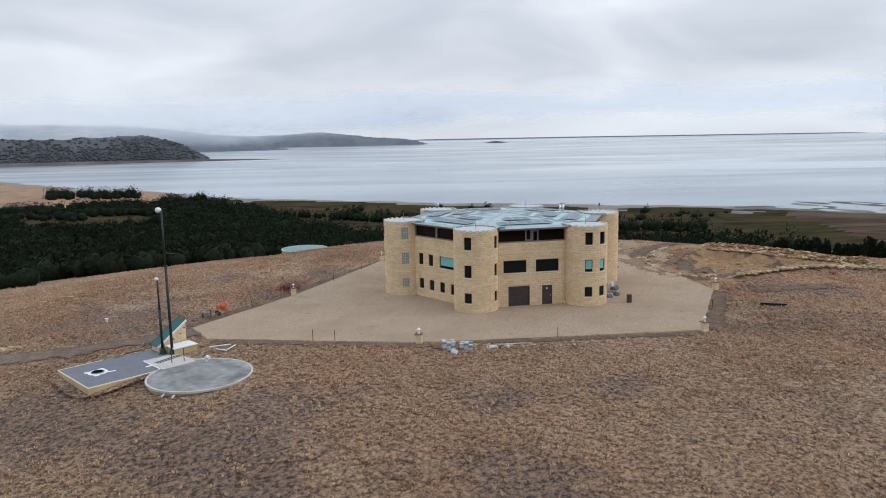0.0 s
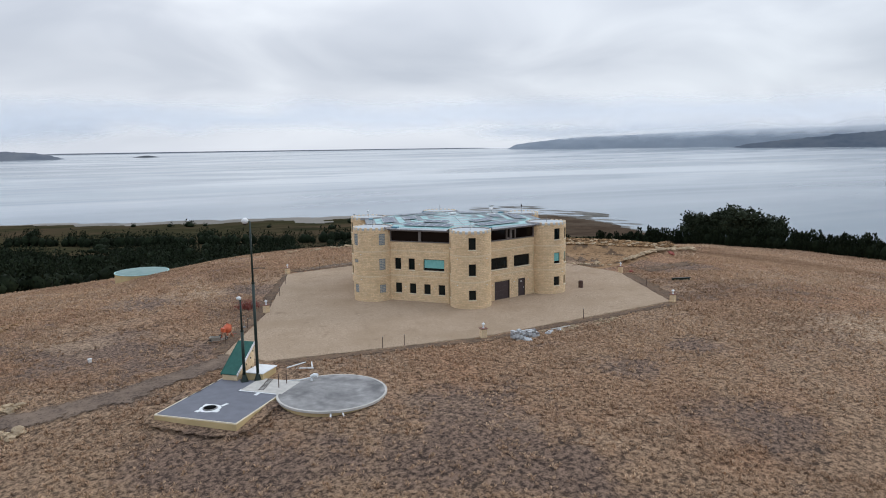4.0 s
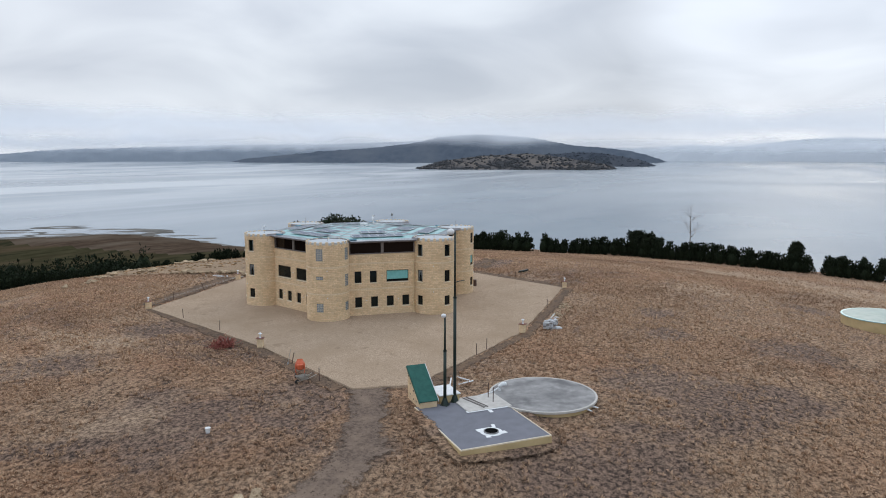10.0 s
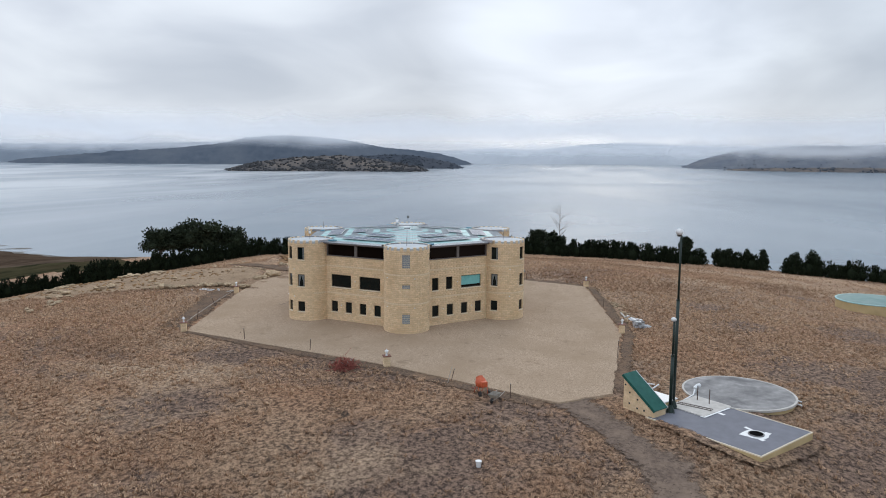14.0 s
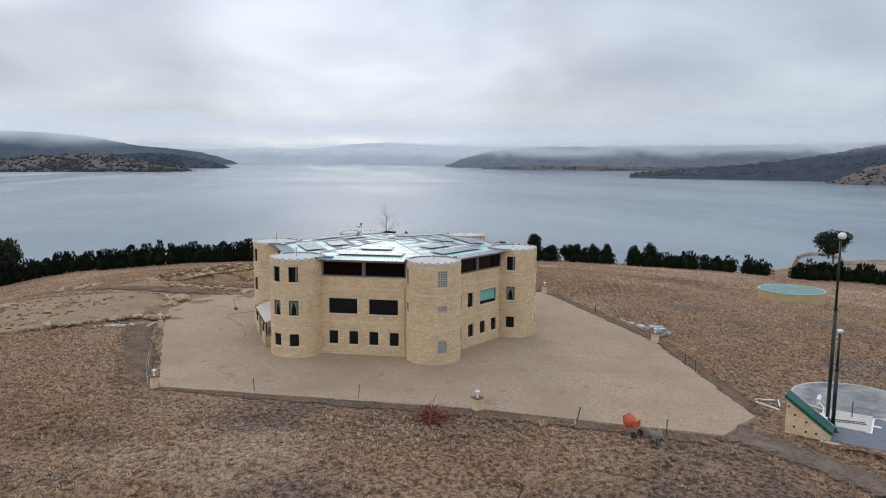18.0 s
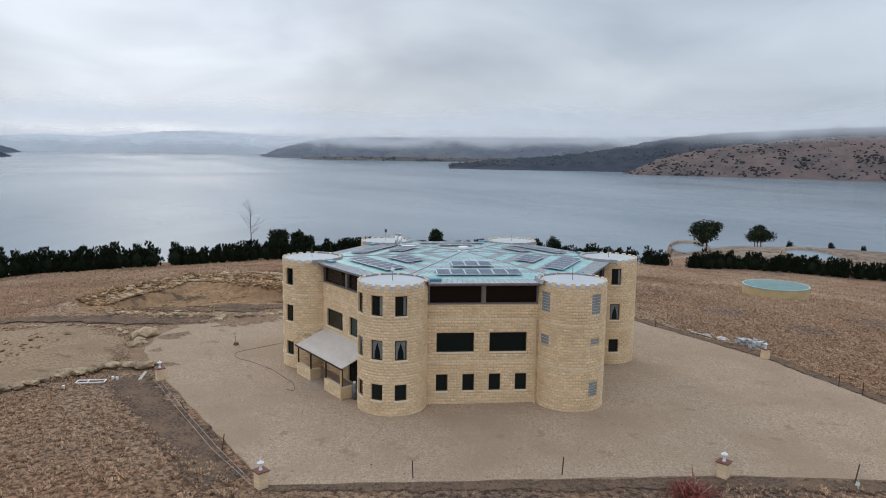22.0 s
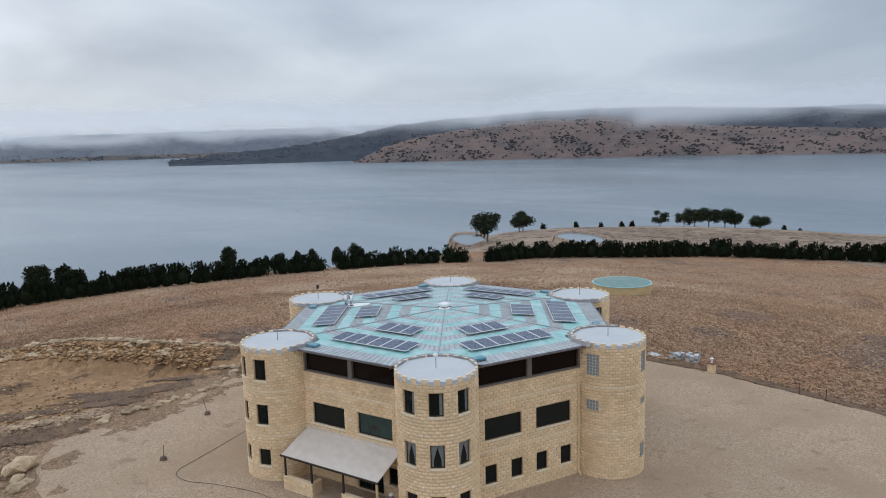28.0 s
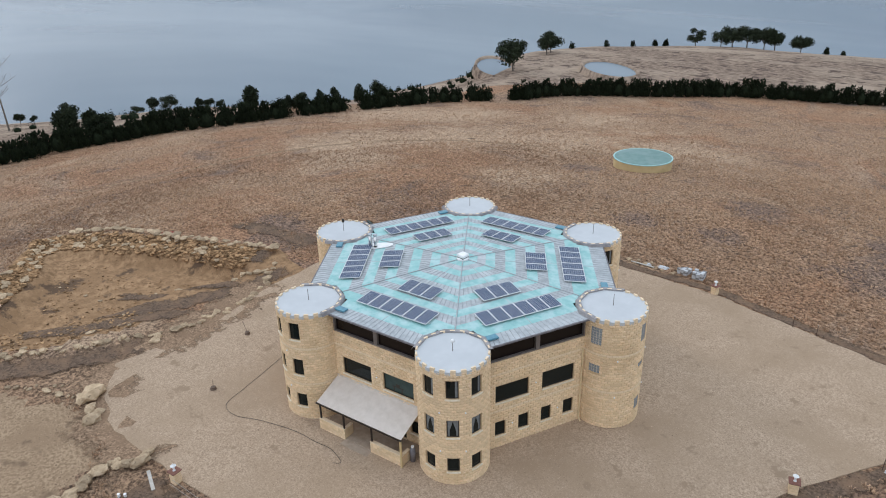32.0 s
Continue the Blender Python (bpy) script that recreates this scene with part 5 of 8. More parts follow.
BANDS = [0.25, 1.15, 1.8, 2.55, 3.35, 4.15, 5.0, 5.8, 6.6, 7.4, 8.3, 9.3, 10.25, EAVE]
for k in range(6):
    n = Flat(60 * (k + 0.5) + ROT)
    roof = None
    for b, (r0, r1) in enumerate(zip(BANDS, BANDS[1:])):
        verts, faces = [], []
        # one run of lapped sheets across the band, stopping at the tower notches
        half0, half1 = r0 * math.tan(radians(30)), r1 * math.tan(radians(30))
        cols = max(2, int(half1 * 2 / 0.38))
        inside_notch = []
        for i in range(cols + 1):
            f = i / cols
            pair = []
            for (r, h) in ((r0, half0), (r1, half1)):
                q = n.n * r + n.t * (h * (2 * f - 1))
                pair.append(q)
            inside_notch.append(in_notch((pair[0] + pair[1]) / 2))
            out = []
            for q in pair:
                for t in surfaces:
                    if isinstance(t[0], Round):
                        d = q - t[0].c
                        if d.length < NOTCH - 0.02:
                            q = t[0].c + d.normalized() * (NOTCH - 0.02)
                out.append(q)
            lift = 0.012 if i % 2 else 0.0
            verts += [q + Vector((0, 0, roof_z(q.dot(n.n)) + lift)) for q in out]
            verts += [q + Vector((0, 0, roof_z(q.dot(n.n)) - 0.03)) for q in out]
        for i in range(cols):
            if inside_notch[i] and inside_notch[i + 1]:
                continue
            p, q = 4 * i, 4 * i + 4
            faces += [(p, p + 1, q + 1, q), (p + 2, q + 2, q + 3, p + 3), (p, q, q + 2, p + 2), (p + 1, p + 3, q + 3, q + 1)]
        tealish = b % 2 == 0 if b < 10 else b in (10, 11)
        used = sorted({i for f in faces for i in f})
        slim = {i: k2 for k2, i in enumerate(used)}
        if not tealish and b > 1:
            rv, rf = [], []
            for i in range(1, cols):
                if inside_notch[i]:
                    continue
                a_, b_ = verts[4 * i], verts[4 * i + 1]
                c_ = len(rv)
                for q in (a_, b_):
                    rv += [q + n.t * -0.025 + Vector((0, 0, 0.005)), q + n.t * 0.025 + Vector((0, 0, 0.005)), q + Vector((0, 0, 0.035))]
                rf += [(c_, c_ + 2, c_ + 5, c_ + 3), (c_ + 2, c_ + 1, c_ + 4, c_ + 5)]
            tagged(mesh_object("sheet_ribs", rv, rf, M["rib"], castle, "grey ribs between translucent sheets"), kind="stuff")
        verts, faces = [verts[i] for i in used], [tuple(slim[i] for i in f) for f in faces]
        if verts:
            mesh_object("roof_sheet", verts, faces, M["teal"] if tealish else M["clear"], castle, "teal roof sheets" if tealish else "weathered translucent grey roof sheets")
    # ridge cap along the hip
    a, b = hexa(0.3, k), hexa(EAVE, k)
    d = b.normalized()
    stop = d * (RING - NOTCH)
    part("hip_cap", tube_bm([d * 0.3 + Vector((0, 0, roof_z(0.26) + 0.03)), stop + Vector((0, 0, roof_z(stop.length * math.cos(radians(30))) + 0.03))], 0.04, 6), M["rib"], castle)
    # pale lap strip down the middle of the face
    e1, e2 = n.n * 1.0, n.n * (EAVE - 0.1)
    part("lap_strip", tube_bm([e1 + Vector((0, 0, roof_z(1.0) + 0.012)), e2 + Vector((0, 0, roof_z(EAVE - 0.1) + 0.012))], 0.024, 6), M["deck"], castle, "pale strip down the roof face")
    # fascia and gutter along the eave
    bars("fascia", n, [(-3.95, 3.95, 8.54, 8.70, EAVE - APO - 0.05, EAVE - APO + 0.0), (-3.95, 3.95, 8.52, 8.60, 0.0, EAVE - APO - 0.05)], M["brown"], castle)
    bars("gutter", n, [(-4.0, 4.0, 8.60, 8.715, EAVE - APO + 0.002, EAVE - APO + 0.10)], M["gutter"], castle)
    # curved flashing round the tower, an eight-sided collar
    t = Round(60 * k + ROT)
    verts, faces = [], []
    for i in range(6):
        a = 180 - 86 + 172 * i / 5
        for w, z in ((-0.07, 8.80), (-0.07, 8.95), (NOTCH - TR - 0.02, 8.95), (NOTCH - TR + 0.10, 8.72)):
            verts.append(t.at(a, z, w))
    for i in range(5):
        for j in range(3):
            q = i * 4 + j
            faces.append((q, q + 1, q + 5, q + 4))
    mesh_object("tower_flashing", verts, faces, M["collar"], castle, "grey flashing collar where roof meets tower")
    # rainwater box beside the tower
    u = -3.35
    pos = n.at(u, 0, EAVE - APO - 0.75)
    bm = box_bm((0.85, 0.5, 0.14), (0, 0, 0), 0.02, turn=None)
    bmesh.ops.transform(bm, matrix=Matrix.Translation((pos.x, pos.y, roof_z(EAVE - 0.7) + 0.12)) @ Matrix.Rotation(radians(60 * (k + 0.5) + ROT + 90), 4, "Z"), verts=bm.verts)
    part("rainwater_box", bm, M["bluebox"], castle, "blue-grey box on the roof edge")

# apex ventilator
bm = cyl_bm(0.55, 0.42, 9.3, 9.46, 16)
vent = part("roof_vent", bm, M["white"], castle, "white ventilator at the top of the roof", True)
part("vent_hood", box_bm((0.75, 0.75, 0.26), (0, 0, 9.62), 0.06), M["white"], vent)
part("vent_gap", box_bm((0.66, 0.66, 0.10), (0, 0, 9.47), 0.0), M["frame"], vent)


# solar arrays stand on the roof, two to a face
def solar_array(k, panels, r_mid, shift):
    n = Flat(60 * (k + 0.5) + ROT)
    slope = math.atan2(AZ_ - EZ, EAVE)
    m = Matrix.Translation((CX, CY, 0)) @ Matrix.Rotation(radians(60 * (k + 0.5) + ROT - 90), 4, "Z") @ Matrix.Translation((shift, r_mid, roof_z(r_mid) + 0.16)) @ Matrix.Rotation(-slope, 4, "X")
    arr = thing("solar_array", m, "%s dark blue solar panels on aluminium rails on the roof" % ("six" if panels == 6 else "three"), "solar panel", "solar arrays on the roof")
    w, h = 1.0, 1.66
    for i in range(panels):
        x = (i - (panels - 1) / 2) * (w + 0.03)
        p = part("solar_panel", box_bm((w, h, 0.04), (x, 0, 0), 0.004), M["alu"], arr)
        verts, faces = [], []
        for a in range(6):
            for b in range(10):
                x0, y0 = x - w / 2 + 0.045 + a * (w - 0.09) / 6, -h / 2 + 0.045 + b * (h - 0.09) / 10
                c = len(verts)
                dx, dy = (w - 0.09) / 6 - 0.014, (h - 0.09) / 10 - 0.014
                verts += [(x0, y0, 0.0235), (x0 + dx, y0, 0.0235), (x0 + dx, y0 + dy, 0.0235), (x0, y0 + dy, 0.0235)]
                faces.append((c, c + 1, c + 2, c + 3))
        mesh_object("cell_grid", verts, faces, M["solar"], p)
    for y in (-0.5, 0.5):
        part("rail", box_bm((panels * (w + 0.03) + 0.2, 0.04, 0.05), (0, y, -0.05)), M["alu"], arr)
        for x in (-panels * 0.42, 0, panels * 0.42):
            part("bracket", box_bm((0.04, 0.04, 0.14), (x, y, -0.11)), M["alu"], arr)
    return arr


for k in range(6):
    solar_array(k, 6, 8.55, 0.0)
    solar_array(k, 3, 5.75, 0.0 if k % 2 else 0.15)

# twin flues on a white patch near the eastern tower
g = Round(ROT)
for i, (r, a) in enumerate(((8.42, 10.0), (7.95, 9.7))):
    p = Vector((math.cos(radians(ROT + a)), math.sin(radians(ROT + a)), 0)) * r
    fl = part("flue", cyl_bm(0.14, 0.14, 8.7, 10.05, 16, (p.x, p.y)), M["chrome"], castle, "stainless steel flue", True)
    part("flue_cap", cyl_bm(0.19, 0.19, 9.98, 10.1, 16, (p.x, p.y)), M["chrome"], fl)
    part("flue_boot", cyl_bm(0.21, 0.19, 8.8, 9.0, 16, (p.x, p.y)), M["frame"], fl)
r, a = 7.87, 7.8
p = Vector((math.cos(radians(ROT + a)), math.sin(radians(ROT + a)), 0)) * r
bm = cyl_bm(1, 1, -0.02, 0.02, 28)
for q in bm.verts:
    q.co.x, q.co.y = q.co.x * 1.26, q.co.y * 0.55
bmesh.ops.transform(bm, matrix=Matrix.Rotation(radians(-130.9), 4, "Z"), verts=bm.verts)
for q in bm.verts:
    q.co += Vector((p.x, p.y, 0))
    q.co.z += roof_z(q.co.x * math.cos(radians(ROT + 30)) + q.co.y * math.sin(radians(ROT + 30))) + 0.05
part("flue_flashing", bm, M["white"], castle, "white oval flashing sheet round the flues")

# veranda on the north-west wall
v = Flat(60 * 1.5 + ROT)
verts, faces = [], []
bar(v, -3.85, 3.75, -0.3, 0.12, 0.002, 2.35, verts, faces)
bar(v, -1.45, 1.0, -0.3, 0.07, 2.35, 2.95, verts, faces)
mesh_object("veranda_floor", verts, faces, M["paving"], castle, "tan paved veranda slab and step")
verts, faces = [], []
for i in range(13):
    q = i / 12
    for u, dz in ((-3.9, 0), (3.75, 0), (3.75, -0.05), (-3.9, -0.05)):
        verts.append(v.at(u, 3.32 - 0.95 * q + dz, 0.003 + 2.42 * q))
for i in range(12):
    for j in range(4):
        faces.append((i * 4 + j, i * 4 + (j + 1) % 4, i * 4 + 4 + (j + 1) % 4, i * 4 + 4 + j))
faces += [(0, 3, 2, 1), (48, 49, 50, 51)]
awn = mesh_object("veranda_roof", verts, faces, M["awning"], castle, "pale sheet-metal veranda roof")
bars("gutter", v, [(-3.95, 3.8, 2.27, 2.37, 2.40, 2.50)], M["frame"], awn)
bars("beam", v, [(-3.8, 3.65, 2.2, 2.32, 2.25, 2.36)], M["frame"], awn)
bars("wall_flashing", v, [(-3.95, 3.8, 3.3, 3.46, 0.014, 0.05)], M["awning"], awn)
for u in (-3.72, -1.5, 1.05, 3.58):
    bars("veranda_post", v, [(u - 0.05, u + 0.05, 0.12, 2.22, 2.24, 2.34)], M["frame"], castle, "dark steel veranda post")
bars("veranda_post", v, [(3.66, 3.78, 0.0, 2.24, 2.40, 2.50)], M["tank"], castle, "cream timber veranda post")
LOW = [(-3.85, -1.4, 2.14, 2.38), (-1.62, -1.4, 1.5, 2.14), (0.95, 3.75, 2.14, 2.38), (3.53, 3.75, 1.5, 2.14)]
for a, b, w0, w1 in LOW:
    lw = bars("low_wall", v, [(a, b, -0.3, 0.92, w0, w1)], M["mortar"], castle, "low sandstone block veranda wall")
    verts, faces = [], []
    for j in range(5):
        off = 0.2 * (j % 2)
        x = a - off
        while x < b - 0.02:
            p, q = max(x, a) + 0.008, min(x + 0.4, b) - 0.008
            if q - p > 0.05:
                bar(v, p, q, 0.004 + 0.184 * j, 0.176 + 0.184 * j, w1, w1 + 0.014, verts, faces)
            x += 0.4
    tagged(mesh_object("blockwork", verts, faces, M["block"], lw), kind="stuff")
    bars("coping", v, [(a - 0.01, b + 0.01, 0.92, 0.96, w0 - 0.01, w1 + 0.02)], M["band"], lw)

# small round wall lights
def wall_light(surf, u, z):
    p = surf.at(u, z, 0.0)
    d = (surf.at(u, z, 1.0) - p).normalized()
    m = CASTLE @ Matrix.Translation(p) @ d.to_track_quat("Z", "Y").to_matrix().to_4x4()
    lt = thing("wall_light", m, "small white round wall light on the sandstone wall", "wall light", "wall lights")
    part("back_plate", cyl_bm(0.06, 0.055, 0.0, 0.05, 12), M["sill"], lt)
    bm = bmesh.new()
    bmesh.ops.create_uvsphere(bm, u_segments=12, v_segments=8, radius=0.06, matrix=Matrix.Translation((0, 0, 0.06)))
    part("shade", bm, M["white"], lt, smooth=True)


for f in (1.5, 2.5, 3.5, 4.5):
    wall_light(Flat(60 * f + ROT), -0.07, 4.55)
for f in (2.5, 3.5):
    for u in (-1.9, 1.85):
        wall_light(Flat(60 * f + ROT), u, 1.75)
for u in (-3.1, 0.5, 2.9):
    wall_light(Flat(60 * 4.5 + ROT), u, 1.95)
for k, us in ((2, (22, -18)), (3, (20, -55)), (4, (-48, 40)), (1, (24,)), (5, (-20, 20))):
    for u in us:
        for z in (5.75, 2.72):
            wall_light(Round(60 * k + ROT), u, z)

# ---- the sunken service building, its poles and the round water tank ----
def rock_mesh(seed, flat=0.7, rough=0.22, sub=2):
    bm = bmesh.new()
    bmesh.ops.create_icosphere(bm, subdivisions=sub, radius=0.5)
    off = Vector((seed * 3.1, seed * 1.7, seed * 0.9))
    for v in bm.verts:
        d = v.co.normalized()
        k = 1 + rough * noise.noise(d * 1.6 + off) * 2 + rough * 0.5 * noise.noise(d * 4 + off)
        # chop towards a block
        s = max(abs(d.x), abs(d.y), abs(d.z))
        v.co = Vector((d.x, d.y, d.z * flat)) * 0.5 * k * (0.72 + 0.28 / s * 0.9)
    me = bpy.data.meshes.new("stone")
    bm.to_mesh(me)
    bm.free()
    me.materials.append(M["stone"])
    return me


ROCKS = [rock_mesh(i, 0.55 + 0.06 * (i % 4)) for i in range(10)]


def stone(x, y, size, rg, parent=None, up=0.0, flat=1.0, name="stone", turn=None):
    ob = new(name, ROCKS[rg.randrange(len(ROCKS))])
    z = float(land(x, y))
    ob.matrix_world = Matrix.Translation((x, y, z + up + size * 0.16)) @ Matrix.Rotation(rg.uniform(0, 6.3) if turn is None else turn, 4, "Z") @ Matrix.Rotation(rg.uniform(-0.25, 0.25), 4, "X") @ Matrix.Diagonal((size * rg.uniform(0.85, 1.3), size * rg.uniform(0.7, 1.0), size * rg.uniform(0.7, 1.0) * flat, 1))
    if parent is not None:
        ob.parent = parent
    return ob


SLAB = Matrix.Translation((-26.98, 58.12, 0)) @ Matrix.Rotation(math.atan2(6.2, 5.9), 4, "Z")
# local x runs towards the court, y to the left of it; 8.6 long, 6.6 wide
service = thing("service_tank_roof", SLAB, "flat grey membrane roof of a sunken concrete tank", "tank")
TOPZ = -0.22
part("tank_wall", box_bm((8.6, 6.7, 2.0), (0, 0, TOPZ - 1.03), 0.03), M["tank"], service, "cream rendered side wall")
part("membrane", box_bm((8.4, 6.5, 0.05), (0, 0, TOPZ), 0.01), M["membrane"], service, "slate-grey painted membrane")
for s, (sx, sy, px, py) in enumerate(((8.6, 0.07, 0, 3.3), (8.6, 0.07, 0, -3.3), (0.07, 6.5, -4.25, 0))):
    part("edge_strip", box_bm((sx, sy, 0.09), (px, py, TOPZ + 0.0), 0.01), M["sill"], service)
# earth banked against the two outer walls
ribbon("soil_bank", [tuple((SLAB @ Vector(p))[:2]) for p in ((4.0, 3.75, 0), (-4.3, 3.75, 0), (-4.75, 3.3, 0), (-4.75, -3.3, 0), (-4.3, -3.75, 0), (1.5, -3.75, 0))], 0.75, M["pasture"], "dry grassed earth banked against the sunken tank", up=0.24, seed=15, ragged=0.3, drop=0.45)
rg = random.Random(12)
# worn white paint round the hatch and along one seam
for (x, y, a, b) in [(-2.15, 0.2, 1.1, 0.35), (-2.6, -0.35, 0.4, 0.9), (-1.7, 0.7, 0.5, 0.6), (-2.9, 0.7, 0.35, 0.35), (-1.3, -0.45, 0.6, 0.25), (1.9, -1.6, 1.6, 0.28)]:
    part("paint_patch", box_bm((a, b, 0.012), (x, y, TOPZ + 0.031), 0.0, turn=Matrix.Rotation(rg.uniform(-0.3, 0.3), 4, "Z")), M["white"], service, "worn white paint patch")
part("paint_ring", cyl_bm(0.80, 0.80, TOPZ + 0.02, TOPZ + 0.033, 14, (-2.2, 0.15)), M["white"], service, "worn white paint round the hatch")
part("hatch_rim", cyl_bm(0.52, 0.52, TOPZ + 0.02, TOPZ + 0.10, 20, (-2.2, 0.15)), M["concrete"], service)
# solid black disc paints the shade of the open hatch hole
part("hatch", cyl_bm(0.44, 0.44, TOPZ + 0.05, TOPZ + 0.115, 20, (-2.2, 0.15)), M["void"], service, "round access hatch, its dark opening painted as a black disc")
part("landing_slab", box_bm((3.0, 3.6, 0.10), (3.2, -1.7, TOPZ + 0.05), 0.02), M["paleconcrete"], service, "pale concrete landing")
part("landing_edge", box_bm((0.35, 3.4, 0.03), (1.75, -1.5, TOPZ + 0.06), 0.0), M["white"], service)
# low white lid beside the stair head
part("white_lid", box_bm((2.3, 1.75, 0.08), (5.35, 0.45, 0.40), 0.02), M["white"], service, "white flat lid over the plant pit")
part("pit_wall", box_bm((2.1, 1.6, 1.4), (5.35, 0.45, -0.34), 0.02), M["tank"], service)
# a steel ladder lying on the landing
lad = thing("ladder", SLAB @ Matrix.Translation((3.3, -1.2, TOPZ + 0.13)) @ Matrix.Rotation(radians(14), 4, "Z"), "grey metal ladder lying flat on concrete", "ladder")
for y in (-0.18, 0.18):
    part("ladder_rail", box_bm((2.6, 0.05, 0.05), (0, y, 0.0)), M["greyframe"], lad)
for i in range(9):
    part("rung", box_bm((0.04, 0.34, 0.035), (-1.15 + 0.29 * i, 0, 0.0)), M["greyframe"], lad)

# stair head: a wedge with a green lid
head = thing("stair_head", SLAB, "cream block stair head with a sloping green metal lid", "shed")
x0, x1, y0, y1, h0, h1 = 3.75, 6.45, 1.72, 3.05, 0.30, 2.20
bm = bmesh.new()
vs = [bm.verts.new(p) for p in ((x0, y0, -1.6), (x1, y0, -1.6), (x1, y1, -1.6), (x0, y1, -1.6), (x0, y0, h0), (x1, y0, h1), (x1, y1, h1), (x0, y1, h0))]
for f in ((0, 1, 2, 3), (4, 7, 6, 5), (0, 4, 5, 1), (1, 5, 6, 2), (2, 6, 7, 3), (3, 7, 4, 0)):
    bm.faces.new([vs[i] for i in f])
bmesh.ops.recalc_face_normals(bm, faces=bm.faces)
part("head_wall", bm, M["block"], head, "cream sandstone block side wall")
tilt = math.atan2(h1 - h0, x1 - x0)
L = math.hypot(x1 - x0, h1 - h0)
lid = part("sloping_lid", box_bm((L + 0.22, y1 - y0 + 0.16, 0.10), ((x0 + x1) / 2, (y0 + y1) / 2, (h0 + h1) / 2 + 0.06), 0.02, turn=Matrix.Rotation(-tilt, 4, "Y")), M["green"], head, "green painted metal lid")
for y in (y0 - 0.09, y1 + 0.09):
    part("lid_edge", box_bm((L + 0.22, 0.04, 0.2), ((x0 + x1) / 2, y, (h0 + h1) / 2 + 0.02), 0.0, turn=Matrix.Rotation(-tilt, 4, "Y")), M["white"] if y < y1 else M["green"], lid)
# block courses and vent holes on both sides
for y, sgn in ((y0, -1), (y1, 1)):
    verts, faces = [], []
    for j in range(18):
        z0 = -1.5 + 0.2 * j
        off = 0.2 * (j % 2)
        for i in range(8):
            a = x0 + 0.4 * i - off
            p, q = max(a, x0) + 0.008, min(a + 0.4, x1) - 0.008
            if q - p < 0.06 or z0 + 0.2 > h0 + (p - x0) * (h1 - h0) / (x1 - x0):
                continue
            c = len(verts)
            verts += [(p, y, z0 + 0.006), (q, y, z0 + 0.006), (q, y, z0 + 0.19), (p, y, z0 + 0.19), (p + 0.01, y + sgn * 0.016, z0 + 0.016), (q - 0.01, y + sgn * 0.016, z0 + 0.016), (q - 0.01, y + sgn * 0.016, z0 + 0.18), (p + 0.01, y + sgn * 0.016, z0 + 0.18)]
            faces += [(c + 4, c + 5, c + 6, c + 7), (c, c + 1, c + 5, c + 4), (c + 1, c + 2, c + 6, c + 5), (c + 2, c + 3, c + 7, c + 6), (c + 3, c, c + 4, c + 7)]
    tagged(mesh_object("blockwork", verts, faces, M["block"], head), kind="stuff")
    # solid black boxes stand for the shade inside the vent holes
    for x, z in ((4.6, 0.1), (5.2, 0.1), (5.2, 0.75), (5.9, 0.3), (5.9, 1.1), (6.3, 1.6)):
        part("weep_hole", box_bm((0.13, 0.05, 0.13), (x, y + sgn * 0.005, z)), M["hose"], head)


def lamp_pole(x, y, height, arm, label):
    z = TOPZ + 0.03
    p = thing("lamp_pole", Matrix.Translation((x, y, z)), label, "lamp pole", "lamp poles by the tank")
    part("base_cone", cyl_bm(0.32, 0.14, 0.0, 0.55, 14), M["pole"], p, "flared dark green base")
    part("base_plate", box_bm((0.6, 0.6, 0.05), (0, 0, 0.02), 0.01), M["pole"], p)
    part("shaft_lower", cyl_bm(0.125, 0.12, 0.5, height * 0.62, 12), M["pole"], p, smooth=True)
    part("shaft_upper", cyl_bm(0.085, 0.07, height * 0.62, height, 12), M["pole"], p, smooth=True)
    part("collar", cyl_bm(0.14, 0.14, height * 0.62 - 0.06, height * 0.62 + 0.06, 12), M["pole"], p)
    if arm:
        part("arm", tube_bm([(0, 0, 9.2), (0.5, -0.2, 9.25), (0.95, -0.35, 9.22)], 0.035, 6), M["pole"], p)
        bm = bmesh.new()
        bmesh.ops.create_uvsphere(bm, u_segments=18, v_segments=12, radius=0.27, matrix=Matrix.Translation((-0.34, 0.2, height + 0.02)) @ Matrix.Diagonal((1, 1, 0.9, 1)))
        hd = part("lamp_head", bm, M["white"], p, "white domed lamp head", True)
        part("lamp_lens", cyl_bm(0.13, 0.17, height - 0.30, height - 0.18, 14, (-0.34, 0.2)), M["frame"], hd, "dark lens under the dome")
        part("lamp_bracket", tube_bm([(0, 0, height - 0.05), (-0.42, 0.25, height - 0.02)], 0.04, 6), M["pole"], p)
    else:
        bm = bmesh.new()
        bmesh.ops.create_uvsphere(bm, u_segments=14, v_segments=8, radius=0.2, matrix=Matrix.Translation((-0.1, 0.06, height + 0.1)) @ Matrix.Diagonal((1, 1, 0.75, 1)))
        part("lamp_head", bm, M["white"], p, "white round lamp head", True)
    return p


lamp_pole(-24.1, 61.25, 13.0, True, "tall dark green pole with a white lamp head")
lamp_pole(-25.1, 61.62, 6.75, False, "short dark green pole with a white lamp")

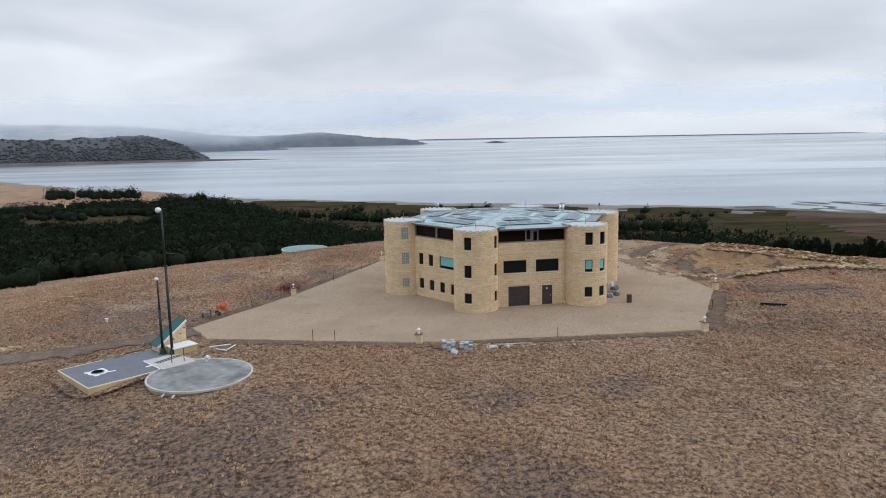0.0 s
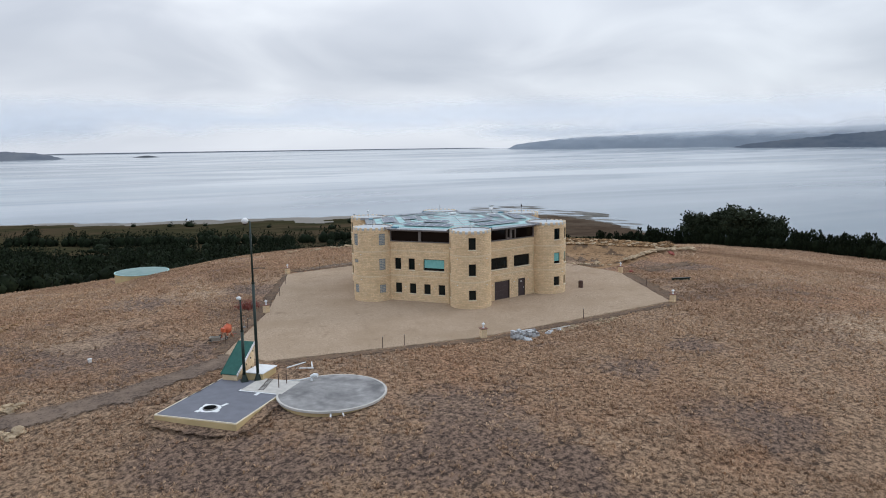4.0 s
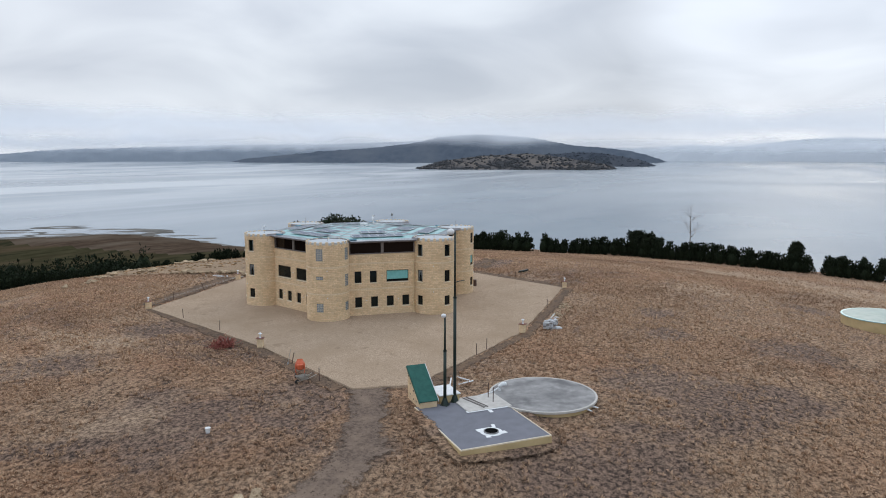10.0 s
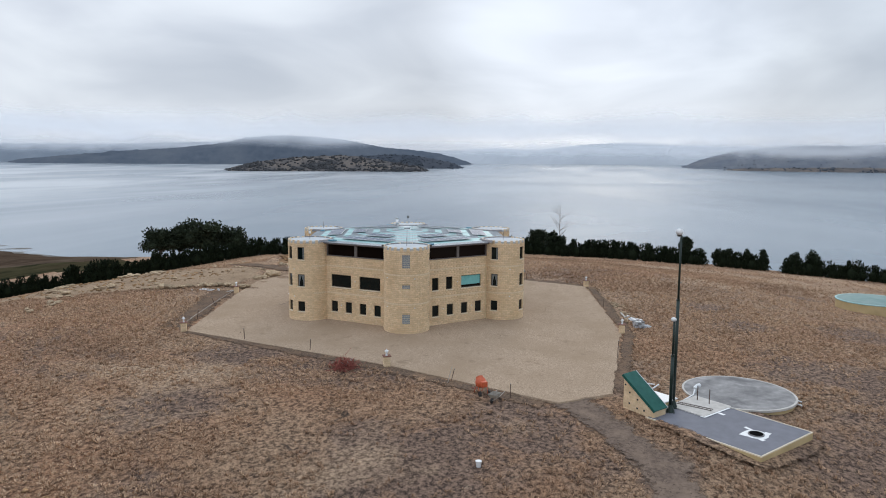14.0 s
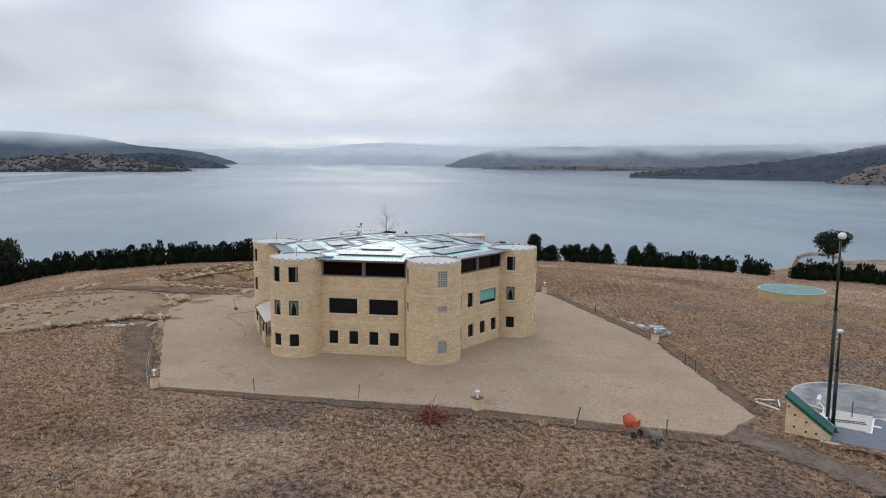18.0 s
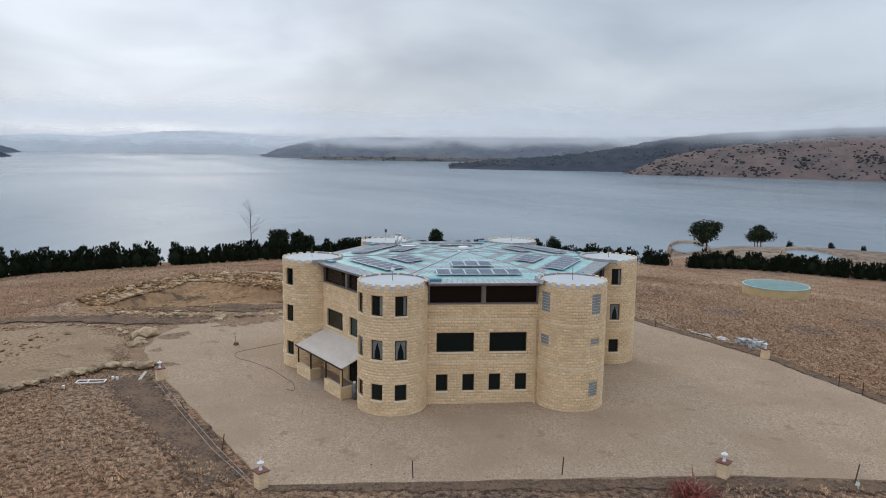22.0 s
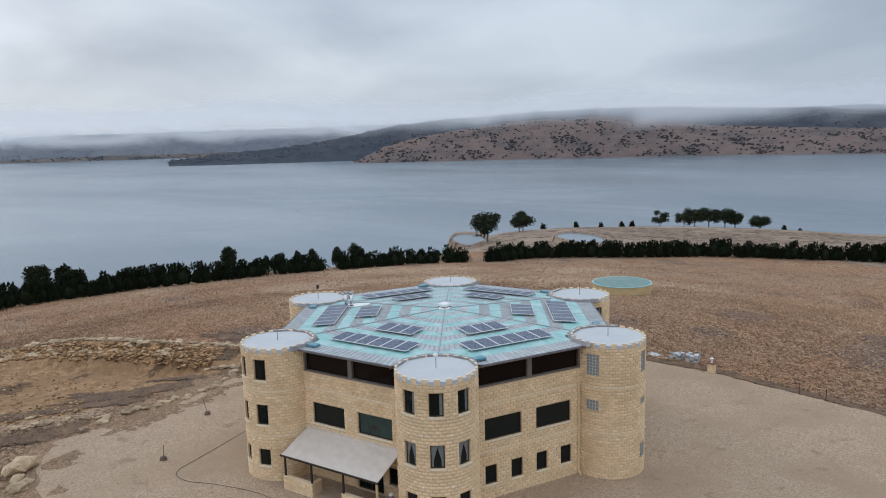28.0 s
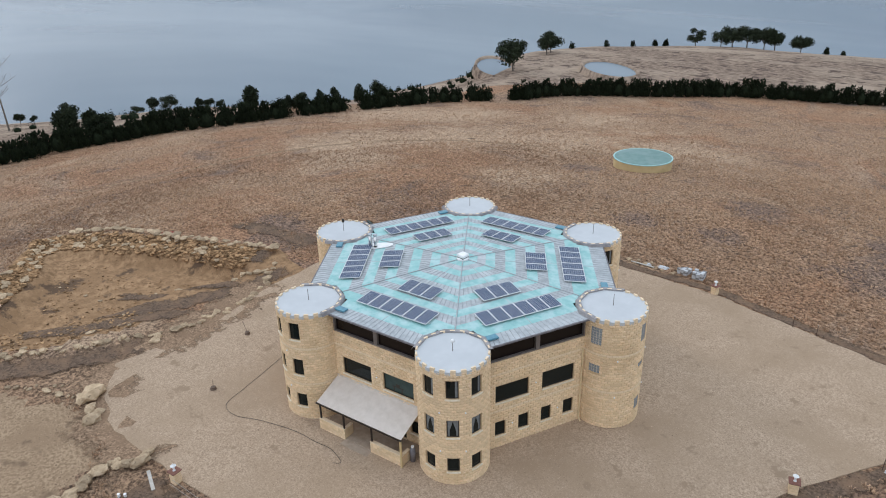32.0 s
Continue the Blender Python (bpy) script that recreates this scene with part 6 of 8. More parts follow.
# round tank with a concrete lid
rt_c = (-19.7, 55.6)
rtank = thing("round_water_tank", Matrix.Translation((*rt_c, 0)), "round sunken water tank with a stained concrete lid", "tank")
part("tank_wall", cyl_bm(4.10, 4.06, -2.2, -0.26, 64), M["tank"], rtank, "cream rendered tank wall")
part("lid", cyl_bm(4.17, 4.17, -0.27, -0.15, 64), M["concrete"], rtank, "stained grey concrete lid")
verts, faces = [], []
for i in range(64):
    ca, sa = math.cos(math.tau * i / 64), math.sin(math.tau * i / 64)
    for rr, zz in ((4.22, -0.30), (4.22, -0.135), (4.06, -0.135), (4.06, -0.30)):
        verts.append((rr * ca, rr * sa, zz))
for i in range(64):
    j = (i + 1) % 64
    for k in range(4):
        faces.append((i * 4 + k, j * 4 + k, j * 4 + (k + 1) % 4, i * 4 + (k + 1) % 4))
mesh_object("lid_rim", verts, faces, M["paleconcrete"], rtank, "pale worn rim of the lid")
vent = part("vent_pipe", tube_bm([(-0.6, 3.4, -0.2), (-0.6, 3.4, 0.2), (-0.45, 3.2, 0.34), (-0.2, 3.0, 0.3)], 0.15, 10), M["white"], rtank, "white bent vent pipe")
part("inlet_pipe", tube_bm([(-0.6, 3.4, 0.1), (-1.6, 3.7, -0.05), (-2.6, 4.6, -0.2)], 0.05, 8), M["white"], rtank)
for a in (250, 262):
    part("outlet_pipe", tube_bm([(4.1 * math.cos(radians(a)), 4.1 * math.sin(radians(a)), -0.4), (4.5 * math.cos(radians(a)), 4.5 * math.sin(radians(a)), -0.45), (4.5 * math.cos(radians(a)), 4.5 * math.sin(radians(a)), -1.2)], 0.07, 8), M["white"], rtank)
for dx, dy in ((-3.4, 2.9), (-2.6, 3.6)):
    part("steel_stub", cyl_bm(0.035, 0.035, -0.3, 1.0, 8, (dx, dy)), M["rust"], rtank)
for i, (x, y, a, l) in enumerate(((-20.4, 63.2, 20, 1.9), (-19.2, 62.6, 75, 1.4), (-20.0, 62.0, -30, 1.5))):
    pz = on_land(x, y, 0.12)
    pp = thing("pvc_pipe", Matrix.Translation(pz) @ Matrix.Rotation(radians(a), 4, "Z"), "length of white plastic pipe lying on soil", "pipe", "pipes by the tank")
    part("pipe_length", tube_bm([(-l / 2, 0, 0), (l / 2, 0, 0.03)], 0.06, 8), M["white"], pp)


# covered tanks out in the pasture
def steel_tank(x, y, top, r, label):
    t = thing("covered_water_tank", Matrix.Translation((x, y, top)), label, "water tank", "covered tanks on the hill")
    part("tank_wall", cyl_bm(r, r, -3.6, -0.06, 56), M["tank"], t, "cream painted tank wall")
    bm = bmesh.new()
    bmesh.ops.create_cone(bm, cap_ends=True, segments=56, radius1=r + 0.06, radius2=r * 0.1, depth=0.22, matrix=Matrix.Translation((0, 0, 0.05)))
    part("cover", bm, M["tanktop"], t, "faded teal cover")
    part("rim", cyl_bm(r + 0.09, r + 0.09, -0.16, -0.05, 56), M["teal"], t)
    return t


steel_tank(28.1, 26.3, -0.98, 4.5, "round cream water tank with a faded teal cover")
steel_tank(-27.2, 138.0, -2.4, 4.4, "round cream water tank with a pale teal cover")


# gate pillars with lanterns at the court's corners
def pillar(x, y, turn):
    z = float(land(x, y))
    p = thing("lamp_pillar", Matrix.Translation((x, y, z)) @ Matrix.Rotation(radians(turn), 4, "Z"), "sandstone pillar with a dark cap and white lantern", "pillar", "lamp pillars round the court")
    for j in range(5):
        part("pillar_block", box_bm((0.56, 0.56, 0.19), (0, 0, 0.0 + 0.2 * j), 0.02), M["block_piece"], p)
    part("pillar_core", box_bm((0.53, 0.53, 1.0), (0, 0, 0.38)), M["mortar"], p)
    part("cap", box_bm((0.72, 0.72, 0.07), (0, 0, 0.93), 0.015), M["brick"], p, "dark brown capping slab")
    lan = part("lantern_base", cyl_bm(0.11, 0.05, 0.96, 1.12, 10), M["white"], p)
    part("lantern_glass", cyl_bm(0.07, 0.11, 1.12, 1.36, 8), M["white"], lan)
    part("lantern_hood", cyl_bm(0.20, 0.03, 1.36, 1.48, 8), M["white"], lan)
    part("finial", cyl_bm(0.03, 0.01, 1.48, 1.56, 6), M["white"], lan)


for x, y, a in ((-9.3, 107.9, 20), (-18.0, 84.3, 24), (-2.0, 62.9, -8), (25.1, 65.4, 20), (32.9, 83.5, 30), (11.5, 111.7, 12)):
    pillar(x, y, a)


# star pickets and wire along the verge
def picket(x, y, lean, h=1.25):
    p = thing("fence_picket", Matrix.Translation(on_land(x, y, -0.1)) @ Matrix.Rotation(radians(lean), 4, "X"), "thin rusty steel picket standing in soil", "fence post", "pickets round the court")
    part("shaft", box_bm((0.05, 0.05, h), (0, 0, h / 2)), M["rust"], p)
    part("tip_cap", box_bm((0.055, 0.055, 0.06), (0, 0, h)), M["timber"], p)


for x, y, l in ((-21.4, 78.2, 14), (-24.5, 73.2, 0), (-14.4, 92.5, 4), (-11.6, 100.2, -3), (-12.0, 64.2, 0), (-9.9, 64.0, 2), (10.9, 63.9, 0), (3.0, 110.4, -25), (-4.0, 109.2, 8), (29.0, 74.0, 3)):
    picket(x, y, l)
wire = thing("wire_strand", Matrix.Identity(4), "slack fence wire lying along the verge", "wire")
for k, dz in enumerate((0.45, 0.25)):
    part("wire", tube_bm([on_land(11.3, 112.0 + 0.2 * k, dz), on_land(3.0, 110.7 + 0.2 * k, dz), on_land(-4.0, 109.5 + 0.2 * k, dz), on_land(-9.3, 108.4, dz)], 0.012, 5), M["timber"], wire)

# cement mixer, barrow and shovel
mx = thing("cement_mixer", Matrix.Translation(on_land(-23.9, 75.5)) @ Matrix.Rotation(radians(35), 4, "Z") @ Matrix.Scale(0.95, 4), "orange-red cement mixer standing on dry grass", "cement mixer")
bm = bmesh.new()
prof = [(0.12, -0.42), (0.40, -0.28), (0.46, 0.0), (0.42, 0.2), (0.28, 0.44), (0.30, 0.5)]
rings = []
mt = Matrix.Translation((0, 0, 0.95)) @ Matrix.Rotation(radians(35), 4, "Y")
for r, z in prof:
    rings.append([bm.verts.new(mt @ Vector((r * math.cos(math.tau * i / 16), r * math.sin(math.tau * i / 16), z))) for i in range(16)])
for a, b in zip(rings, rings[1:]):
    for i in range(16):
        bm.faces.new((a[i], a[(i + 1) % 16], b[(i + 1) % 16], b[i]))
bm.faces.new(rings[0][::-1])
part("drum", bm, M["orange"], mx, "orange-red steel drum", True)
part("motor_box", box_bm((0.4, 0.5, 0.45), (-0.5, 0, 0.95), 0.04), M["orange"], mx)
for s in (-1, 1):
    part("frame_leg", tube_bm([(-0.6, 0.35 * s, 0.02), (-0.1, 0.42 * s, 0.95), (0.5, 0.35 * s, 0.02)], 0.03, 6), M["orange"], mx)
    w = part("wheel", cyl_bm(0.22, 0.22, -0.05, 0.05, 16), M["hose"], mx)
    w.matrix_local = Matrix.Translation((-0.6, 0.42 * s, 0.22)) @ Matrix.Rotation(radians(90), 4, "X")
part("tow_bar", tube_bm([(0.4, 0, 0.3), (1.4, 0.1, 0.12)], 0.03, 6), M["redwood"], mx)
wb = thing("wheelbarrow", Matrix.Translation(on_land(-25.2, 74.3)) @ Matrix.Rotation(radians(-20), 4, "Z"), "old grey wheelbarrow tipped on dry grass", "wheelbarrow")
bm = bmesh.new()
lo = [bm.verts.new(p) for p in ((-0.35, -0.22, 0.3), (0.25, -0.22, 0.3), (0.25, 0.22, 0.3), (-0.35, 0.22, 0.3))]
hi = [bm.verts.new(p) for p in ((-0.6, -0.36, 0.62), (0.42, -0.36, 0.58), (0.42, 0.36, 0.58), (-0.6, 0.36, 0.62))]
bm.faces.new(lo)
for i in range(4):
    bm.faces.new((lo[i], hi[i], hi[(i + 1) % 4], lo[(i + 1) % 4]))
bmesh.ops.solidify(bm, geom=bm.faces[:], thickness=0.02)
part("tray", bm, M["timber"], wb, "dented grey steel tray")
w = part("wheel", cyl_bm(0.19, 0.19, -0.04, 0.04, 16), M["hose"], wb)
w.matrix_local = Matrix.Translation((-0.6, 0, 0.19)) @ Matrix.Rotation(radians(90), 4, "X")
for s in (-1, 1):
    part("handle", tube_bm([(-0.6, 0.05 * s, 0.2), (0.3, 0.25 * s, 0.3), (1.1, 0.32 * s, 0.5)], 0.025, 6), M["timber"], wb)
    part("leg", tube_bm([(0.3, 0.25 * s, 0.3), (0.35, 0.25 * s, 0.0)], 0.02, 6), M["rust"], wb)
sh = thing("shovel", Matrix.Translation(on_land(-21.7, 78.4, 0.0)) @ Matrix.Rotation(radians(14), 4, "X"), "long-handled shovel stuck upright in soil", "shovel")
part("handle", cyl_bm(0.02, 0.02, 0.25, 1.5, 8), M["timber"], sh)
part("blade", box_bm((0.24, 0.02, 0.32), (0, 0, 0.12), 0.008), M["alu"], sh)

# brush heap, a tangle of dead red-brown twigs
bh = thing("brush_heap", Matrix.Translation(on_land(-19.3, 87.7)), "heap of dull red dead brush on dry grass", "brush heap")
verts, faces = [], []
rg = random.Random(31)
for i in range(420):
    p = Vector((rg.gauss(0, 0.6), rg.gauss(0, 0.5), 0.02 + abs(rg.gauss(0, 0.3))))
    d = Vector((rg.uniform(-1, 1), rg.uniform(-1, 1), rg.uniform(-0.4, 0.9))).normalized() * rg.uniform(0.25, 0.8)
    s = d.cross(Vector((0, 0, 1))).normalized() * 0.045
    c = len(verts)
    verts += [p - s, p + s, p + d + s * 0.4, p + Vector((0, 0, 0.03)), p + d + Vector((0, 0, 0.02))]
    faces += [(c, c + 1, c + 2), (c, c + 2, c + 4, c + 3)]
tagged(mesh_object("twig_tangle", verts, faces, M["redwood"], bh), kind="stuff")
for i in range(9):
    part("stick", tube_bm([(rg.uniform(-0.6, 0.6), rg.uniform(-0.6, 0.6), 0.05), (rg.uniform(-0.7, 0.7), rg.uniform(-0.7, 0.7), rg.uniform(0.4, 1.0))], 0.02, 5), M["timber"] if i % 3 else M["redwood"], bh)


# builders' leavings along the southern verge
def crumpled(name, x, y, sx, sy, h, mat, label, cat, seed, group=""):
    m = Matrix.Translation(on_land(x, y, -0.05)) @ Matrix.Rotation(seed * 0.7, 4, "Z")
    t = thing(name, m, label, cat, group)
    bm = bmesh.new()
    bmesh.ops.create_icosphere(bm, subdivisions=3, radius=0.5)
    for v in bm.verts:
        k = 1 + 0.35 * noise.noise(v.co * 3.2 + Vector((seed, 0, 0))) + 0.2 * noise.noise(v.co * 8 + Vector((0, seed, 0)))
        v.co = Vector((v.co.x * sx * k, v.co.y * sy * k, max(v.co.z, -0.15) * 2 * h * k))
    part("sheet", bm, mat, t)
    return t


def pallet_stack(x, y, turn, n, label):
    t = thing("block_stack", Matrix.Translation(on_land(x, y)) @ Matrix.Rotation(radians(turn), 4, "Z"), label, "block stack", "builders' leavings")
    rg = random.Random(int(x * 10))
    for s in (-0.4, 0, 0.4):
        part("pallet_bearer", box_bm((1.1, 0.1, 0.1), (0, s, 0.05)), M["timber"], t)
    for j in range(n):
        for i in range(3):
            for k in range(3):
                if j == n - 1 and rg.random() < 0.35:
                    continue
                part("block", box_bm((0.36, 0.3, 0.17), (-0.39 + 0.39 * i + rg.uniform(-0.02, 0.02), -0.33 + 0.33 * k, 0.19 + 0.18 * j), 0.012), M["tarp"] if (i + j + k) % 3 else M["concrete"], t)
    return t


pallet_stack(0.7, 60.9, 8, 4, "pallet of pale blocks half wrapped in plastic")
pallet_stack(2.3, 60.9, -6, 3, "pallet of grey blocks beside the court")
crumpled("plastic_sheet", 1.2, 60.0, 1.2, 0.6, 0.3, M["tarp"], "crumpled white plastic sheet on dry grass", "plastic sheet", 3)
crumpled("plastic_sheet", 4.6, 61.2, 1.3, 0.7, 0.28, M["tarp"], "crumpled white plastic sheet on dry grass", "plastic sheet", 5)
crumpled("plastic_sheet", 6.0, 61.5, 0.8, 0.5, 0.2, M["tarp"], "scrap of white plastic sheet beside stones", "plastic sheet", 8)
rg = random.Random(77)
scrap = thing("stone_row", Matrix.Identity(4), "scattered pale stones and broken blocks along the verge", "stones")
for i in range(46):
    x = rg.uniform(2.0, 14.5)
    stone(x, 61.0 + (x + 2) * 0.08 + rg.uniform(-0.8, 0.7), rg.uniform(0.15, 0.5), rg, scrap)
plk = thing("plank", Matrix.Translation(on_land(6.5, 62.0, 0.08)) @ Matrix.Rotation(radians(6), 4, "Z"), "grey weathered plank on the soil verge", "plank", "planks")
part("board", box_bm((2.6, 0.2, 0.05), (0, 0, 0.03), 0.005), M["timber"], plk)
# bags stacked against the tower, the drum, the green beam
for i, (x, y, z, s) in enumerate(((19.6, 80.9, 0.25, 0.9), (20.4, 81.3, 0.25, 0.9), (19.9, 81.3, 0.75, 0.9), (20.2, 80.9, 1.1, 0.8), (19.8, 81.0, 1.5, 0.7), (19.4, 80.3, 0.25, 0.9))):
    crumpled("plastic_bag", x, y, s * 1.3, s, 0.36, M["tarp"] if i % 2 == 0 else M["membrane"], "bulging plastic bag in a heap by the tower", "plastic bag", 20 + i, "bags by the tower").location.z = z - 0.2
drum = thing("steel_drum", Matrix.Translation((21.0, 77.4, 0.05)), "rusty dark steel drum standing on gravel", "drum")
part("drum_body", cyl_bm(0.29, 0.29, 0.0, 0.88, 20), M["rust"], drum, smooth=False)
for z in (0.02, 0.3, 0.58, 0.86):
    part("hoop", cyl_bm(0.305, 0.305, z - 0.015, z + 0.015, 20), M["rust"], drum)
bm_ = thing("steel_beam", Matrix.Translation(on_land(36.0, 74.9, 0.18)) @ Matrix.Rotation(radians(-16), 4, "Z"), "dark green steel beam lying in the grass", "beam")
for z in (-0.14, 0.14):
    part("flange", box_bm((2.7, 0.3, 0.04), (0, 0, z)), M["pole"], bm_)
part("web", box_bm((2.7, 0.03, 0.26), (0, 0, 0)), M["pole"], bm_)
crumpled("red_bush", 34.6, 83.2, 1.0, 0.7, 0.35, M["redwood"], "low dull red shrub beside the pillar", "shrub", 41)
crumpled("red_bush", 52.5, 93.6, 2.4, 1.0, 0.4, M["redwood"], "low red flowering shrub behind the stone bank", "shrub", 42)
bk = thing("bucket", Matrix.Translation(on_land(-36.2, 74.4)), "white plastic bucket standing in dry grass", "bucket")
part("bucket_body", cyl_bm(0.14, 0.18, 0.02, 0.38, 16), M["white"], bk)
part("bucket_rim", cyl_bm(0.195, 0.195, 0.36, 0.39, 16), M["white"], bk)
# gas bottles by the veranda
for i, (u, w) in enumerate(((3.98, 1.5),)):
    p = CASTLE @ Flat(60 * 1.5 + ROT).at(u, 0.05, w)
    gb = thing("gas_bottle", Matrix.Translation(p), "tall grey gas bottle standing beside the veranda", "gas bottle", "gas bottles")
    part("bottle_body", cyl_bm(0.19, 0.19, 0.05, 1.05, 18), M["gutter"], gb, smooth=True)
    part("shoulder", cyl_bm(0.19, 0.08, 1.05, 1.18, 18), M["gutter"], gb)
    part("collar", cyl_bm(0.11, 0.11, 1.18, 1.3, 12), M["white"], gb)
    part("foot_ring", cyl_bm(0.17, 0.17, 0.0, 0.05, 18), M["frame"], gb)
# hose and cords over the gravel
hose = thing("garden_hose", Matrix.Identity(4), "black hose trailing over gravel from the house", "hose")
pts = [(19.2, 98.4), (18.0, 101.6), (17.4, 103.3), (16.6, 105.2), (14.9, 105.4), (13.0, 104.4), (10.2, 103.3), (8.0, 102.9), (6.6, 102.6), (5.0, 102.9), (5.4, 103.4)]
sm = []
for i in range(len(pts) - 1):
    p0, p1, p2, p3 = (Vector(pts[max(i - 1, 0)]), Vector(pts[i]), Vector(pts[i + 1]), Vector(pts[min(i + 2, len(pts) - 1)]))
    for k in range(8):
        t = k / 8
        q = 0.5 * ((2 * p1) + (p2 - p0) * t + (2 * p0 - 5 * p1 + 4 * p2 - p3) * t * t + (3 * p1 - p0 - 3 * p2 + p3) * t ** 3)
        sm.append((q.x, q.y, 0.085))
part("hose_line", tube_bm(sm, 0.014, 6), M["hose"], hose)
# two leaning marker stakes in tubs of concrete
for x, y, l in ((19.2, 104.9, -30), (24.7, 98.6, 8)):
    st = thing("marker_stake", Matrix.Translation((x, y, 0.06)), "thin stake set in a concrete foot on gravel", "stake", "marker stakes")
    part("foot", cyl_bm(0.26, 0.2, 0.0, 0.22, 10), M["track"], st)
    part("stake", tube_bm([(0, 0, 0.15), (math.sin(radians(l)) * 1.4, 0.2, 1.35)], 0.02, 6), M["rust"], st)

# ---- stone rows and the dug bank ----
def stone_row(line, n, lo, hi, spread, seed, label, up=0.0, flat=1.0):
    rg = random.Random(seed)
    t = thing("stone_row", Matrix.Identity(4), label, "stone row", "stone rows")
    seg = [math.dist(a, b) for a, b in zip(line, line[1:])]
    for i in range(n):
        d = (i + rg.uniform(-0.4, 0.4) + 0.5) / n * sum(seg)
        k = 0
        while k < len(seg) - 1 and d > seg[k]:
            d -= seg[k]
            k += 1
        f = min(1, max(0, d / seg[k]))
        x, y = line[k][0] + (line[k + 1][0] - line[k][0]) * f, line[k][1] + (line[k + 1][1] - line[k][1]) * f
        stone(x + rg.gauss(0, spread), y + rg.gauss(0, spread), rg.uniform(lo, hi) * rg.uniform(0.7, 1.2), rg, t, up, flat)
    return t


stone_row([(15.6, 111.8), (14.9, 113.0), (16.1, 113.9), (16.2, 115.3), (15.0, 117.4), (14.8, 118.8), (13.6, 120.4), (11.9, 125.0)], 30, 0.6, 1.15, 0.15, 51, "row of large pale field stones edging a bare pad", 0.12)
# flat slabs and broken stone along the brow of the bare pad
stone_row([(30.0, 150.0), (22.0, 146.0), (13.0, 139.0), (6.0, 133.5), (-2.0, 130.5)], 70, 0.3, 0.95, 0.9, 68, "scattered pale stones along the brow of the pad", 0.05, 0.7)
stone_row([(26.0, 138.0), (27.4, 134.9), (30.0, 133.0)], 16, 0.6, 1.5, 0.7, 69, "heap of flat pale slabs on bare ground", 0.1, 0.6)
stone_row([(13.0, 133.0), (15.0, 131.0)], 9, 0.5, 1.1, 0.5, 70, "small heap of pale stones on bare ground", 0.1, 0.7)
stone_row([(22.5, 113.0), (25.0, 112.9), (28.7, 113.8), (31.1, 115.6), (33.0, 118.0), (38.0, 128.5), (41.0, 135.0)], 60, 0.25, 0.6, 0.25, 52, "row of small pale field stones edging a path")
stone_row([(36.9, 115.8), (34.9, 112.7), (32.6, 108.7), (30.3, 104.7), (29.6, 101.5), (30.0, 96.9), (31.4, 93.1), (34.2, 90.6), (35.6, 88.6)], 70, 0.3, 0.85, 0.25, 53, "low row of pale field stones along the bench")
stone_row([(40.5, 98.0), (37.4, 93.8), (34.4, 90.8)], 22, 0.35, 0.8, 0.2, 54, "short row of pale stones on the bench", 0.05)
stone_row([(37.4, 87.5), (44.5, 91.2), (50.7, 93.8), (54.4, 95.1), (60.0, 97.0), (65.0, 100.6)], 64, 0.5, 1.1, 0.22, 55, "capping row of large pale stones on a bank", 0.26, 0.7)
stone_row([(50.0, 135.0), (58.0, 132.0), (64.0, 133.5)], 26, 0.5, 1.3, 0.8, 56, "heap of flat pale stones on bare ground", 0.1, 0.6)
stone_row([(-46.0, 67.2), (-43.3, 66.9), (-41.0, 65.9)], 30, 0.5, 1.0, 0.3, 57, "tumbled pale stones beside the track")
stone_row([(-46.0, 62.9), (-43.0, 61.6), (-40.8, 61.0)], 40, 0.45, 0.95, 0.3, 58, "tumbled pale stones beside the track")
stone_row([(63.0, 170.0), (66.0, 140.0), (60.0, 120.0)], 40, 0.4, 1.0, 1.2, 59, "scattered pale stones along the field edge")
big = thing("boulder", Matrix.Identity(4), "large pale boulder beside the gravel court", "boulder")
rg = random.Random(6)
ob = stone(25.2, 112.2, 2.3, rg, big, 0.1, 0.8, "boulder_stone")
for x, y, s in ((23.6, 112.9, 1.2), (22.2, 113.3, 1.3), (22.9, 112.6, 0.9)):
    stone(x, y, s, rg, big)


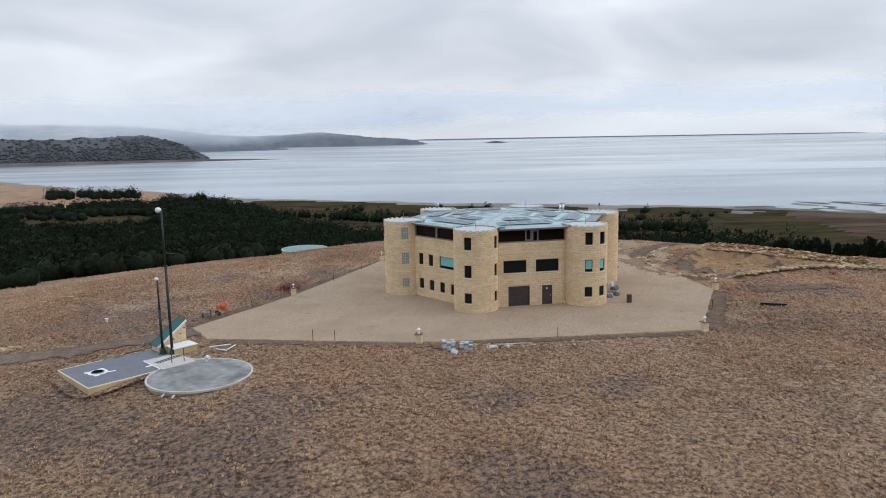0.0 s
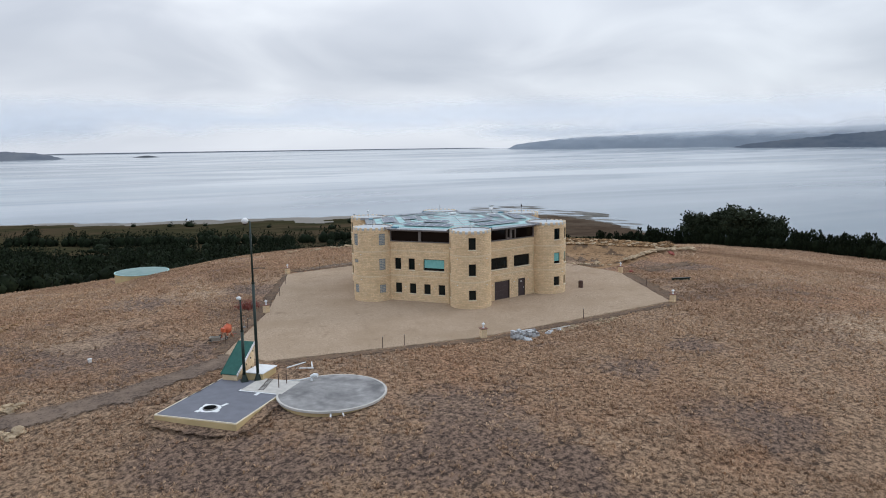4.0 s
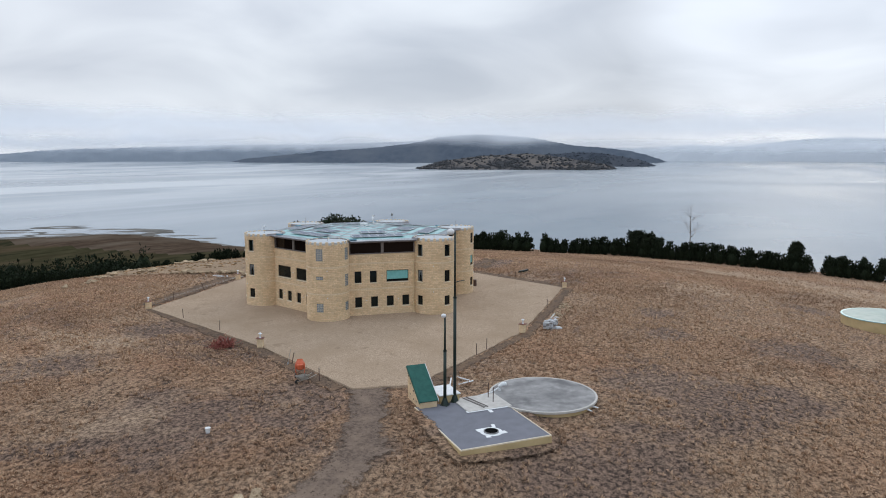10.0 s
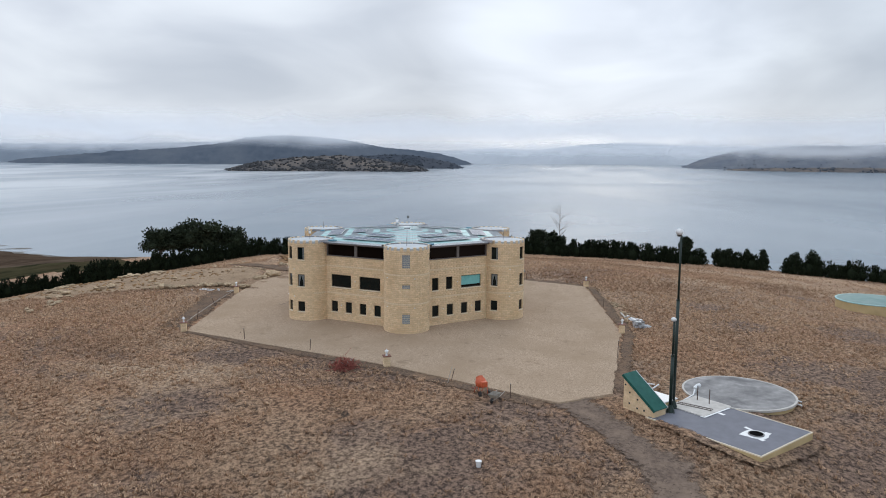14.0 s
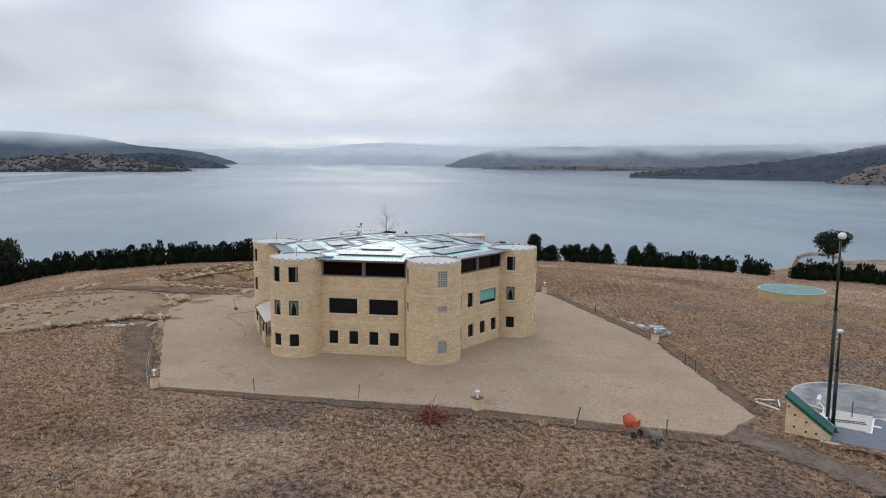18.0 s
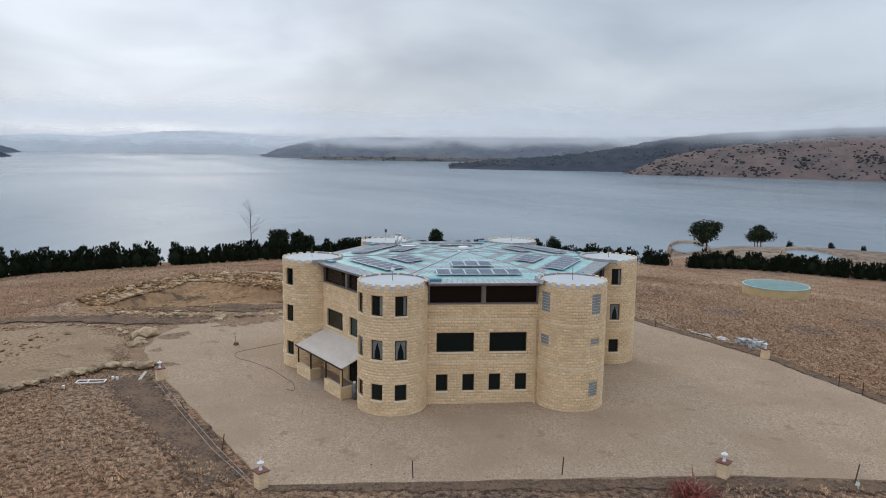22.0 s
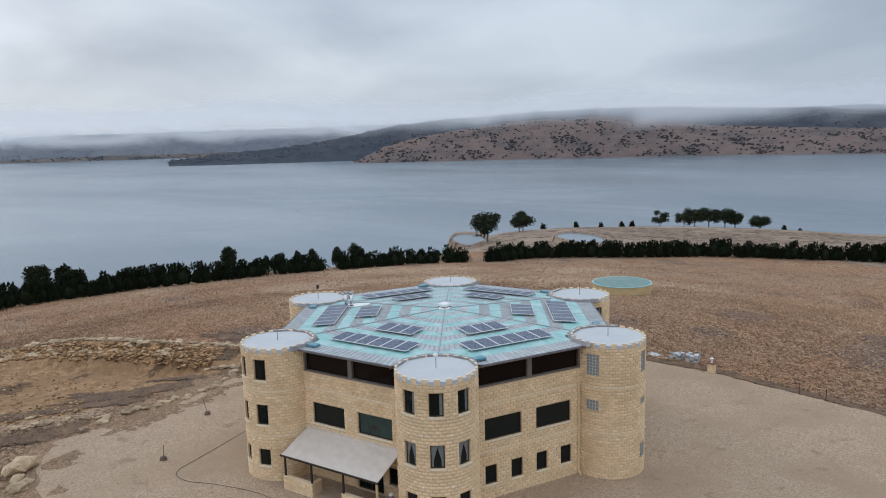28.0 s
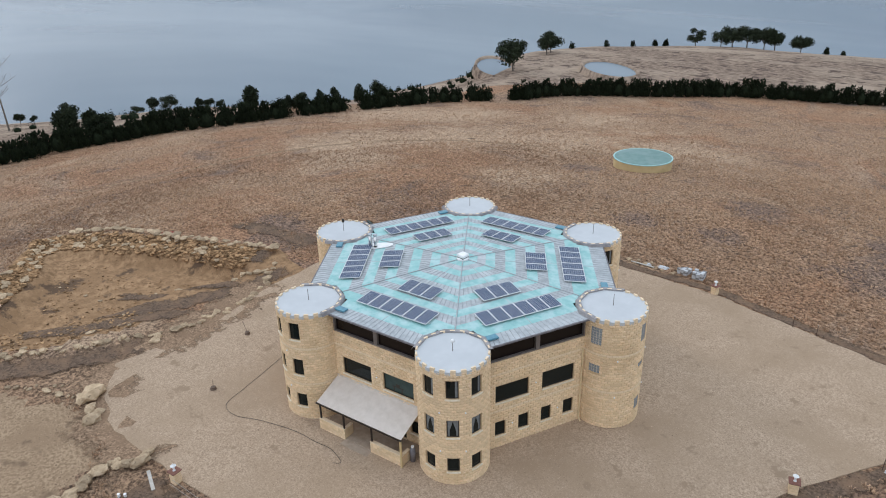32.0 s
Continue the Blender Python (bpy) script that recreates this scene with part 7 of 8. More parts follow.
def rubble(name, top, foot, n, lo, hi, seed, label, lift=0.35):
    """Broken stone lying on a slope between two lines, one mesh."""
    rg = np.random.RandomState(seed)
    base = []
    for me in ROCKS[:6]:
        bm = bmesh.new()
        bmesh.ops.create_icosphere(bm, subdivisions=1, radius=0.5)
        co = np.array([v.co[:] for v in bm.verts])
        fa = np.array([[v.index for v in f.verts] for f in bm.faces])
        bm.free()
        base.append((co * (1 + 0.25 * rg.uniform(-1, 1, (len(co), 1))), fa))
    ta, fa_ = np.array(top), np.array(foot)
    s = rg.uniform(0, len(ta) - 1.001, n)
    k = s.astype(int)
    f = (s - k)[:, None]
    a, b = ta[k] * (1 - f) + ta[k + 1] * f, fa_[k] * (1 - f) + fa_[k + 1] * f
    w = rg.uniform(0, 1, (n, 1))
    at = a * (1 - w) + b * w
    lift_ = land(at[:, 0], at[:, 1]) + lift * (1 - w[:, 0]) + 0.05
    size = rg.uniform(lo, hi, n) * rg.uniform(0.6, 1.1, n)
    ang, pick = rg.uniform(0, 6.3, n), rg.randint(6, size=n)
    form = np.stack([rg.uniform(1.1, 1.8, n), rg.uniform(0.7, 1.1, n), rg.uniform(0.32, 0.62, n)], -1) * size[:, None]
    q = np.array([base[i][0] for i in pick]) * form[:, None]
    c, s_ = np.cos(ang)[:, None], np.sin(ang)[:, None]
    verts = np.stack([q[..., 0] * c - q[..., 1] * s_ + at[:, :1], q[..., 0] * s_ + q[..., 1] * c + at[:, 1:], q[..., 2] + lift_[:, None]], -1)
    step = verts.shape[1]
    faces = np.array([base[i][1] for i in pick]) + (np.arange(n) * step)[:, None, None]
    t = thing(name, Matrix.Identity(4), label, "rubble bank", "rubble banks")
    tagged(mesh_object("rubble", verts.reshape(-1, 3).tolist(), faces.reshape(-1, 3).tolist(), M["rubble"], t), kind="stuff")
    # the largest stones stand out singly
    pick_ = random.Random(seed)
    for x, y in at[:44 if name == "rubble_bank" else 6]:
        stone(float(x), float(y), pick_.uniform(hi * 0.8, hi * 1.5), pick_, t, lift * 0.5, 0.75)
    return t


rubble("rubble_bank", [(39.0, 88.6), (44.5, 91.4), (52.0, 94.8), (60.0, 98.2), (64.6, 102.0), (63.2, 105.0)], [(38.0, 91.2), (43.4, 93.8), (50.5, 97.6), (57.0, 101.4), (60.4, 103.4), (59.8, 105.0)], 2100, 0.22, 0.66, 61, "loose ochre rubble bank round the diggings", 0.1)
rubble("rubble_bank", [(63.2, 105.2), (56.3, 109.2), (51.0, 115.3), (45.5, 119.0)], [(59.6, 105.4), (53.6, 107.8), (48.2, 113.0), (43.6, 115.8)], 2000, 0.22, 0.66, 66, "loose ochre rubble bank round the diggings", 0.1)
rubble("rubble_patch", [(-42.0, 100.0), (-44.0, 94.0), (-46.0, 89.0)], [(-52.0, 104.0), (-54.0, 97.0), (-54.0, 91.0)], 450, 0.15, 0.45, 62, "spread of loose ochre rubble in the grass", 0.0)
rubble("rubble_mound", [(58.0, 140.0), (66.0, 150.0), (70.0, 165.0)], [(52.0, 144.0), (60.0, 156.0), (66.0, 170.0)], 500, 0.3, 0.8, 63, "spread of loose ochre rubble at the field edge", 0.0)
rubble("rubble_bench", [(36.5, 104.0), (39.0, 110.0), (43.0, 116.0)], [(33.5, 105.0), (36.0, 112.0), (40.0, 118.0)], 260, 0.15, 0.4, 64, "loose stones over the scraped bench", 0.0)

rubble("rubble_pad", [(12.0, 128.0), (9.0, 138.0), (12.0, 148.0)], [(30.0, 118.0), (34.0, 130.0), (35.0, 147.0)], 420, 0.12, 0.55, 67, "stones scattered over a bare sandy pad", 0.0)
rubble("rubble_floor", [(40.0, 96.0), (48.0, 99.0), (57.0, 103.5)], [(38.5, 106.0), (42.0, 111.0), (48.0, 109.0)], 300, 0.10, 0.32, 65, "loose stones over the floor of the diggings", 0.0)

# window frame and planks lying by the stones
for x, y, a, l in ((12.8, 112.9, 20, 2.1),):
    t = thing("plank", Matrix.Translation(on_land(x, y, 0.05)) @ Matrix.Rotation(radians(a - 35), 4, "Z"), "pale grey plank lying on dark soil", "plank", "planks")
    part("board", box_bm((l, 0.24, 0.06), (0, 0, 0.03), 0.005), M["timber"], t)
wf = thing("window_frame_spare", Matrix.Translation(on_land(12.7, 116.5, 0.05)) @ Matrix.Rotation(radians(75), 4, "Z"), "white empty window frame lying on dark soil", "window frame")
for sx, sy, px, py in ((2.0, 0.09, 0, 0.33), (2.0, 0.09, 0, -0.33), (0.09, 0.6, 1.0, 0), (0.09, 0.6, -1.0, 0), (0.06, 0.58, 0.2, 0)):
    part("frame_bar", box_bm((sx, sy, 0.07), (px, py, 0.05), 0.006), M["white"], wf)
for x, y in ((12.9, 115.0), (12.6, 114.7), (11.9, 118.3)):
    t = thing("paint_tin", Matrix.Translation(on_land(x, y)), "small white tin standing on dark soil", "tin", "tins")
    part("tin_body", cyl_bm(0.1, 0.1, 0.0, 0.24, 12), M["white"], t)
    part("tin_lid", cyl_bm(0.105, 0.105, 0.23, 0.25, 12), M["alu"], t)

# ---- plants ----
def raw_mesh(name, verts, tris, mat):
    """A triangle mesh from arrays."""
    me = bpy.data.meshes.new(name)
    me.vertices.add(len(verts))
    me.vertices.foreach_set("co", np.asarray(verts, np.float32).ravel())
    n = len(tris)
    me.loops.add(n * 3)
    me.loops.foreach_set("vertex_index", np.asarray(tris, np.int32).ravel())
    me.polygons.add(n)
    me.polygons.foreach_set("loop_start", np.arange(0, n * 3, 3, dtype=np.int32))
    me.materials.append(mat)
    me.update(calc_edges=True)
    return me


def sprays(rg, pos, dirs, length, width):
    """Flat leaf sprays: a kite of two triangles at each place, along its direction."""
    n = len(pos)
    d = dirs / np.linalg.norm(dirs, axis=1, keepdims=True)
    r = rg.normal(size=(n, 3))
    s = np.cross(d, r)
    s /= np.linalg.norm(s, axis=1, keepdims=True) + 1e-9
    L, Wd = length[:, None], width[:, None]
    v = np.stack([pos, pos + d * L * 0.45 + s * Wd, pos + d * L, pos + d * L * 0.45 - s * Wd], 1).reshape(-1, 3)
    k = np.arange(n)[:, None] * 4
    t = np.concatenate([k + [0, 1, 2], k + [0, 2, 3]], 1).reshape(-1, 3)
    return v, t


def core_blob(centre, size, seed, sub=2):
    bm = bmesh.new()
    bmesh.ops.create_icosphere(bm, subdivisions=sub, radius=1.0)
    co = np.array([v.co[:] for v in bm.verts])
    tr = np.array([[v.index for v in f.verts] for f in bm.faces])
    bm.free()
    rg = np.random.RandomState(seed)
    co = co * (1 + 0.18 * rg.uniform(-1, 1, (len(co), 1)))
    return co * np.array(size) + np.array(centre), tr


def join_parts(parts):
    vs, ts, k = [], [], 0
    for v, t in parts:
        vs.append(v)
        ts.append(t + k)
        k += len(v)
    return np.concatenate(vs), np.concatenate(ts)


def cypress_crown(seed, n=800):
    """A wind-combed cypress about 5.5 m tall: several feathery leaders over a dense skirt."""
    rg = np.random.RandomState(seed)
    parts = [core_blob((0, 0, 1.9), (1.7, 1.7, 2.0), seed)]
    leaders = [(rg.uniform(-2.0, 2.0), rg.uniform(-2.0, 2.0), rg.uniform(3.2, 6.4), rg.uniform(0.9, 1.5)) for _ in range(8)]
    for lx, ly, top, rad in leaders:
        m = n // 8
        h = rg.uniform(0, 1, m) ** 0.8
        z = 0.15 + h * (top - 0.15)
        a = rg.uniform(0, 6.283, m)
        r = rad * (1.05 - h) ** 0.7 * rg.uniform(0.55, 1.1, m) + 0.1
        wind = 0.35 * h
        pos = np.stack([lx * (1 - 0.3 * h) + r * np.cos(a) + wind, ly * (1 - 0.3 * h) + r * np.sin(a), z], -1)
        d = np.stack([np.cos(a) * 0.6 + 0.35, np.sin(a) * 0.6, rg.uniform(0.5, 1.3, m)], -1)
        parts.append(sprays(rg, pos, d, rg.uniform(0.5, 1.1, m), rg.uniform(0.12, 0.26, m)))
    return join_parts(parts)


def bough(bm, a, b, r0, r1):
    mid = (Vector(a) + Vector(b)) / 2 + Vector((0.1, -0.08, 0.12)) * (Vector(b) - Vector(a)).length
    tube_bm([a, mid, b], r0, 6, bm, r1)


CYP = []
for i in range(7):
    v, t = cypress_crown(100 + i)
    CYP.append(raw_mesh("crown", v, t, M["needle"]))
bm = cyl_bm(0.22, 0.12, -0.4, 2.2, 8)
CYP_TRUNK = bpy.data.meshes.new("trunk")
bm.to_mesh(CYP_TRUNK)
bm.free()
CYP_TRUNK.materials.append(M["bark"])


def cypress(x, y, s, turn, kind, label, group):
    t = thing("cypress", Matrix.Translation(on_land(x, y, -0.1)) @ Matrix.Rotation(turn, 4, "Z") @ Matrix.Diagonal((s, s, s, 1)), label, "tree", group)
    for nm, me in (("trunk", CYP_TRUNK), ("crown", CYP[kind])):
        o = new(nm, me)
        o.parent = t


HEDGE = [(18, 232), (50, 228), (76, 214), (92, 199), (106, 187), (132, 160), (142, 125), (140, 92), (138, 56), (128.5, 30), (115.5, -8), (94, -42), (57.5, -72), (24, -86), (-24, -98)]
GAPS = [(104.6, -25.3, 2.6), (127.2, 26.0, 1.8), (122.2, 11.5, 1.5), (109.5, -17.5, 1.0), (140.7, 104.0, 1.2)]
rg = random.Random(21)
d = 0.0
for (ax, ay), (bx, by) in zip(HEDGE, HEDGE[1:]):
    ln = math.hypot(bx - ax, by - ay)
    while d < ln:
        x, y = ax + (bx - ax) * d / ln + rg.uniform(-0.6, 0.6), ay + (by - ay) * d / ln + rg.uniform(-0.6, 0.6)
        far = 0.70 if y > 198 else 0.92 if y > 100 else 0.78 if y > 30 else 0.74
        s = far * rg.uniform(0.78, 1.18)
        if not any(math.hypot(x - gx, y - gy) < gr for gx, gy, gr in GAPS):
            cypress(x, y, s, rg.uniform(-0.5, 0.5), rg.randrange(7), "dark wind-combed cypress in a long hedge", "cypress hedge")
        d += rg.uniform(1.6, 2.5) * s / 0.85
    d -= ln

# the plantation north-west of the hill: dense, nobody could count it
rgn = np.random.RandomState(8)
small = [cypress_crown(200 + i, 88) for i in range(4)]
bits = []
tries = 0
while len(bits) < 1750 and tries < 12000:
    tries += 1
    az, r = radians(rgn.uniform(56, 158)), math.sqrt(rgn.uniform(108 ** 2, 350 ** 2))
    x, y = CX + r * math.cos(az), CY + r * math.sin(az)
    dg = math.degrees(az)
    inner = float(np.interp(dg, [56, 60, 80, 100, 110, 125, 145, 158], [175, 165, 150, 146, 135, 114, 113, 118])) + 4 * math.sin(dg * 1.3)
    outer = float(np.interp(dg, [56, 64, 72, 80, 90, 100, 110, 125, 158], [190, 215, 232, 250, 278, 285, 300, 320, 345]))
    if r < inner or r > outer:
        continue
    if r > inner + 24 and float(wave(x, y, 55, 33)) > 0.17:
        continue
    v, t = small[rgn.randint(4)]
    s = rgn.uniform(0.9, 1.4)
    a = rgn.uniform(0, 6.3)
    q = v * s * np.array([1.3, 1.3, 1.0])
    bits.append((np.stack([q[:, 0] * math.cos(a) - q[:, 1] * math.sin(a) + x, q[:, 0] * math.sin(a) + q[:, 1] * math.cos(a) + y, q[:, 2] + float(land(x, y)) - 0.2], -1), t))
# shelter belts across the flats
for line, gap, lo, hi in (([(-75, 462), (5, 424), (46, 388), (96, 366), (138, 372)], 2.6, 0.9, 1.5), ([(62, 300), (88, 283), (107, 261), (121, 248)], 2.8, 1.2, 1.7)):
    for (ax, ay), (bx, by) in zip(line, line[1:]):
        for k in range(int(math.hypot(bx - ax, by - ay) / gap)):
            f = (k + rgn.uniform(0, 1)) * gap / math.hypot(bx - ax, by - ay)
            x, y = ax + (bx - ax) * f + rgn.normal(0, 2.0), ay + (by - ay) * f + rgn.normal(0, 2.0)
            v, t = small[rgn.randint(4)]
            bits.append((v * rgn.uniform(lo, hi) + np.array([x, y, float(land(x, y)) - 0.2]), t))
# the older stand beyond it, with a clearing, and a shelter row on the flats
thin = [cypress_crown(220 + i, 64) for i in range(4)]
az, r = rgn.uniform(104, 152, 4500), rgn.uniform(300, 700, 4500)
x, y = CX + r * np.cos(np.radians(az)), CY + r * np.sin(np.radians(az))
limit = np.interp(az, [104, 108, 112, 118, 124, 132, 152], [300, 380, 640, 570, 540, 520, 600]) + 25 * wave(x, y, 70, 41)
keep = (r < limit) & ~((az > 118.5) & (az < 129) & (r > 322) & (r < 440 + 20 * np.sin(az))) & (wave(x, y, 80, 43) < 0.34)
for x, y, z in np.stack([x, y, land(x, y)], -1)[keep][:1300]:
    v, t = thin[rgn.randint(4)]
    bits.append((v * rgn.uniform(1.0, 1.9) * np.array([1.2, 1.2, 0.9]) + np.array([x, y, z - 0.3]), t))
# clumps along the far shore
for i in range(70):
    az, r = radians(rgn.choice([117.2, 118.0, 119.4, 120.4, 122.0, 123.0]) + rgn.normal(0, 0.35)), 690 + rgn.uniform(0, 60)
    x, y = CX + r * math.cos(az), CY + r * math.sin(az)
    v, t = thin[rgn.randint(4)]
    bits.append((v * rgn.uniform(1.0, 2.2) + np.array([x, y, float(land(x, y)) - 0.3]), t))
for i in range(80):
    f = rgn.uniform(0, 1)
    x, y = np.interp(f, [0, 0.35, 0.75, 1], [-165, -125, -30, 30]) + rgn.normal(0, 3), np.interp(f, [0, 0.35, 0.75, 1], [560, 500, 446, 432]) + rgn.normal(0, 5)
    v, t = thin[rgn.randint(4)]
    bits.append((v * rgn.uniform(0.7, 1.3) + np.array([x, y, float(land(x, y)) - 0.3]), t))
v, t = join_parts(bits)
woods = new("plantation", raw_mesh("plantation", v, t, M["needle"]))
tagged(woods, "dense dark plantation below the hill", "woods", kind="stuff")
# scattered bushes on the flats and along the shore
bits = []
for i in range(230):
    az, r = radians(rgn.uniform(62, 150)), rgn.uniform(250, 480)
    x, y = CX + r * math.cos(az), CY + r * math.sin(az)
    if float(wave(x, y, 90, 35)) < 0.12:
        continue
    v, t = small[rgn.randint(4)]
    s = rgn.uniform(0.5, 1.3)
    bits.append((v * s * np.array([1.4, 1.4, 0.8]) + np.array([x, y, float(land(x, y)) - 0.2]), t))
for i in range(70):
    f = rgn.uniform(0, 1)
    az, r = radians(-5 - 45 * f), rgn.uniform(205, 262)
    x, y = CX + r * math.cos(az), CY + r * math.sin(az)
    v, t = small[rgn.randint(4)]
    s = rgn.uniform(0.25, 0.7)
    bits.append((v * s * np.array([1.3, 1.3, 0.8]) + np.array([x, y, float(land(x, y)) - 0.2]), t))
v, t = join_parts(bits)
tagged(new("shore_scrub", raw_mesh("shore_scrub", v, t, M["needle"])), "dark scrub scattered along the shore", "scrub", kind="stuff")


def gum(x, y, h, spread, seed, label, clumps=12, bare=0.28, group="gum trees"):
    """An open-crowned eucalypt: forked trunk, limbs, leaf clumps with gaps between."""
    rg = np.random.RandomState(seed)
    t = thing("gum_tree", Matrix.Translation(on_land(x, y, -0.2)), label, "tree", group)
    bm = bmesh.new()
    fork = h * bare
    tube_bm([(0, 0, 0), (0.1, 0.05, fork * 0.5), (0.0, 0.1, fork)], h * 0.028, 8, bm, h * 0.02)
    parts = []
    for k in range(clumps):
        a = 6.283 * k / clumps + rg.uniform(-0.4, 0.4)
        q = rg.uniform(0.25, 1.0)
        c = np.array([math.cos(a) * spread * q * 0.8, math.sin(a) * spread * q * 0.8, h * (bare + 0.10 + (0.90 - bare - 0.10) * rg.uniform(0.0, 1.0) * (1.1 - 0.45 * q))])
        bough(bm, (0, 0.1, fork * rg.uniform(0.75, 1.0)), tuple(c), h * 0.014, h * 0.004)
        m = 170
        u = rg.normal(size=(m, 3))
        u /= np.linalg.norm(u, axis=1, keepdims=True)
        size = np.array([spread * 0.40, spread * 0.40, h * 0.15]) * rg.uniform(0.8, 1.25)
        pos = c + u * size * rg.uniform(0.45, 1.05, (m, 1))
        parts.append(sprays(rg, pos, u + rg.normal(size=(m, 3)) * 0.6, rg.uniform(0.035, 0.075, m) * h + 0.15, rg.uniform(0.012, 0.022, m) * h + 0.05))
        parts.append(core_blob(c, size * 0.62, seed + k, 1))
    part("trunk", bm, M["bark"], t, "pale grey forked trunk")
    v, f = join_parts(parts)
    o = new("crown", raw_mesh("crown", v, f, M["leaf"]))
    o.parent = t
    return t


GUMS = [  # x, y, height, spread
    (228, 230, -7.4 - float(land(228, 230)), 10.5), (217, 243, 15.5, 8), (236, 218, 16.0, 7.5), (224, 238, 15, 8),
    (132, -64, 11.0, 5.2), (160, -121, 10, 4.5), (155, -112, 8, 4), (166, -126, 7, 3.5),
    (136, -200, 8.5, 4.5), (125, -203, 8, 4), (121, -206, 10.5, 5.5), (115, -208, 10.5, 6), (108, -210, 10, 5), (104, -212, 10.5, 3.8), (94, -216, 9, 5.5),
    (147.6, 74.3, 9.2, 2.6), (143.6, 70.2, 9.3, 1.5), (143.4, 67.7, 6.8, 1.9), (139.7, 31.4, 8.8, 1.8), (131.9, 21.5, 6.2, 2.0), (130.2, 16.4, 5.8, 1.3), (128.9, 12.5, 5.8, 1.8), (129.2, 4.4, 6.0, 1.7), (124.9, 0.9, 7.0, 2.0), (134.7, 23.4, 5.4, 1.4),
    (284.7, 51.9, 5.0, 2.2), (280.4, 48.2, 3.6, 1.4), (265.8, 38.8, 8.0, 4.2), (256, 17, 3.6, 2.4), (255.5, 10.7, 7.0, 2.6), (253.8, 4.4, 6.5, 3.8), (250, -6, 5.0, 1.9), (251.5, -11, 5.0, 2.3), (249, -14.4, 3.6, 2.0),
]
for i, (x, y, h, s) in enumerate(GUMS):
    gum(x, y, h, s, 300 + i, "open-crowned dark olive gum tree on the slope" if h > 8.6 else "small dark gum tree near the shore", 26 if h > 14.9 else 13 if h > 8.6 else 8)
# low shrubs on the point's skyline
for i, (x, y, s) in enumerate(((162, -165, 0.5), (156, -178, 0.45), (150, -188, 0.55), (147, -192, 0.6), (84, -219, 0.6), (78, -221, 0.4), (170, -150, 0.5))):
    cypress(x, y, s, i, i % 7, "small dark shrub on the grassy point", "shrubs on the point")

# the dead tree beyond the hedge
dt = thing("dead_tree", Matrix.Translation(on_land(238, 66.6, -0.2)), "bare grey dead tree standing beyond the hedge", "tree")
bm = bmesh.new()
rgd = random.Random(9)
H_ = -2.5 - float(land(238, 66.6))
tube_bm([(0, 0, 0), (0.2, 0.1, H_ * 0.4), (0.0, 0.3, H_ * 0.75), (0.5, 0.2, H_)], 0.32, 7, bm, 0.05)
part("trunk", bm, M["bark"], dt, "bare grey trunk")
for i in range(13):
    z = H_ * rgd.uniform(0.45, 0.92)
    a = rgd.uniform(0, 6.3)
    l = H_ * rgd.uniform(0.14, 0.3)
    e = Vector((math.cos(a) * l, math.sin(a) * l, z + l * rgd.uniform(0.5, 1.0)))
    bm = tube_bm([(0, 0.2, z), (e.x * 0.5, e.y * 0.5, (z + e.z) / 2 - 0.2), tuple(e)], 0.10, 5, None, 0.02)
    for j in range(3):
        q = Vector((0, 0.2, z)).lerp(e, rgd.uniform(0.4, 0.9))
        tube_bm([tuple(q), tuple(q + Vector((rgd.uniform(-1, 1), rgd.uniform(-1, 1), rgd.uniform(0.3, 1.2))) * l * 0.35)], 0.04, 4, bm, 0.012)
    part("branch", bm, M["bark"], dt)

# ponds and their banks on the point
for name, x, y, a, b, tr in (("water_pond", 103, -78, 14, 7, -36), ("water_dam", 145, -69, 17, 6, -42)):
    z = float(land(x, y)) + 1.3
    verts, faces = [], []
    for i in range(40):
        an = math.tau * i / 40
        for k, (q, dz) in enumerate(((0.0, 0), (1.0, 0), (1.04, 0.5), (1.14, 0.7), (1.32, -2.6))):
            px, py = math.cos(an) * a * q, math.sin(an) * b * q
            c, s = math.cos(radians(tr)), math.sin(radians(tr))
            verts.append((x + px * c - py * s, y + px * s + py * c, z + dz * (1 if k < 4 else 1)))
    fw, fb = [], []
    for i in range(40):
        j = (i + 1) % 40
        fw.append((i * 5, i * 5 + 1, j * 5 + 1))
        for k in (1, 2, 3):
            fb.append((i * 5 + k, i * 5 + k + 1, j * 5 + k + 1, j * 5 + k))
    tagged(mesh_object(name, verts, fw, M["water"]), "small farm pond reflecting the cloud", "pond", kind="structure")
    tagged(mesh_object(name + "_bank", verts, fb, M["poor"], smooth=True), "low grassed bank round a pond", "bank", kind="structure")


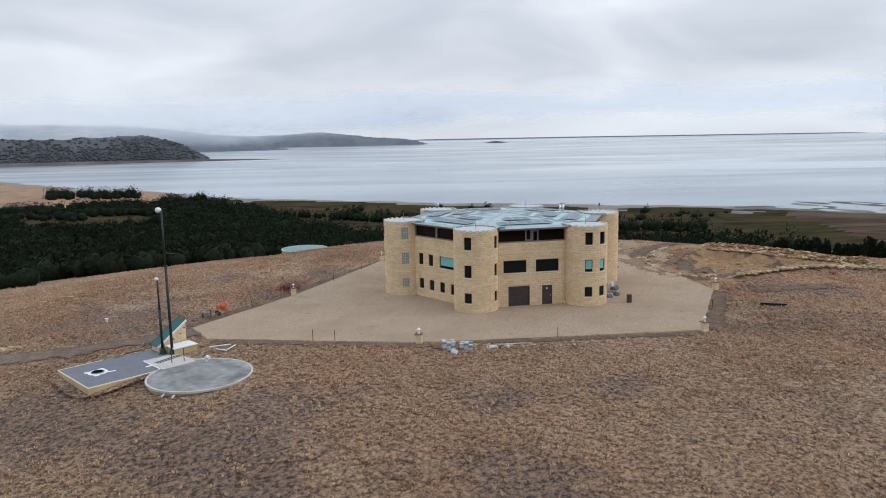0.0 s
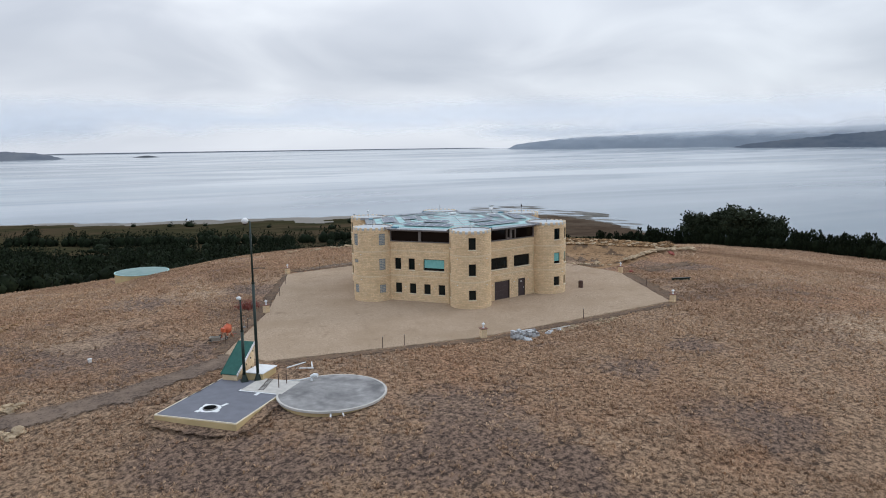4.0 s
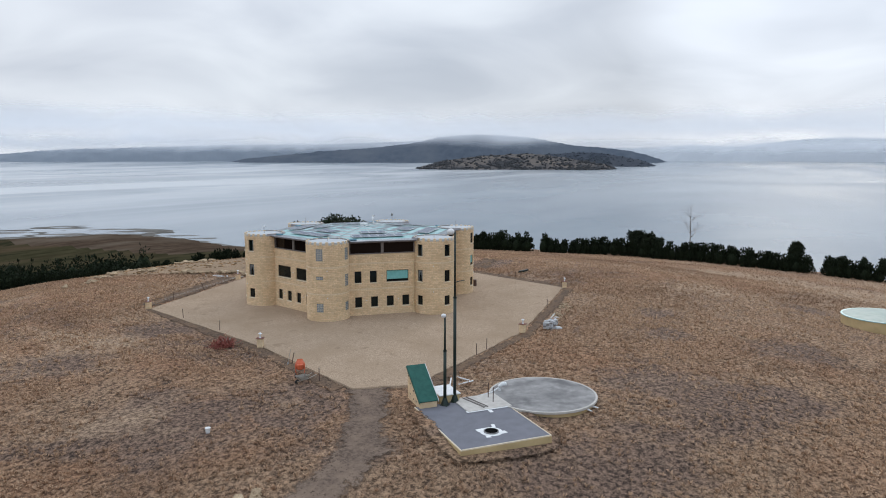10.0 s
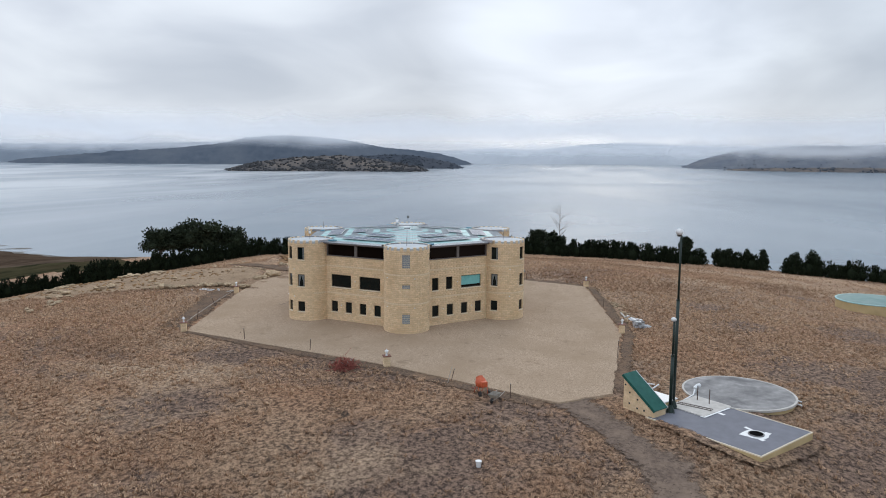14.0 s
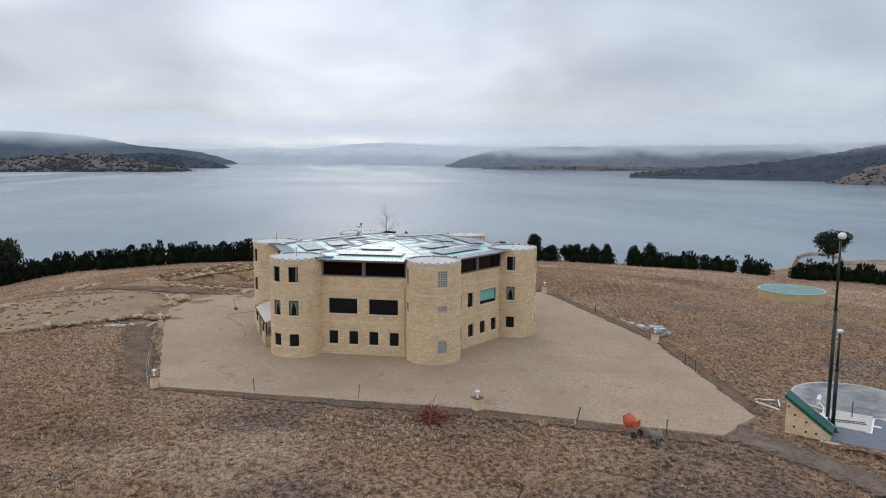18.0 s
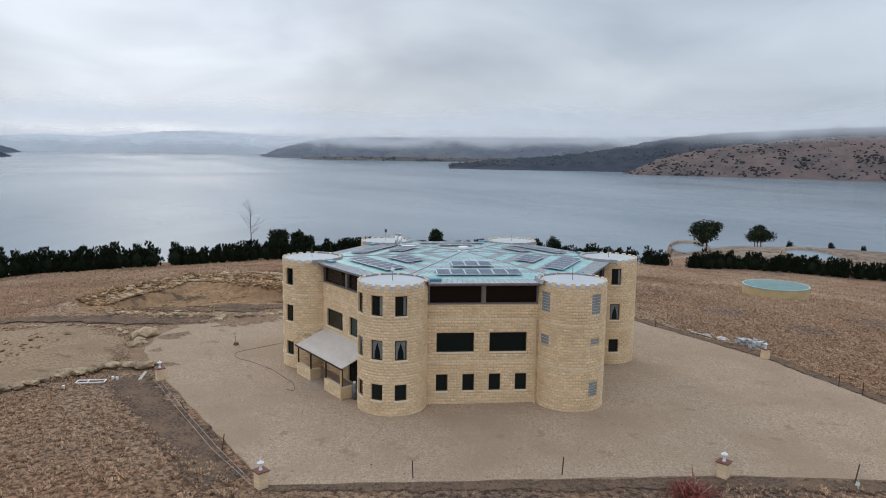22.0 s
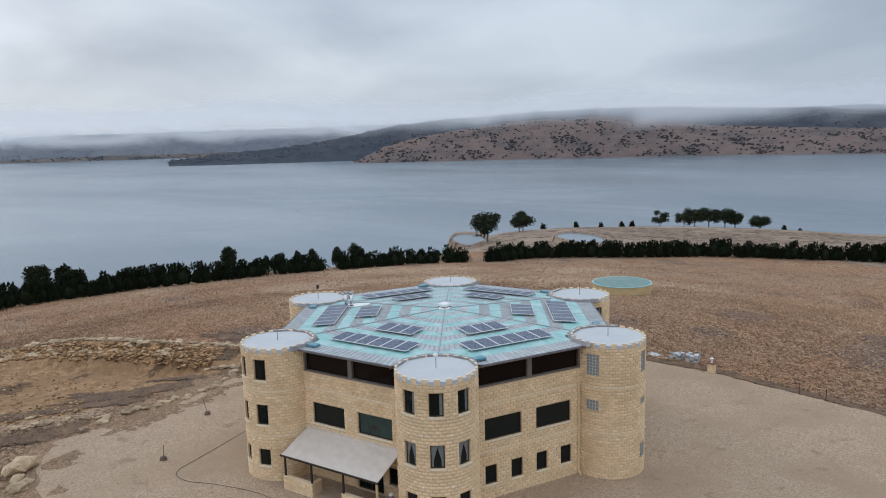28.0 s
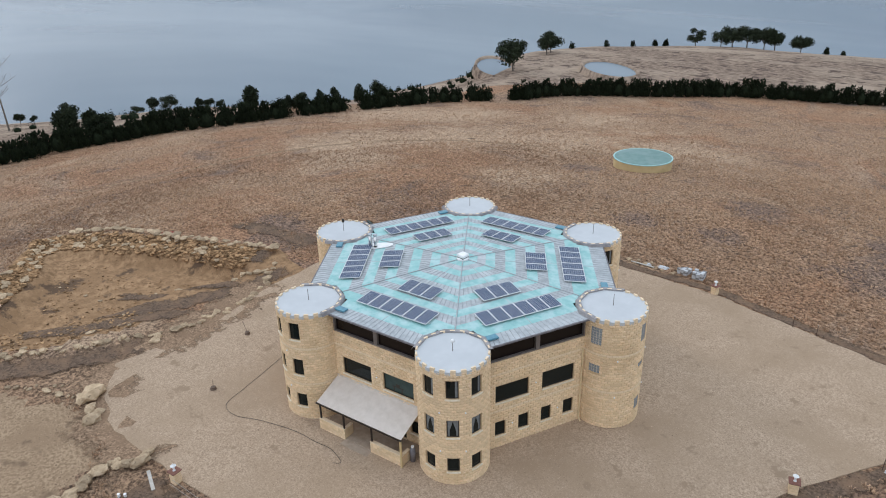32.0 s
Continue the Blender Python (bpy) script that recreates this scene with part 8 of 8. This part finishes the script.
# trees dotted over the far slopes, haze painted into their colours
def scatter_far(surface, n, lo, hi, seed, mat, name, label, rows_=(1, 12), lump=30):
    rg = np.random.RandomState(seed)
    co, tr = core_blob((0, 0, 0), (1, 1, 1), seed, 1)
    grid = np.array(surface)
    m = n * 14
    i, j = rg.randint(rows_[0], rows_[1], m), rg.randint(1, grid.shape[1] - 1, m)
    f, g = rg.uniform(size=(m, 1)), rg.uniform(size=(m, 1))
    p = (grid[i, j] * (1 - f) + grid[i + 1, j] * f) * (1 - g) + (grid[i, j + 1] * (1 - f) + grid[i + 1, j + 1] * f) * g
    w = wave(p[:, 0], p[:, 1], lump * 6, seed) + 0.8 * wave(p[:, 0], p[:, 1], lump * 2, seed + 3) - 0.05 * (i - 3)
    p = p[((w > rg.uniform(0.05, 0.45, m)) | (rg.uniform(size=m) < 0.07)) & (p[:, 2] > SEA + 2)][:n]
    m = len(p)
    s = rg.uniform(lo, hi, (m, 1))
    size = s * np.stack([rg.uniform(0.8, 1.6, m), rg.uniform(0.8, 1.6, m), rg.uniform(0.6, 1.0, m)], -1)
    v = (co[None] * size[:, None] + (p + np.concatenate([np.zeros((m, 2)), s * 0.4], 1))[:, None]).reshape(-1, 3)
    t = (tr[None] + (np.arange(m) * len(co))[:, None, None]).reshape(-1, 3)
    tagged(new(name, raw_mesh(name, v, t, mat)), label, "woods", kind="stuff")


scatter_far(RIDGES["backdrop_brown_slope"], 2600, 1.2, 3.4, 71, M["fartree"], "far_trees", "dark trees dotted over the far brown slope", (0, 13))
scatter_far(RIDGES["backdrop_island"], 1700, 2.0, 5.5, 72, M["fartree"], "island_trees", "dark trees over the low island", (0, 13))
scatter_far(RIDGES["backdrop_south_forest"], 900, 1.6, 3.4, 73, M["fartree_haze_blue"], "ridge_trees", "trees along the far wooded ridge, greyed by painted haze", (4, 13), 200)
scatter_far(RIDGES["backdrop_coast"], 2600, 2.0, 4.5, 74, M["fartree_hazy"], "coast_trees", "trees over the coastal hill, greyed by painted haze", (1, 14), 200)
scatter_far(RIDGES["backdrop_island_tail"], 700, 2.0, 5.0, 76, M["fartree_haze_blue"], "tail_trees", "dark trees over the wooded point", (2, 14), 120)
scatter_far(RIDGES["backdrop_farmed_shore"], 500, 2.0, 4.5, 77, M["fartree_haze_blue"], "shore_trees", "dark trees along the farmed shore", (1, 13), 60)
scatter_far(RIDGES["backdrop_south_range"], 500, 1.5, 3.0, 75, M["fartree_haze_blue"], "range_trees", "trees over the far range, greyed by painted haze", (0, 5), 60)


# ---- grass: tussocks over the near pasture ----
def inside(x, y, poly):
    c = np.zeros(len(x), bool)
    for (ax, ay), (bx, by) in zip(poly, poly[1:] + poly[:1]):
        cross = ((ay > y) != (by > y)) & (x < (bx - ax) * (y - ay) / ((by - ay) if by != ay else 1e-9) + ax)
        c ^= cross
    return c


def bare_places(x, y):
    """Where no grass stands: the court, the tanks, the track, the scraped ground."""
    c, s = math.cos(math.atan2(6.2, 5.9)), math.sin(math.atan2(6.2, 5.9))
    lx, ly = x + 26.98, y - 58.12
    bx, by = lx * c + ly * s, -lx * s + ly * c
    bare = inside(x, y, [(CX + (px - CX) * 1.05, CY + (py - CY) * 1.05) for px, py in COURT])
    bare |= (np.abs(bx - 1.2) < 5.8) & (np.abs(by) < 3.6)
    for tx, ty, tr in ((-19.7, 55.6, 4.4), (28.1, 26.3, 4.7), (-27.2, 138.0, 4.6)):
        bare |= np.hypot(x - tx, y - ty) < tr
    bare |= (line_gap(x, y, TRACK) < 1.7) | within(x, y, PAD) | (pit_depth(x, y) > -3.0)
    return bare | ((x > 27) & (x < 50) & (y > 86) & (y < 124))


def tussocks(n, r0, r1, a0, a1, seed, wide, blades, name):
    """Domed tufts of dry grass, each a rosette of broad flattened blades, thinner over the worn ground."""
    rg = np.random.RandomState(seed)
    r = np.sqrt(rg.uniform(r0 * r0, r1 * r1, n))
    az = np.radians(rg.uniform(a0, a1, n))
    x, y = CX + r * np.cos(az), CY + r * np.sin(az)
    worn = 1.3 * wave(x, y, 19, 42) + 1.1 * wave(x, y, 47, 44) + 0.8 * wave(x, y, 6.5, 43) + 0.5 * wave(x, y, 2.6, 45) + rg.uniform(-0.4, 0.4, n)
    keep = (worn < 0.85) & ~bare_places(x, y)
    # the slope behind the house is grazed short
    grazed = (r > 43) & (az > radians(-88)) & (az < radians(-8)) | (r > 43) & (az > radians(272)) & (az < radians(352))
    for px, py, size in DARK_PATCHES:
        keep &= ~((np.hypot(x - px, y - py) < size * (0.9 + 0.5 * wave(x, y, 3.5, 48))) & (rg.uniform(0, 1, n) < 0.7))
    keep &= ~(grazed & (rg.uniform(0, 1, n) < 0.45 + 0.25 * wave(x, y, 9, 46)))
    x, y = x[keep], y[keep]
    m = len(x)
    z = land(x, y)
    rad = wide * rg.uniform(0.55, 1.25, m)
    vs = np.empty((m, blades, 3, 3), np.float32)
    for b in range(blades):
        a = rg.uniform(0, 6.283, m)
        out = rad * rg.uniform(0.35, 1.1, m)
        high = rad * (1.15 - 0.75 * out / rad) * rg.uniform(0.6, 1.2, m)
        half = rad * rg.uniform(0.08, 0.19, m)
        ca, sa = np.cos(a), np.sin(a)
        vs[:, b, 0] = np.stack([x + ca * rad * 0.08, y + sa * rad * 0.08, z - 0.03], -1)
        vs[:, b, 1] = np.stack([x + ca * out - sa * half, y + sa * out + ca * half, z + high], -1)
        vs[:, b, 2] = np.stack([x + ca * out + sa * half, y + sa * out - ca * half, z + high * rg.uniform(0.6, 1.1, m)], -1)
    k = m * blades
    ob = new(name, raw_mesh(name, vs.reshape(-1, 3), np.arange(k * 3).reshape(-1, 3), M["straw"]))
    return tagged(ob, "dry fawn grass tussocks over the pasture", "grass", kind="stuff")


tussocks(112000, 26, 80, 0, 360, 5, 0.25, 9, "grass_near")
tussocks(48000, 78, 150, -110, 50, 6, 0.34, 5, "grass_far")
tussocks(9000, 78, 108, 60, 245, 7, 0.34, 5, "grass_far")


# loose stones and clods over the gravel court: nobody could count them
rgp = np.random.RandomState(77)
px_, py_ = rgp.uniform(-26, 33, 26000), rgp.uniform(62, 113, 26000)
keep = inside(px_, py_, COURT) & (np.hypot(px_ - CX, py_ - CY) > 11.5)
px_, py_ = px_[keep][:6000], py_[keep][:6000]
m = len(px_)
octa = np.array([(1, 0, 0), (0, 1, 0), (-1, 0, 0), (0, -1, 0), (0, 0, 1.0), (0, 0, -0.4)])
octf = np.array([(0, 1, 4), (1, 2, 4), (2, 3, 4), (3, 0, 4), (1, 0, 5), (2, 1, 5), (3, 2, 5), (0, 3, 5)])
size = np.minimum(0.018 + rgp.exponential(0.010, m), 0.07)
q = octa[None] * (size[:, None] * rgp.uniform(0.6, 1.3, (m, 3)))[:, None] * rgp.uniform(0.8, 1.2, (m, 6, 1))
v = (q + np.stack([px_, py_, np.full(m, 0.055)], -1)[:, None]).reshape(-1, 3)
t = (octf[None] + (np.arange(m) * 6)[:, None, None]).reshape(-1, 3)
tagged(new("loose_gravel", raw_mesh("loose_gravel", v, t, M["pebble"])), "loose pebbles and clods over the gravel court", "gravel", kind="stuff")

# ---- block courses on the house, the nearest as single pieces ----
def block_course(surf, u0, u1, top, holes, scale, seed):
    """Face blocks, running bond, cut at openings. Yields (a, b, z0, z1, whole)."""
    rg = random.Random(seed)
    L, H = 0.40 * scale, 0.20
    j = 0
    z = 0.0
    while z < top - 0.05:
        z1 = min(z + H, top)
        cut = []
        for h in holes:
            if h[2] < z1 - 0.02 and h[3] > z + 0.02:
                cut.append((h[0], h[1]))
        x = u0 - (L / 2 if j % 2 else 0)
        while x < u1:
            a, b = max(x, u0), min(x + L, u1)
            pieces = [(a, b)]
            for c0, c1 in cut:
                nxt = []
                for p, q in pieces:
                    if q <= c0 or p >= c1:
                        nxt.append((p, q))
                    else:
                        if p < c0:
                            nxt.append((p, c0))
                        if q > c1:
                            nxt.append((c1, q))
                pieces = nxt
            for p, q in pieces:
                if q - p > 0.05 * scale:
                    yield p, q, z, z1, abs(q - p - L) < 1e-6
            x += L
        j += 1
        z += H


# one face block, shared by all single pieces: rock-faced, with a chamfer
bm = bmesh.new()
grid = [[bm.verts.new((-0.188 + 0.376 * i / 4, -0.092 + 0.184 * j / 2, 0.040 + 0.026 * noise.noise(Vector((i * 0.9, j * 1.3, 4.0))) - (0.034 if i in (0, 4) or j in (0, 2) else 0))) for i in range(5)] for j in range(3)]
for j in range(2):
    for i in range(4):
        bm.faces.new((grid[j][i], grid[j][i + 1], grid[j + 1][i + 1], grid[j + 1][i]))
rim = [grid[0][i] for i in range(5)] + [grid[1][4]] + [grid[2][i] for i in range(4, -1, -1)] + [grid[1][0]]
back = [bm.verts.new((v.co.x, v.co.y, -0.004)) for v in rim]
for i in range(len(rim)):
    k = (i + 1) % len(rim)
    bm.faces.new((rim[i], back[i], back[k], rim[k]))
BRICK = bpy.data.meshes.new("block")
bm.to_mesh(BRICK)
bm.free()
BRICK.materials.append(M["block_piece"])

shells = [o for o in castle.children if o.name.split(".")[0] in ("tower_wall", "wall")]
for idx, (s, u0, u1, top, holes, key) in enumerate(surfaces):
    scale = DEG if isinstance(s, Round) else 1.0
    lo, hi = (max(u0, -122), min(u1, 122)) if scale != 1.0 else (u0, u1)
    verts, faces = [], []
    bverts, bfaces = [], []
    single = 0
    rg = random.Random(500 + idx)
    owner = shells[idx]
    for a, b, z0, z1, whole in block_course(s, lo, hi, top, holes, scale, idx):
        near = key == "E" and -70 < (a + b) / 2 < 75 and z0 > 1.9 and single < 300 and whole
        if near:
            single += 1
            o = new("block", BRICK)
            o.parent = owner
            p = s.at((a + b) / 2, (z0 + z1) / 2, 0.0)
            n = (s.at((a + b) / 2, z0, 1.0) - s.at((a + b) / 2, z0, 0.0)).normalized()
            o.matrix_local = Matrix.Translation(p - n * 0.004) @ Matrix((Vector((-n.y, n.x, 0)), Vector((0, 0, 1)), n)).transposed().to_4x4() @ Matrix.Rotation(math.pi * rg.randrange(2), 4, "Z")
            continue
        band = abs(z0 - 3.0) < 0.01 or abs(z0 - 6.0) < 0.01
        V, F = (bverts, bfaces) if band else (verts, faces)
        g, c = 0.010 * scale, 0.030 * scale
        w = 0.032 + 0.022 * rg.random() if not band else 0.020
        tip = [rg.uniform(-0.012, 0.012) for _ in range(4)]
        k = len(V)
        V += [s.at(a + g, z0 + 0.010, 0), s.at(b - g, z0 + 0.010, 0), s.at(b - g, z1 - 0.010, 0), s.at(a + g, z1 - 0.010, 0)]
        V += [s.at(a + g + c, z0 + 0.038, w + tip[0]), s.at(b - g - c, z0 + 0.038, w + tip[1]), s.at(b - g - c, z1 - 0.038, w + tip[2]), s.at(a + g + c, z1 - 0.038, w + tip[3])]
        F += [(k + 4, k + 5, k + 6, k + 7)] + [(k + i, k + (i + 1) % 4, k + 4 + (i + 1) % 4, k + 4 + i) for i in range(4)]
    tagged(mesh_object("blockwork", verts, faces, M["block"], owner), "rock-faced sandstone blocks in running bond", kind="stuff")
    if bverts:
        tagged(mesh_object("band_course", bverts, bfaces, M["band"], owner), "smoother paler band of blocks", kind="stuff")
